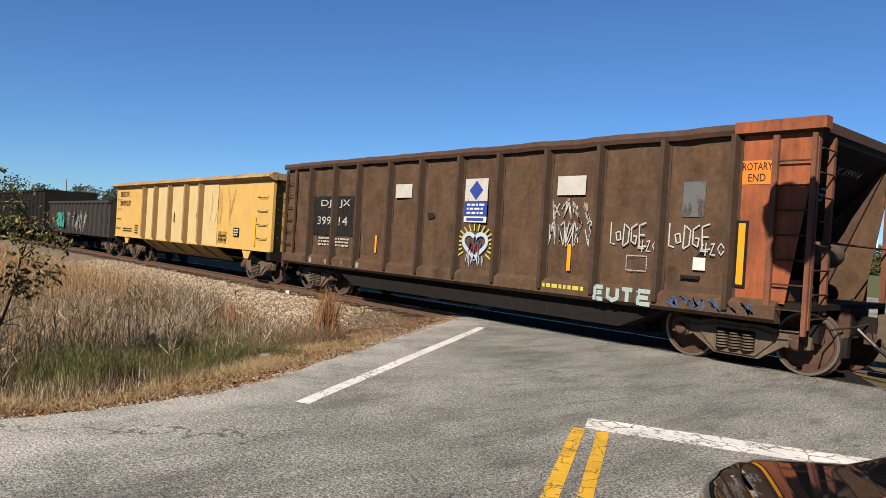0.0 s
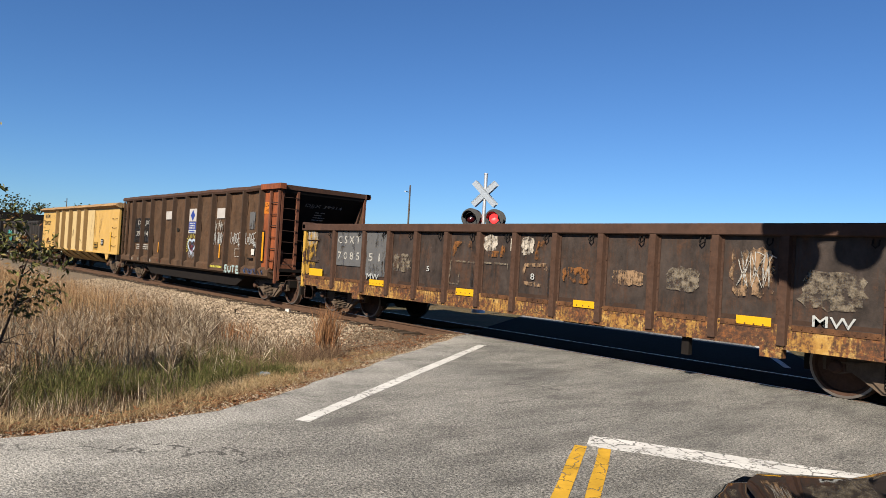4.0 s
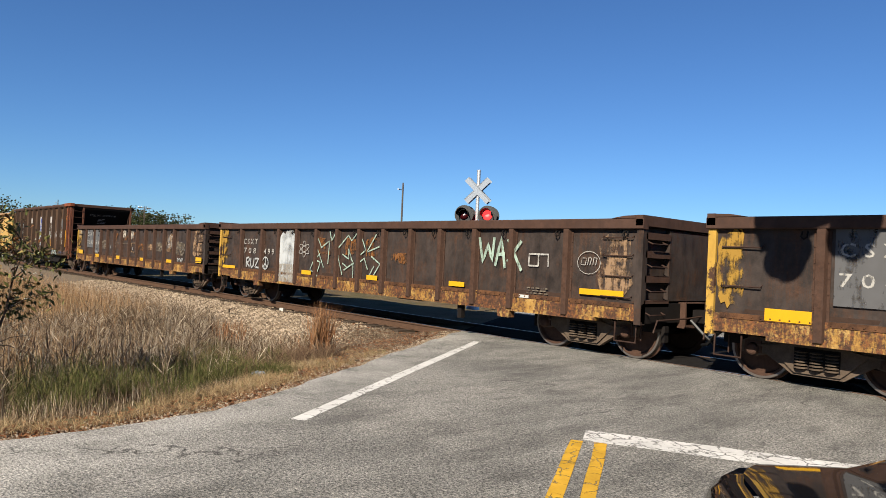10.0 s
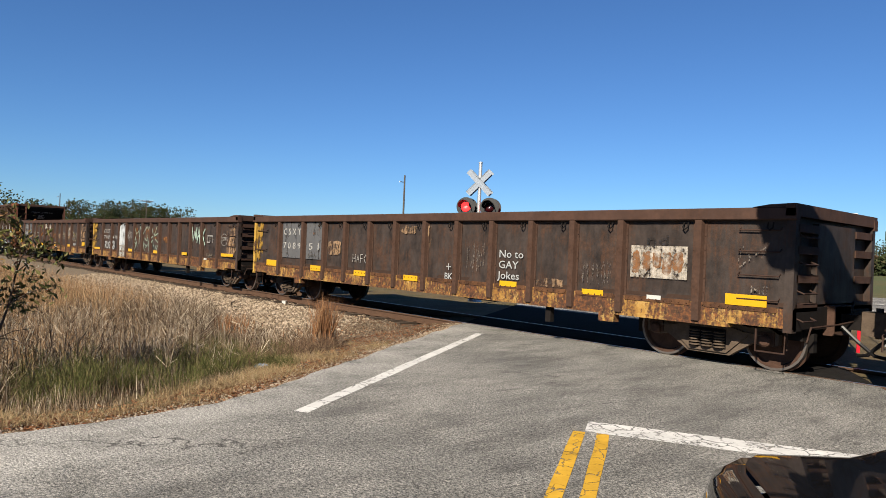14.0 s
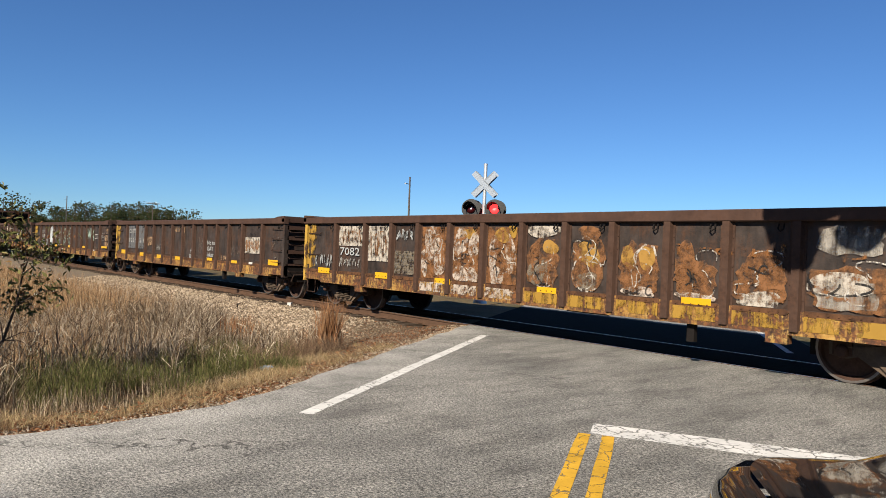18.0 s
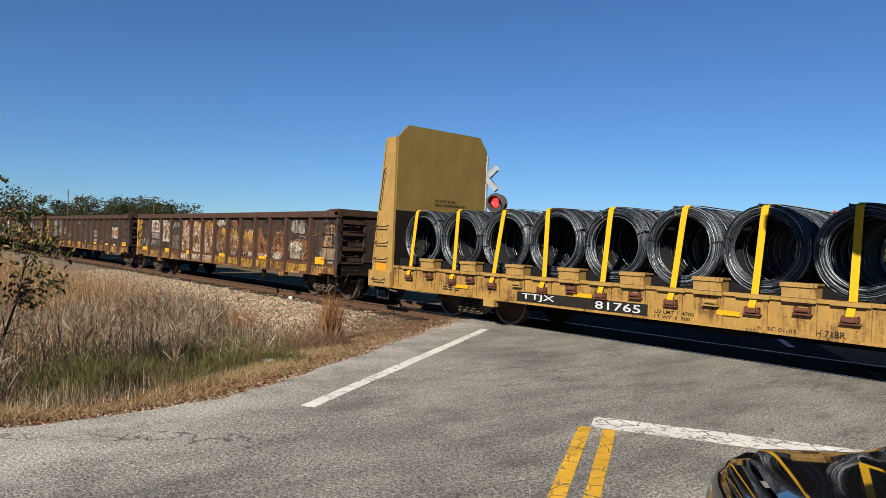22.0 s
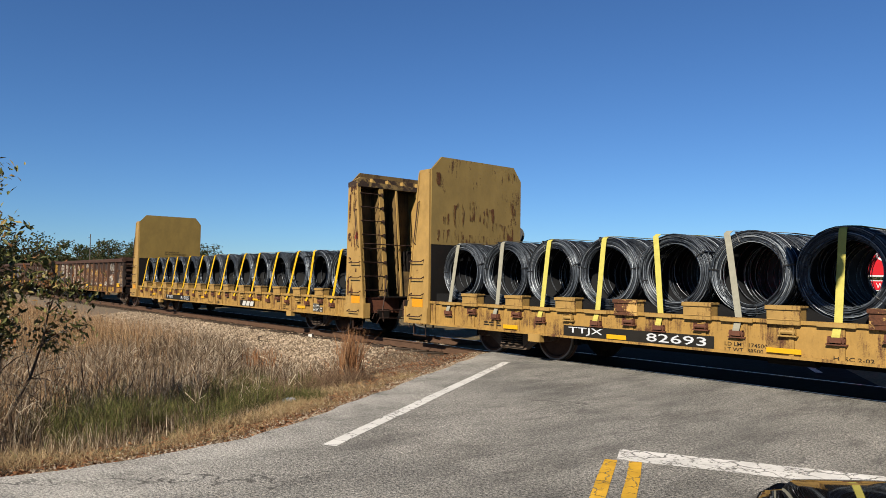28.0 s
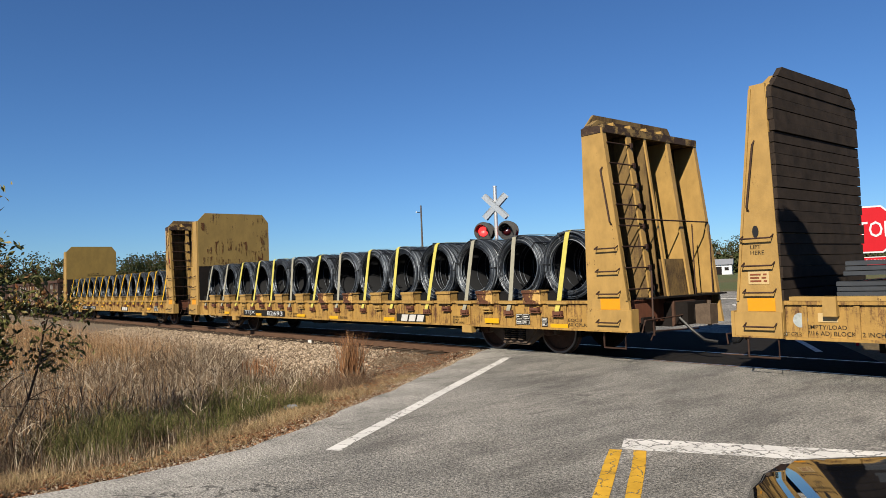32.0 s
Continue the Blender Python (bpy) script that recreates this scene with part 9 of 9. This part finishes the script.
plate("warning_label", 1.15, 1.4, 0.78, 0.9, YS, CREAM, e, "cream framed label")
bm = B()
prism(bm, [(0.92 + 0.10 * math.cos(t), 0.80 + 0.10 * math.sin(t)) for t in [k * math.tau / 18 for k in range(18)]], "y", YS - 0.004, YS)
part("round_sticker", bm, plain("pale_blue_sticker", (0.45, 0.5, 0.5), 0.5, 0, 0.3, 20, 0), e, "faded round sticker")


# --- wire coils on the first two flat cars
def coil_mesh(seed):
    """Loops of rod laid at random on a drum, a splayed outer face and strands sagging inside."""
    rng = np.random.default_rng(seed)
    segs, sides = 32, 3
    loops = []
    for k in range(230):
        loops.append((rng.uniform(-1.17, 1.17), rng.uniform(0.582, 0.634), 0.010))
    for k in range(84):
        loops.append((-1.19 + abs(rng.normal(0, 0.045)), rng.uniform(0.490, 0.636), 0.016))
        if k % 4 == 0:
            loops.append((1.18 - abs(rng.normal(0, 0.035)), rng.uniform(0.51, 0.635), 0.018))
    for k in range(18):
        loops.append((rng.uniform(-1.12, 1.12), rng.uniform(0.500, 0.545), 0.018))
    k = len(loops)
    y, r, wob = np.array(loops).T
    a = np.arange(segs) * math.tau / segs
    ph = rng.uniform(0, 6.28, k)
    rr = np.minimum(r[:, None] + 0.010 * np.sin(2 * a[None] + ph[:, None]), 0.64)
    off = rng.normal(0, 1, (k, 2)) * wob[:, None]
    tip = rng.normal(0, 0.05, (k, 2)) * (0.64 - np.abs(y[:, None]) * 0.25)
    px, pz = rr * np.cos(a) + off[:, :1], rr * np.sin(a) + off[:, 1:]
    q = np.maximum(np.hypot(px, pz) / 0.640, 1.0)
    px, pz = px / q, pz / q
    py = np.clip(y[:, None] + tip[:, :1] * np.cos(a) + tip[:, 1:] * np.sin(a), -1.22, 1.22)
    w = 0.0078
    V = []
    for j in range(sides):
        b = math.tau * j / sides
        V.append(np.stack([px + w * math.cos(b) * np.cos(a), py + w * math.sin(b), pz + w * math.cos(b) * np.sin(a)], -1))
    V = np.stack(V, 2).reshape(-1, 3)
    i = np.arange(segs)
    F = []
    for j in range(sides):
        j2 = (j + 1) % sides
        F.append(np.stack([i * sides + j, i * sides + j2, ((i + 1) % segs) * sides + j2, ((i + 1) % segs) * sides + j], 1))
    F = np.concatenate(F)
    F = (F[None] + (np.arange(k) * segs * sides)[:, None, None]).reshape(-1, 4)
    return raw("wire_loops", V.tolist(), F.tolist(), WIRE, True)


COIL_MES = [coil_mesh(k) for k in (301, 302, 303)]
# sleeve added for inner wire, bore and gap shade in its colour
bm = B()
lathe(bm, [(0.545, -1.12), (0.578, -1.12), (0.578, 1.12), (0.545, 1.12)], "y", 36, True)
CORE_ME = to_mesh("shade_core", bm, plain("shaded_wire_core", (0.008, 0.009, 0.011), 0.8, 0, 0.4, 30, 0.3), True)
bm = B()
for a in (0.5, 2.2, 3.35, 5.2):
    c, s = math.cos(a), math.sin(a)
    pts = [(c * 0.50, -1.0, s * 0.50), (c * 0.50, -1.215, s * 0.50), (c * 0.655, -1.215, s * 0.655), (c * 0.655, 1.2, s * 0.655), (c * 0.50, 1.2, s * 0.50)]
    tube(bm, pts, 0.013, 5)
TIE_ME = to_mesh("binding_wire", bm, SIGBLACK)
COIL_Z = DECK + 0.655


def strap_mesh(mat, head, foot):
    """Webbing from the winch over the coil's top and down the far side."""
    bm = B()
    w = 0.052
    path = [(foot - 0.01, -1.56, 0.84 - COIL_Z), (foot, -1.555, 0.90 - COIL_Z), (foot + 0.01, -1.50, 1.06 - COIL_Z), (head * 0.8 + foot * 0.2, -1.275, 0.40), (head, -1.222, 0.60), (head + 0.02, -1.17, 0.645),
            (head + 0.06, -0.9, 0.656), (0.08, 0.0, 0.658), (0.08, 1.16, 0.652), (0.06, 1.228, 0.60), (-0.10, 1.50, 1.0 - COIL_Z), (-0.13, 1.53, 0.86 - COIL_Z)]
    prev = None
    for x, y, z in path:
        up = Vector((0, -0.005 if y < 0 else 0.005, 0.004))
        cur = [bm.verts.new(Vector((x + d, y, z)) + o) for d, o in ((-w, up * 0), (w, up * 0), (w, up), (-w, up))]
        if prev:
            for k in range(4):
                bm.faces.new((prev[k], prev[(k + 1) % 4], cur[(k + 1) % 4], cur[k]))
        prev = cur
    return to_mesh("strap", bm, mat)


rnd = random.Random(77)
PALES = [STRAPG if q == "g" else STRAPP for q in "ggpppgpgpppggp"]
for u, first, mats, text, heads, feet in ((B1, 1.46, [STRAPY] * 14, "bright yellow", HEADS1, FEET1), (B2, 1.56, PALES, "faded", HEADS2, FEET2)):
    for k in range(14):
        x = u + first + 1.307 * k
        e = thing("wire_coil", f"coil of blue-black steel wire rod under a {text} strap", "wire coil", "wire coils", at=pose(x, 0, COIL_Z))
        mover(e, x, 0, COIL_Z)
        me = COIL_MES[k % 3]
        tagged(part("wire_winding", me, WIRE, e, at=pose(0, 0, 0, 0, rnd.uniform(0, 360), 0)), kind="stuff")
        part("shade_core", CORE_ME, WIRE, e)
        part("binding_wire", TIE_ME, SIGBLACK, e, "black binding wires", at=pose(0, 0, 0, 0, rnd.uniform(-30, 30), 0))
        part("strap", strap_mesh(mats[k], heads[k], feet[k]), mats[k], e, f"{text} ratchet strap")


# --- steel bars on the last flat car
def bar_bundle(u, y, z, length, seed):
    e = thing("steel_bar_bundle", "bundle of blue-grey steel bars strapped on the flat car", "steel bars", "bar bundles", at=pose(u, y, z))
    mover(e, u, y, z)
    rnd = random.Random(seed)
    for j in range(3):
        for i in range(5):
            a = rnd.uniform(-0.03, 0.03)
            bm = B()
            prism(bm, [(-0.42 + 0.17 * i, 0.066 * j), (-0.27 + 0.17 * i, 0.066 * j), (-0.27 + 0.17 * i, 0.066 * j + 0.05), (-0.30 + 0.17 * i, 0.066 * j + 0.06), (-0.39 + 0.17 * i, 0.066 * j + 0.06), (-0.42 + 0.17 * i, 0.066 * j + 0.05)], "x", a, length + a)
            part("bar", bm, SLATE, e)
    for k in range(5):
        x = 0.9 + k * (length - 1.8) / 4
        part("band", boxes((x - 0.02, x + 0.02, -0.43, -0.424, -0.005, 0.203), (x - 0.02, x + 0.02, 0.424, 0.43, -0.005, 0.203), (x - 0.02, x + 0.02, -0.43, 0.43, 0.198, 0.205)), SIGBLACK, e, "black steel band")
    return e


for lay in range(2):
    for k, y in enumerate((-0.92, 0.0, 0.92)):
        bar_bundle(B3 + 1.35 + 0.1 * lay, y, DECK + 0.06 + 0.268 * lay, 12.0, 400 + lay * 3 + k)
for k in range(5):
    for lay in range(2):
        x = B3 + 2.0 + k * 2.6
        e = thing("dunnage_timber", "square timber spacer under the steel bars", "timber", "timbers", at=pose(x, 0, 0))
        part("timber", boxes((-0.05, 0.05, -1.36, 1.36, DECK + 0.005 + lay * 0.262, DECK + 0.058 + lay * 0.268)), TIEM, e)
        mover(e, x)


# ---------------------------------------------------------------- movement
TRAVEL = ((0, -0.13), (1, 3.61), (2, 7.35), (3.5, 12.9), (5.5, 20.3), (7, 25.84), (9, 33.13), (11, 40.44), (13, 47.82), (14.5, 53.27), (16.5, 60.44), (18, 65.8), (20, 72.93),
          (22, 80.06), (24, 87.08), (25.5, 92.42), (27.5, 99.56), (29, 104.8), (30.5, 109.99), (32, 115.16))


def gone(t):
    """How far the train has rolled towards -x at t seconds."""
    k = max(0, min(len(TRAVEL) - 2, sum(1 for a, b in TRAVEL if a <= t) - 1))
    (t0, s0), (t1, s1) = TRAVEL[k], TRAVEL[k + 1]
    ta, sa = TRAVEL[max(0, k - 1)]
    tb, sb = TRAVEL[min(len(TRAVEL) - 1, k + 2)]
    m0, m1 = (s1 - sa) / (t1 - ta), (sb - s0) / (tb - t0)
    h = t1 - t0
    f = (t - t0) / h
    return (2 * f ** 3 - 3 * f ** 2 + 1) * s0 + (f ** 3 - 2 * f ** 2 + f) * h * m0 + (-2 * f ** 3 + 3 * f ** 2) * s1 + (f ** 3 - f ** 2) * h * m1


def motions():
    times = [k * 0.5 for k in range(65)]
    for ob, u, y, z in MOVERS:
        walk(ob, [(t, pose(u - gone(t), y, z)) for t in times])
    spin = [min(32.0, k / 6) for k in range(193)]
    turns = [math.degrees(gone(t) / WHEEL_R) for t in spin]
    for ob, x in SPINNERS:
        walk(ob, [(t, pose(x, 0, WHEEL_R, 0, -a, 0)) for t, a in zip(spin, turns)])

    # the lamps of each pair take turns, 0.603 s each; half turns stand in for flashing
    for ob, first in FLASHERS:
        rows, a = [], 0.0 if first else 180.0
        rows.append((0.0, a))
        for k in range(53):
            t = 0.48 + 0.603 * k
            rows += [(round(t - 0.066, 2), a), (round(t - 0.033, 2), a + 60), (round(t, 2), a + 120), (round(t + 0.033, 2), a + 180)]
            a += 180
        rows.append((32.0, a))
        walk(ob, [(t, pose(0, 0, 0, 0, 0, q)) for t, q in rows])


motions()
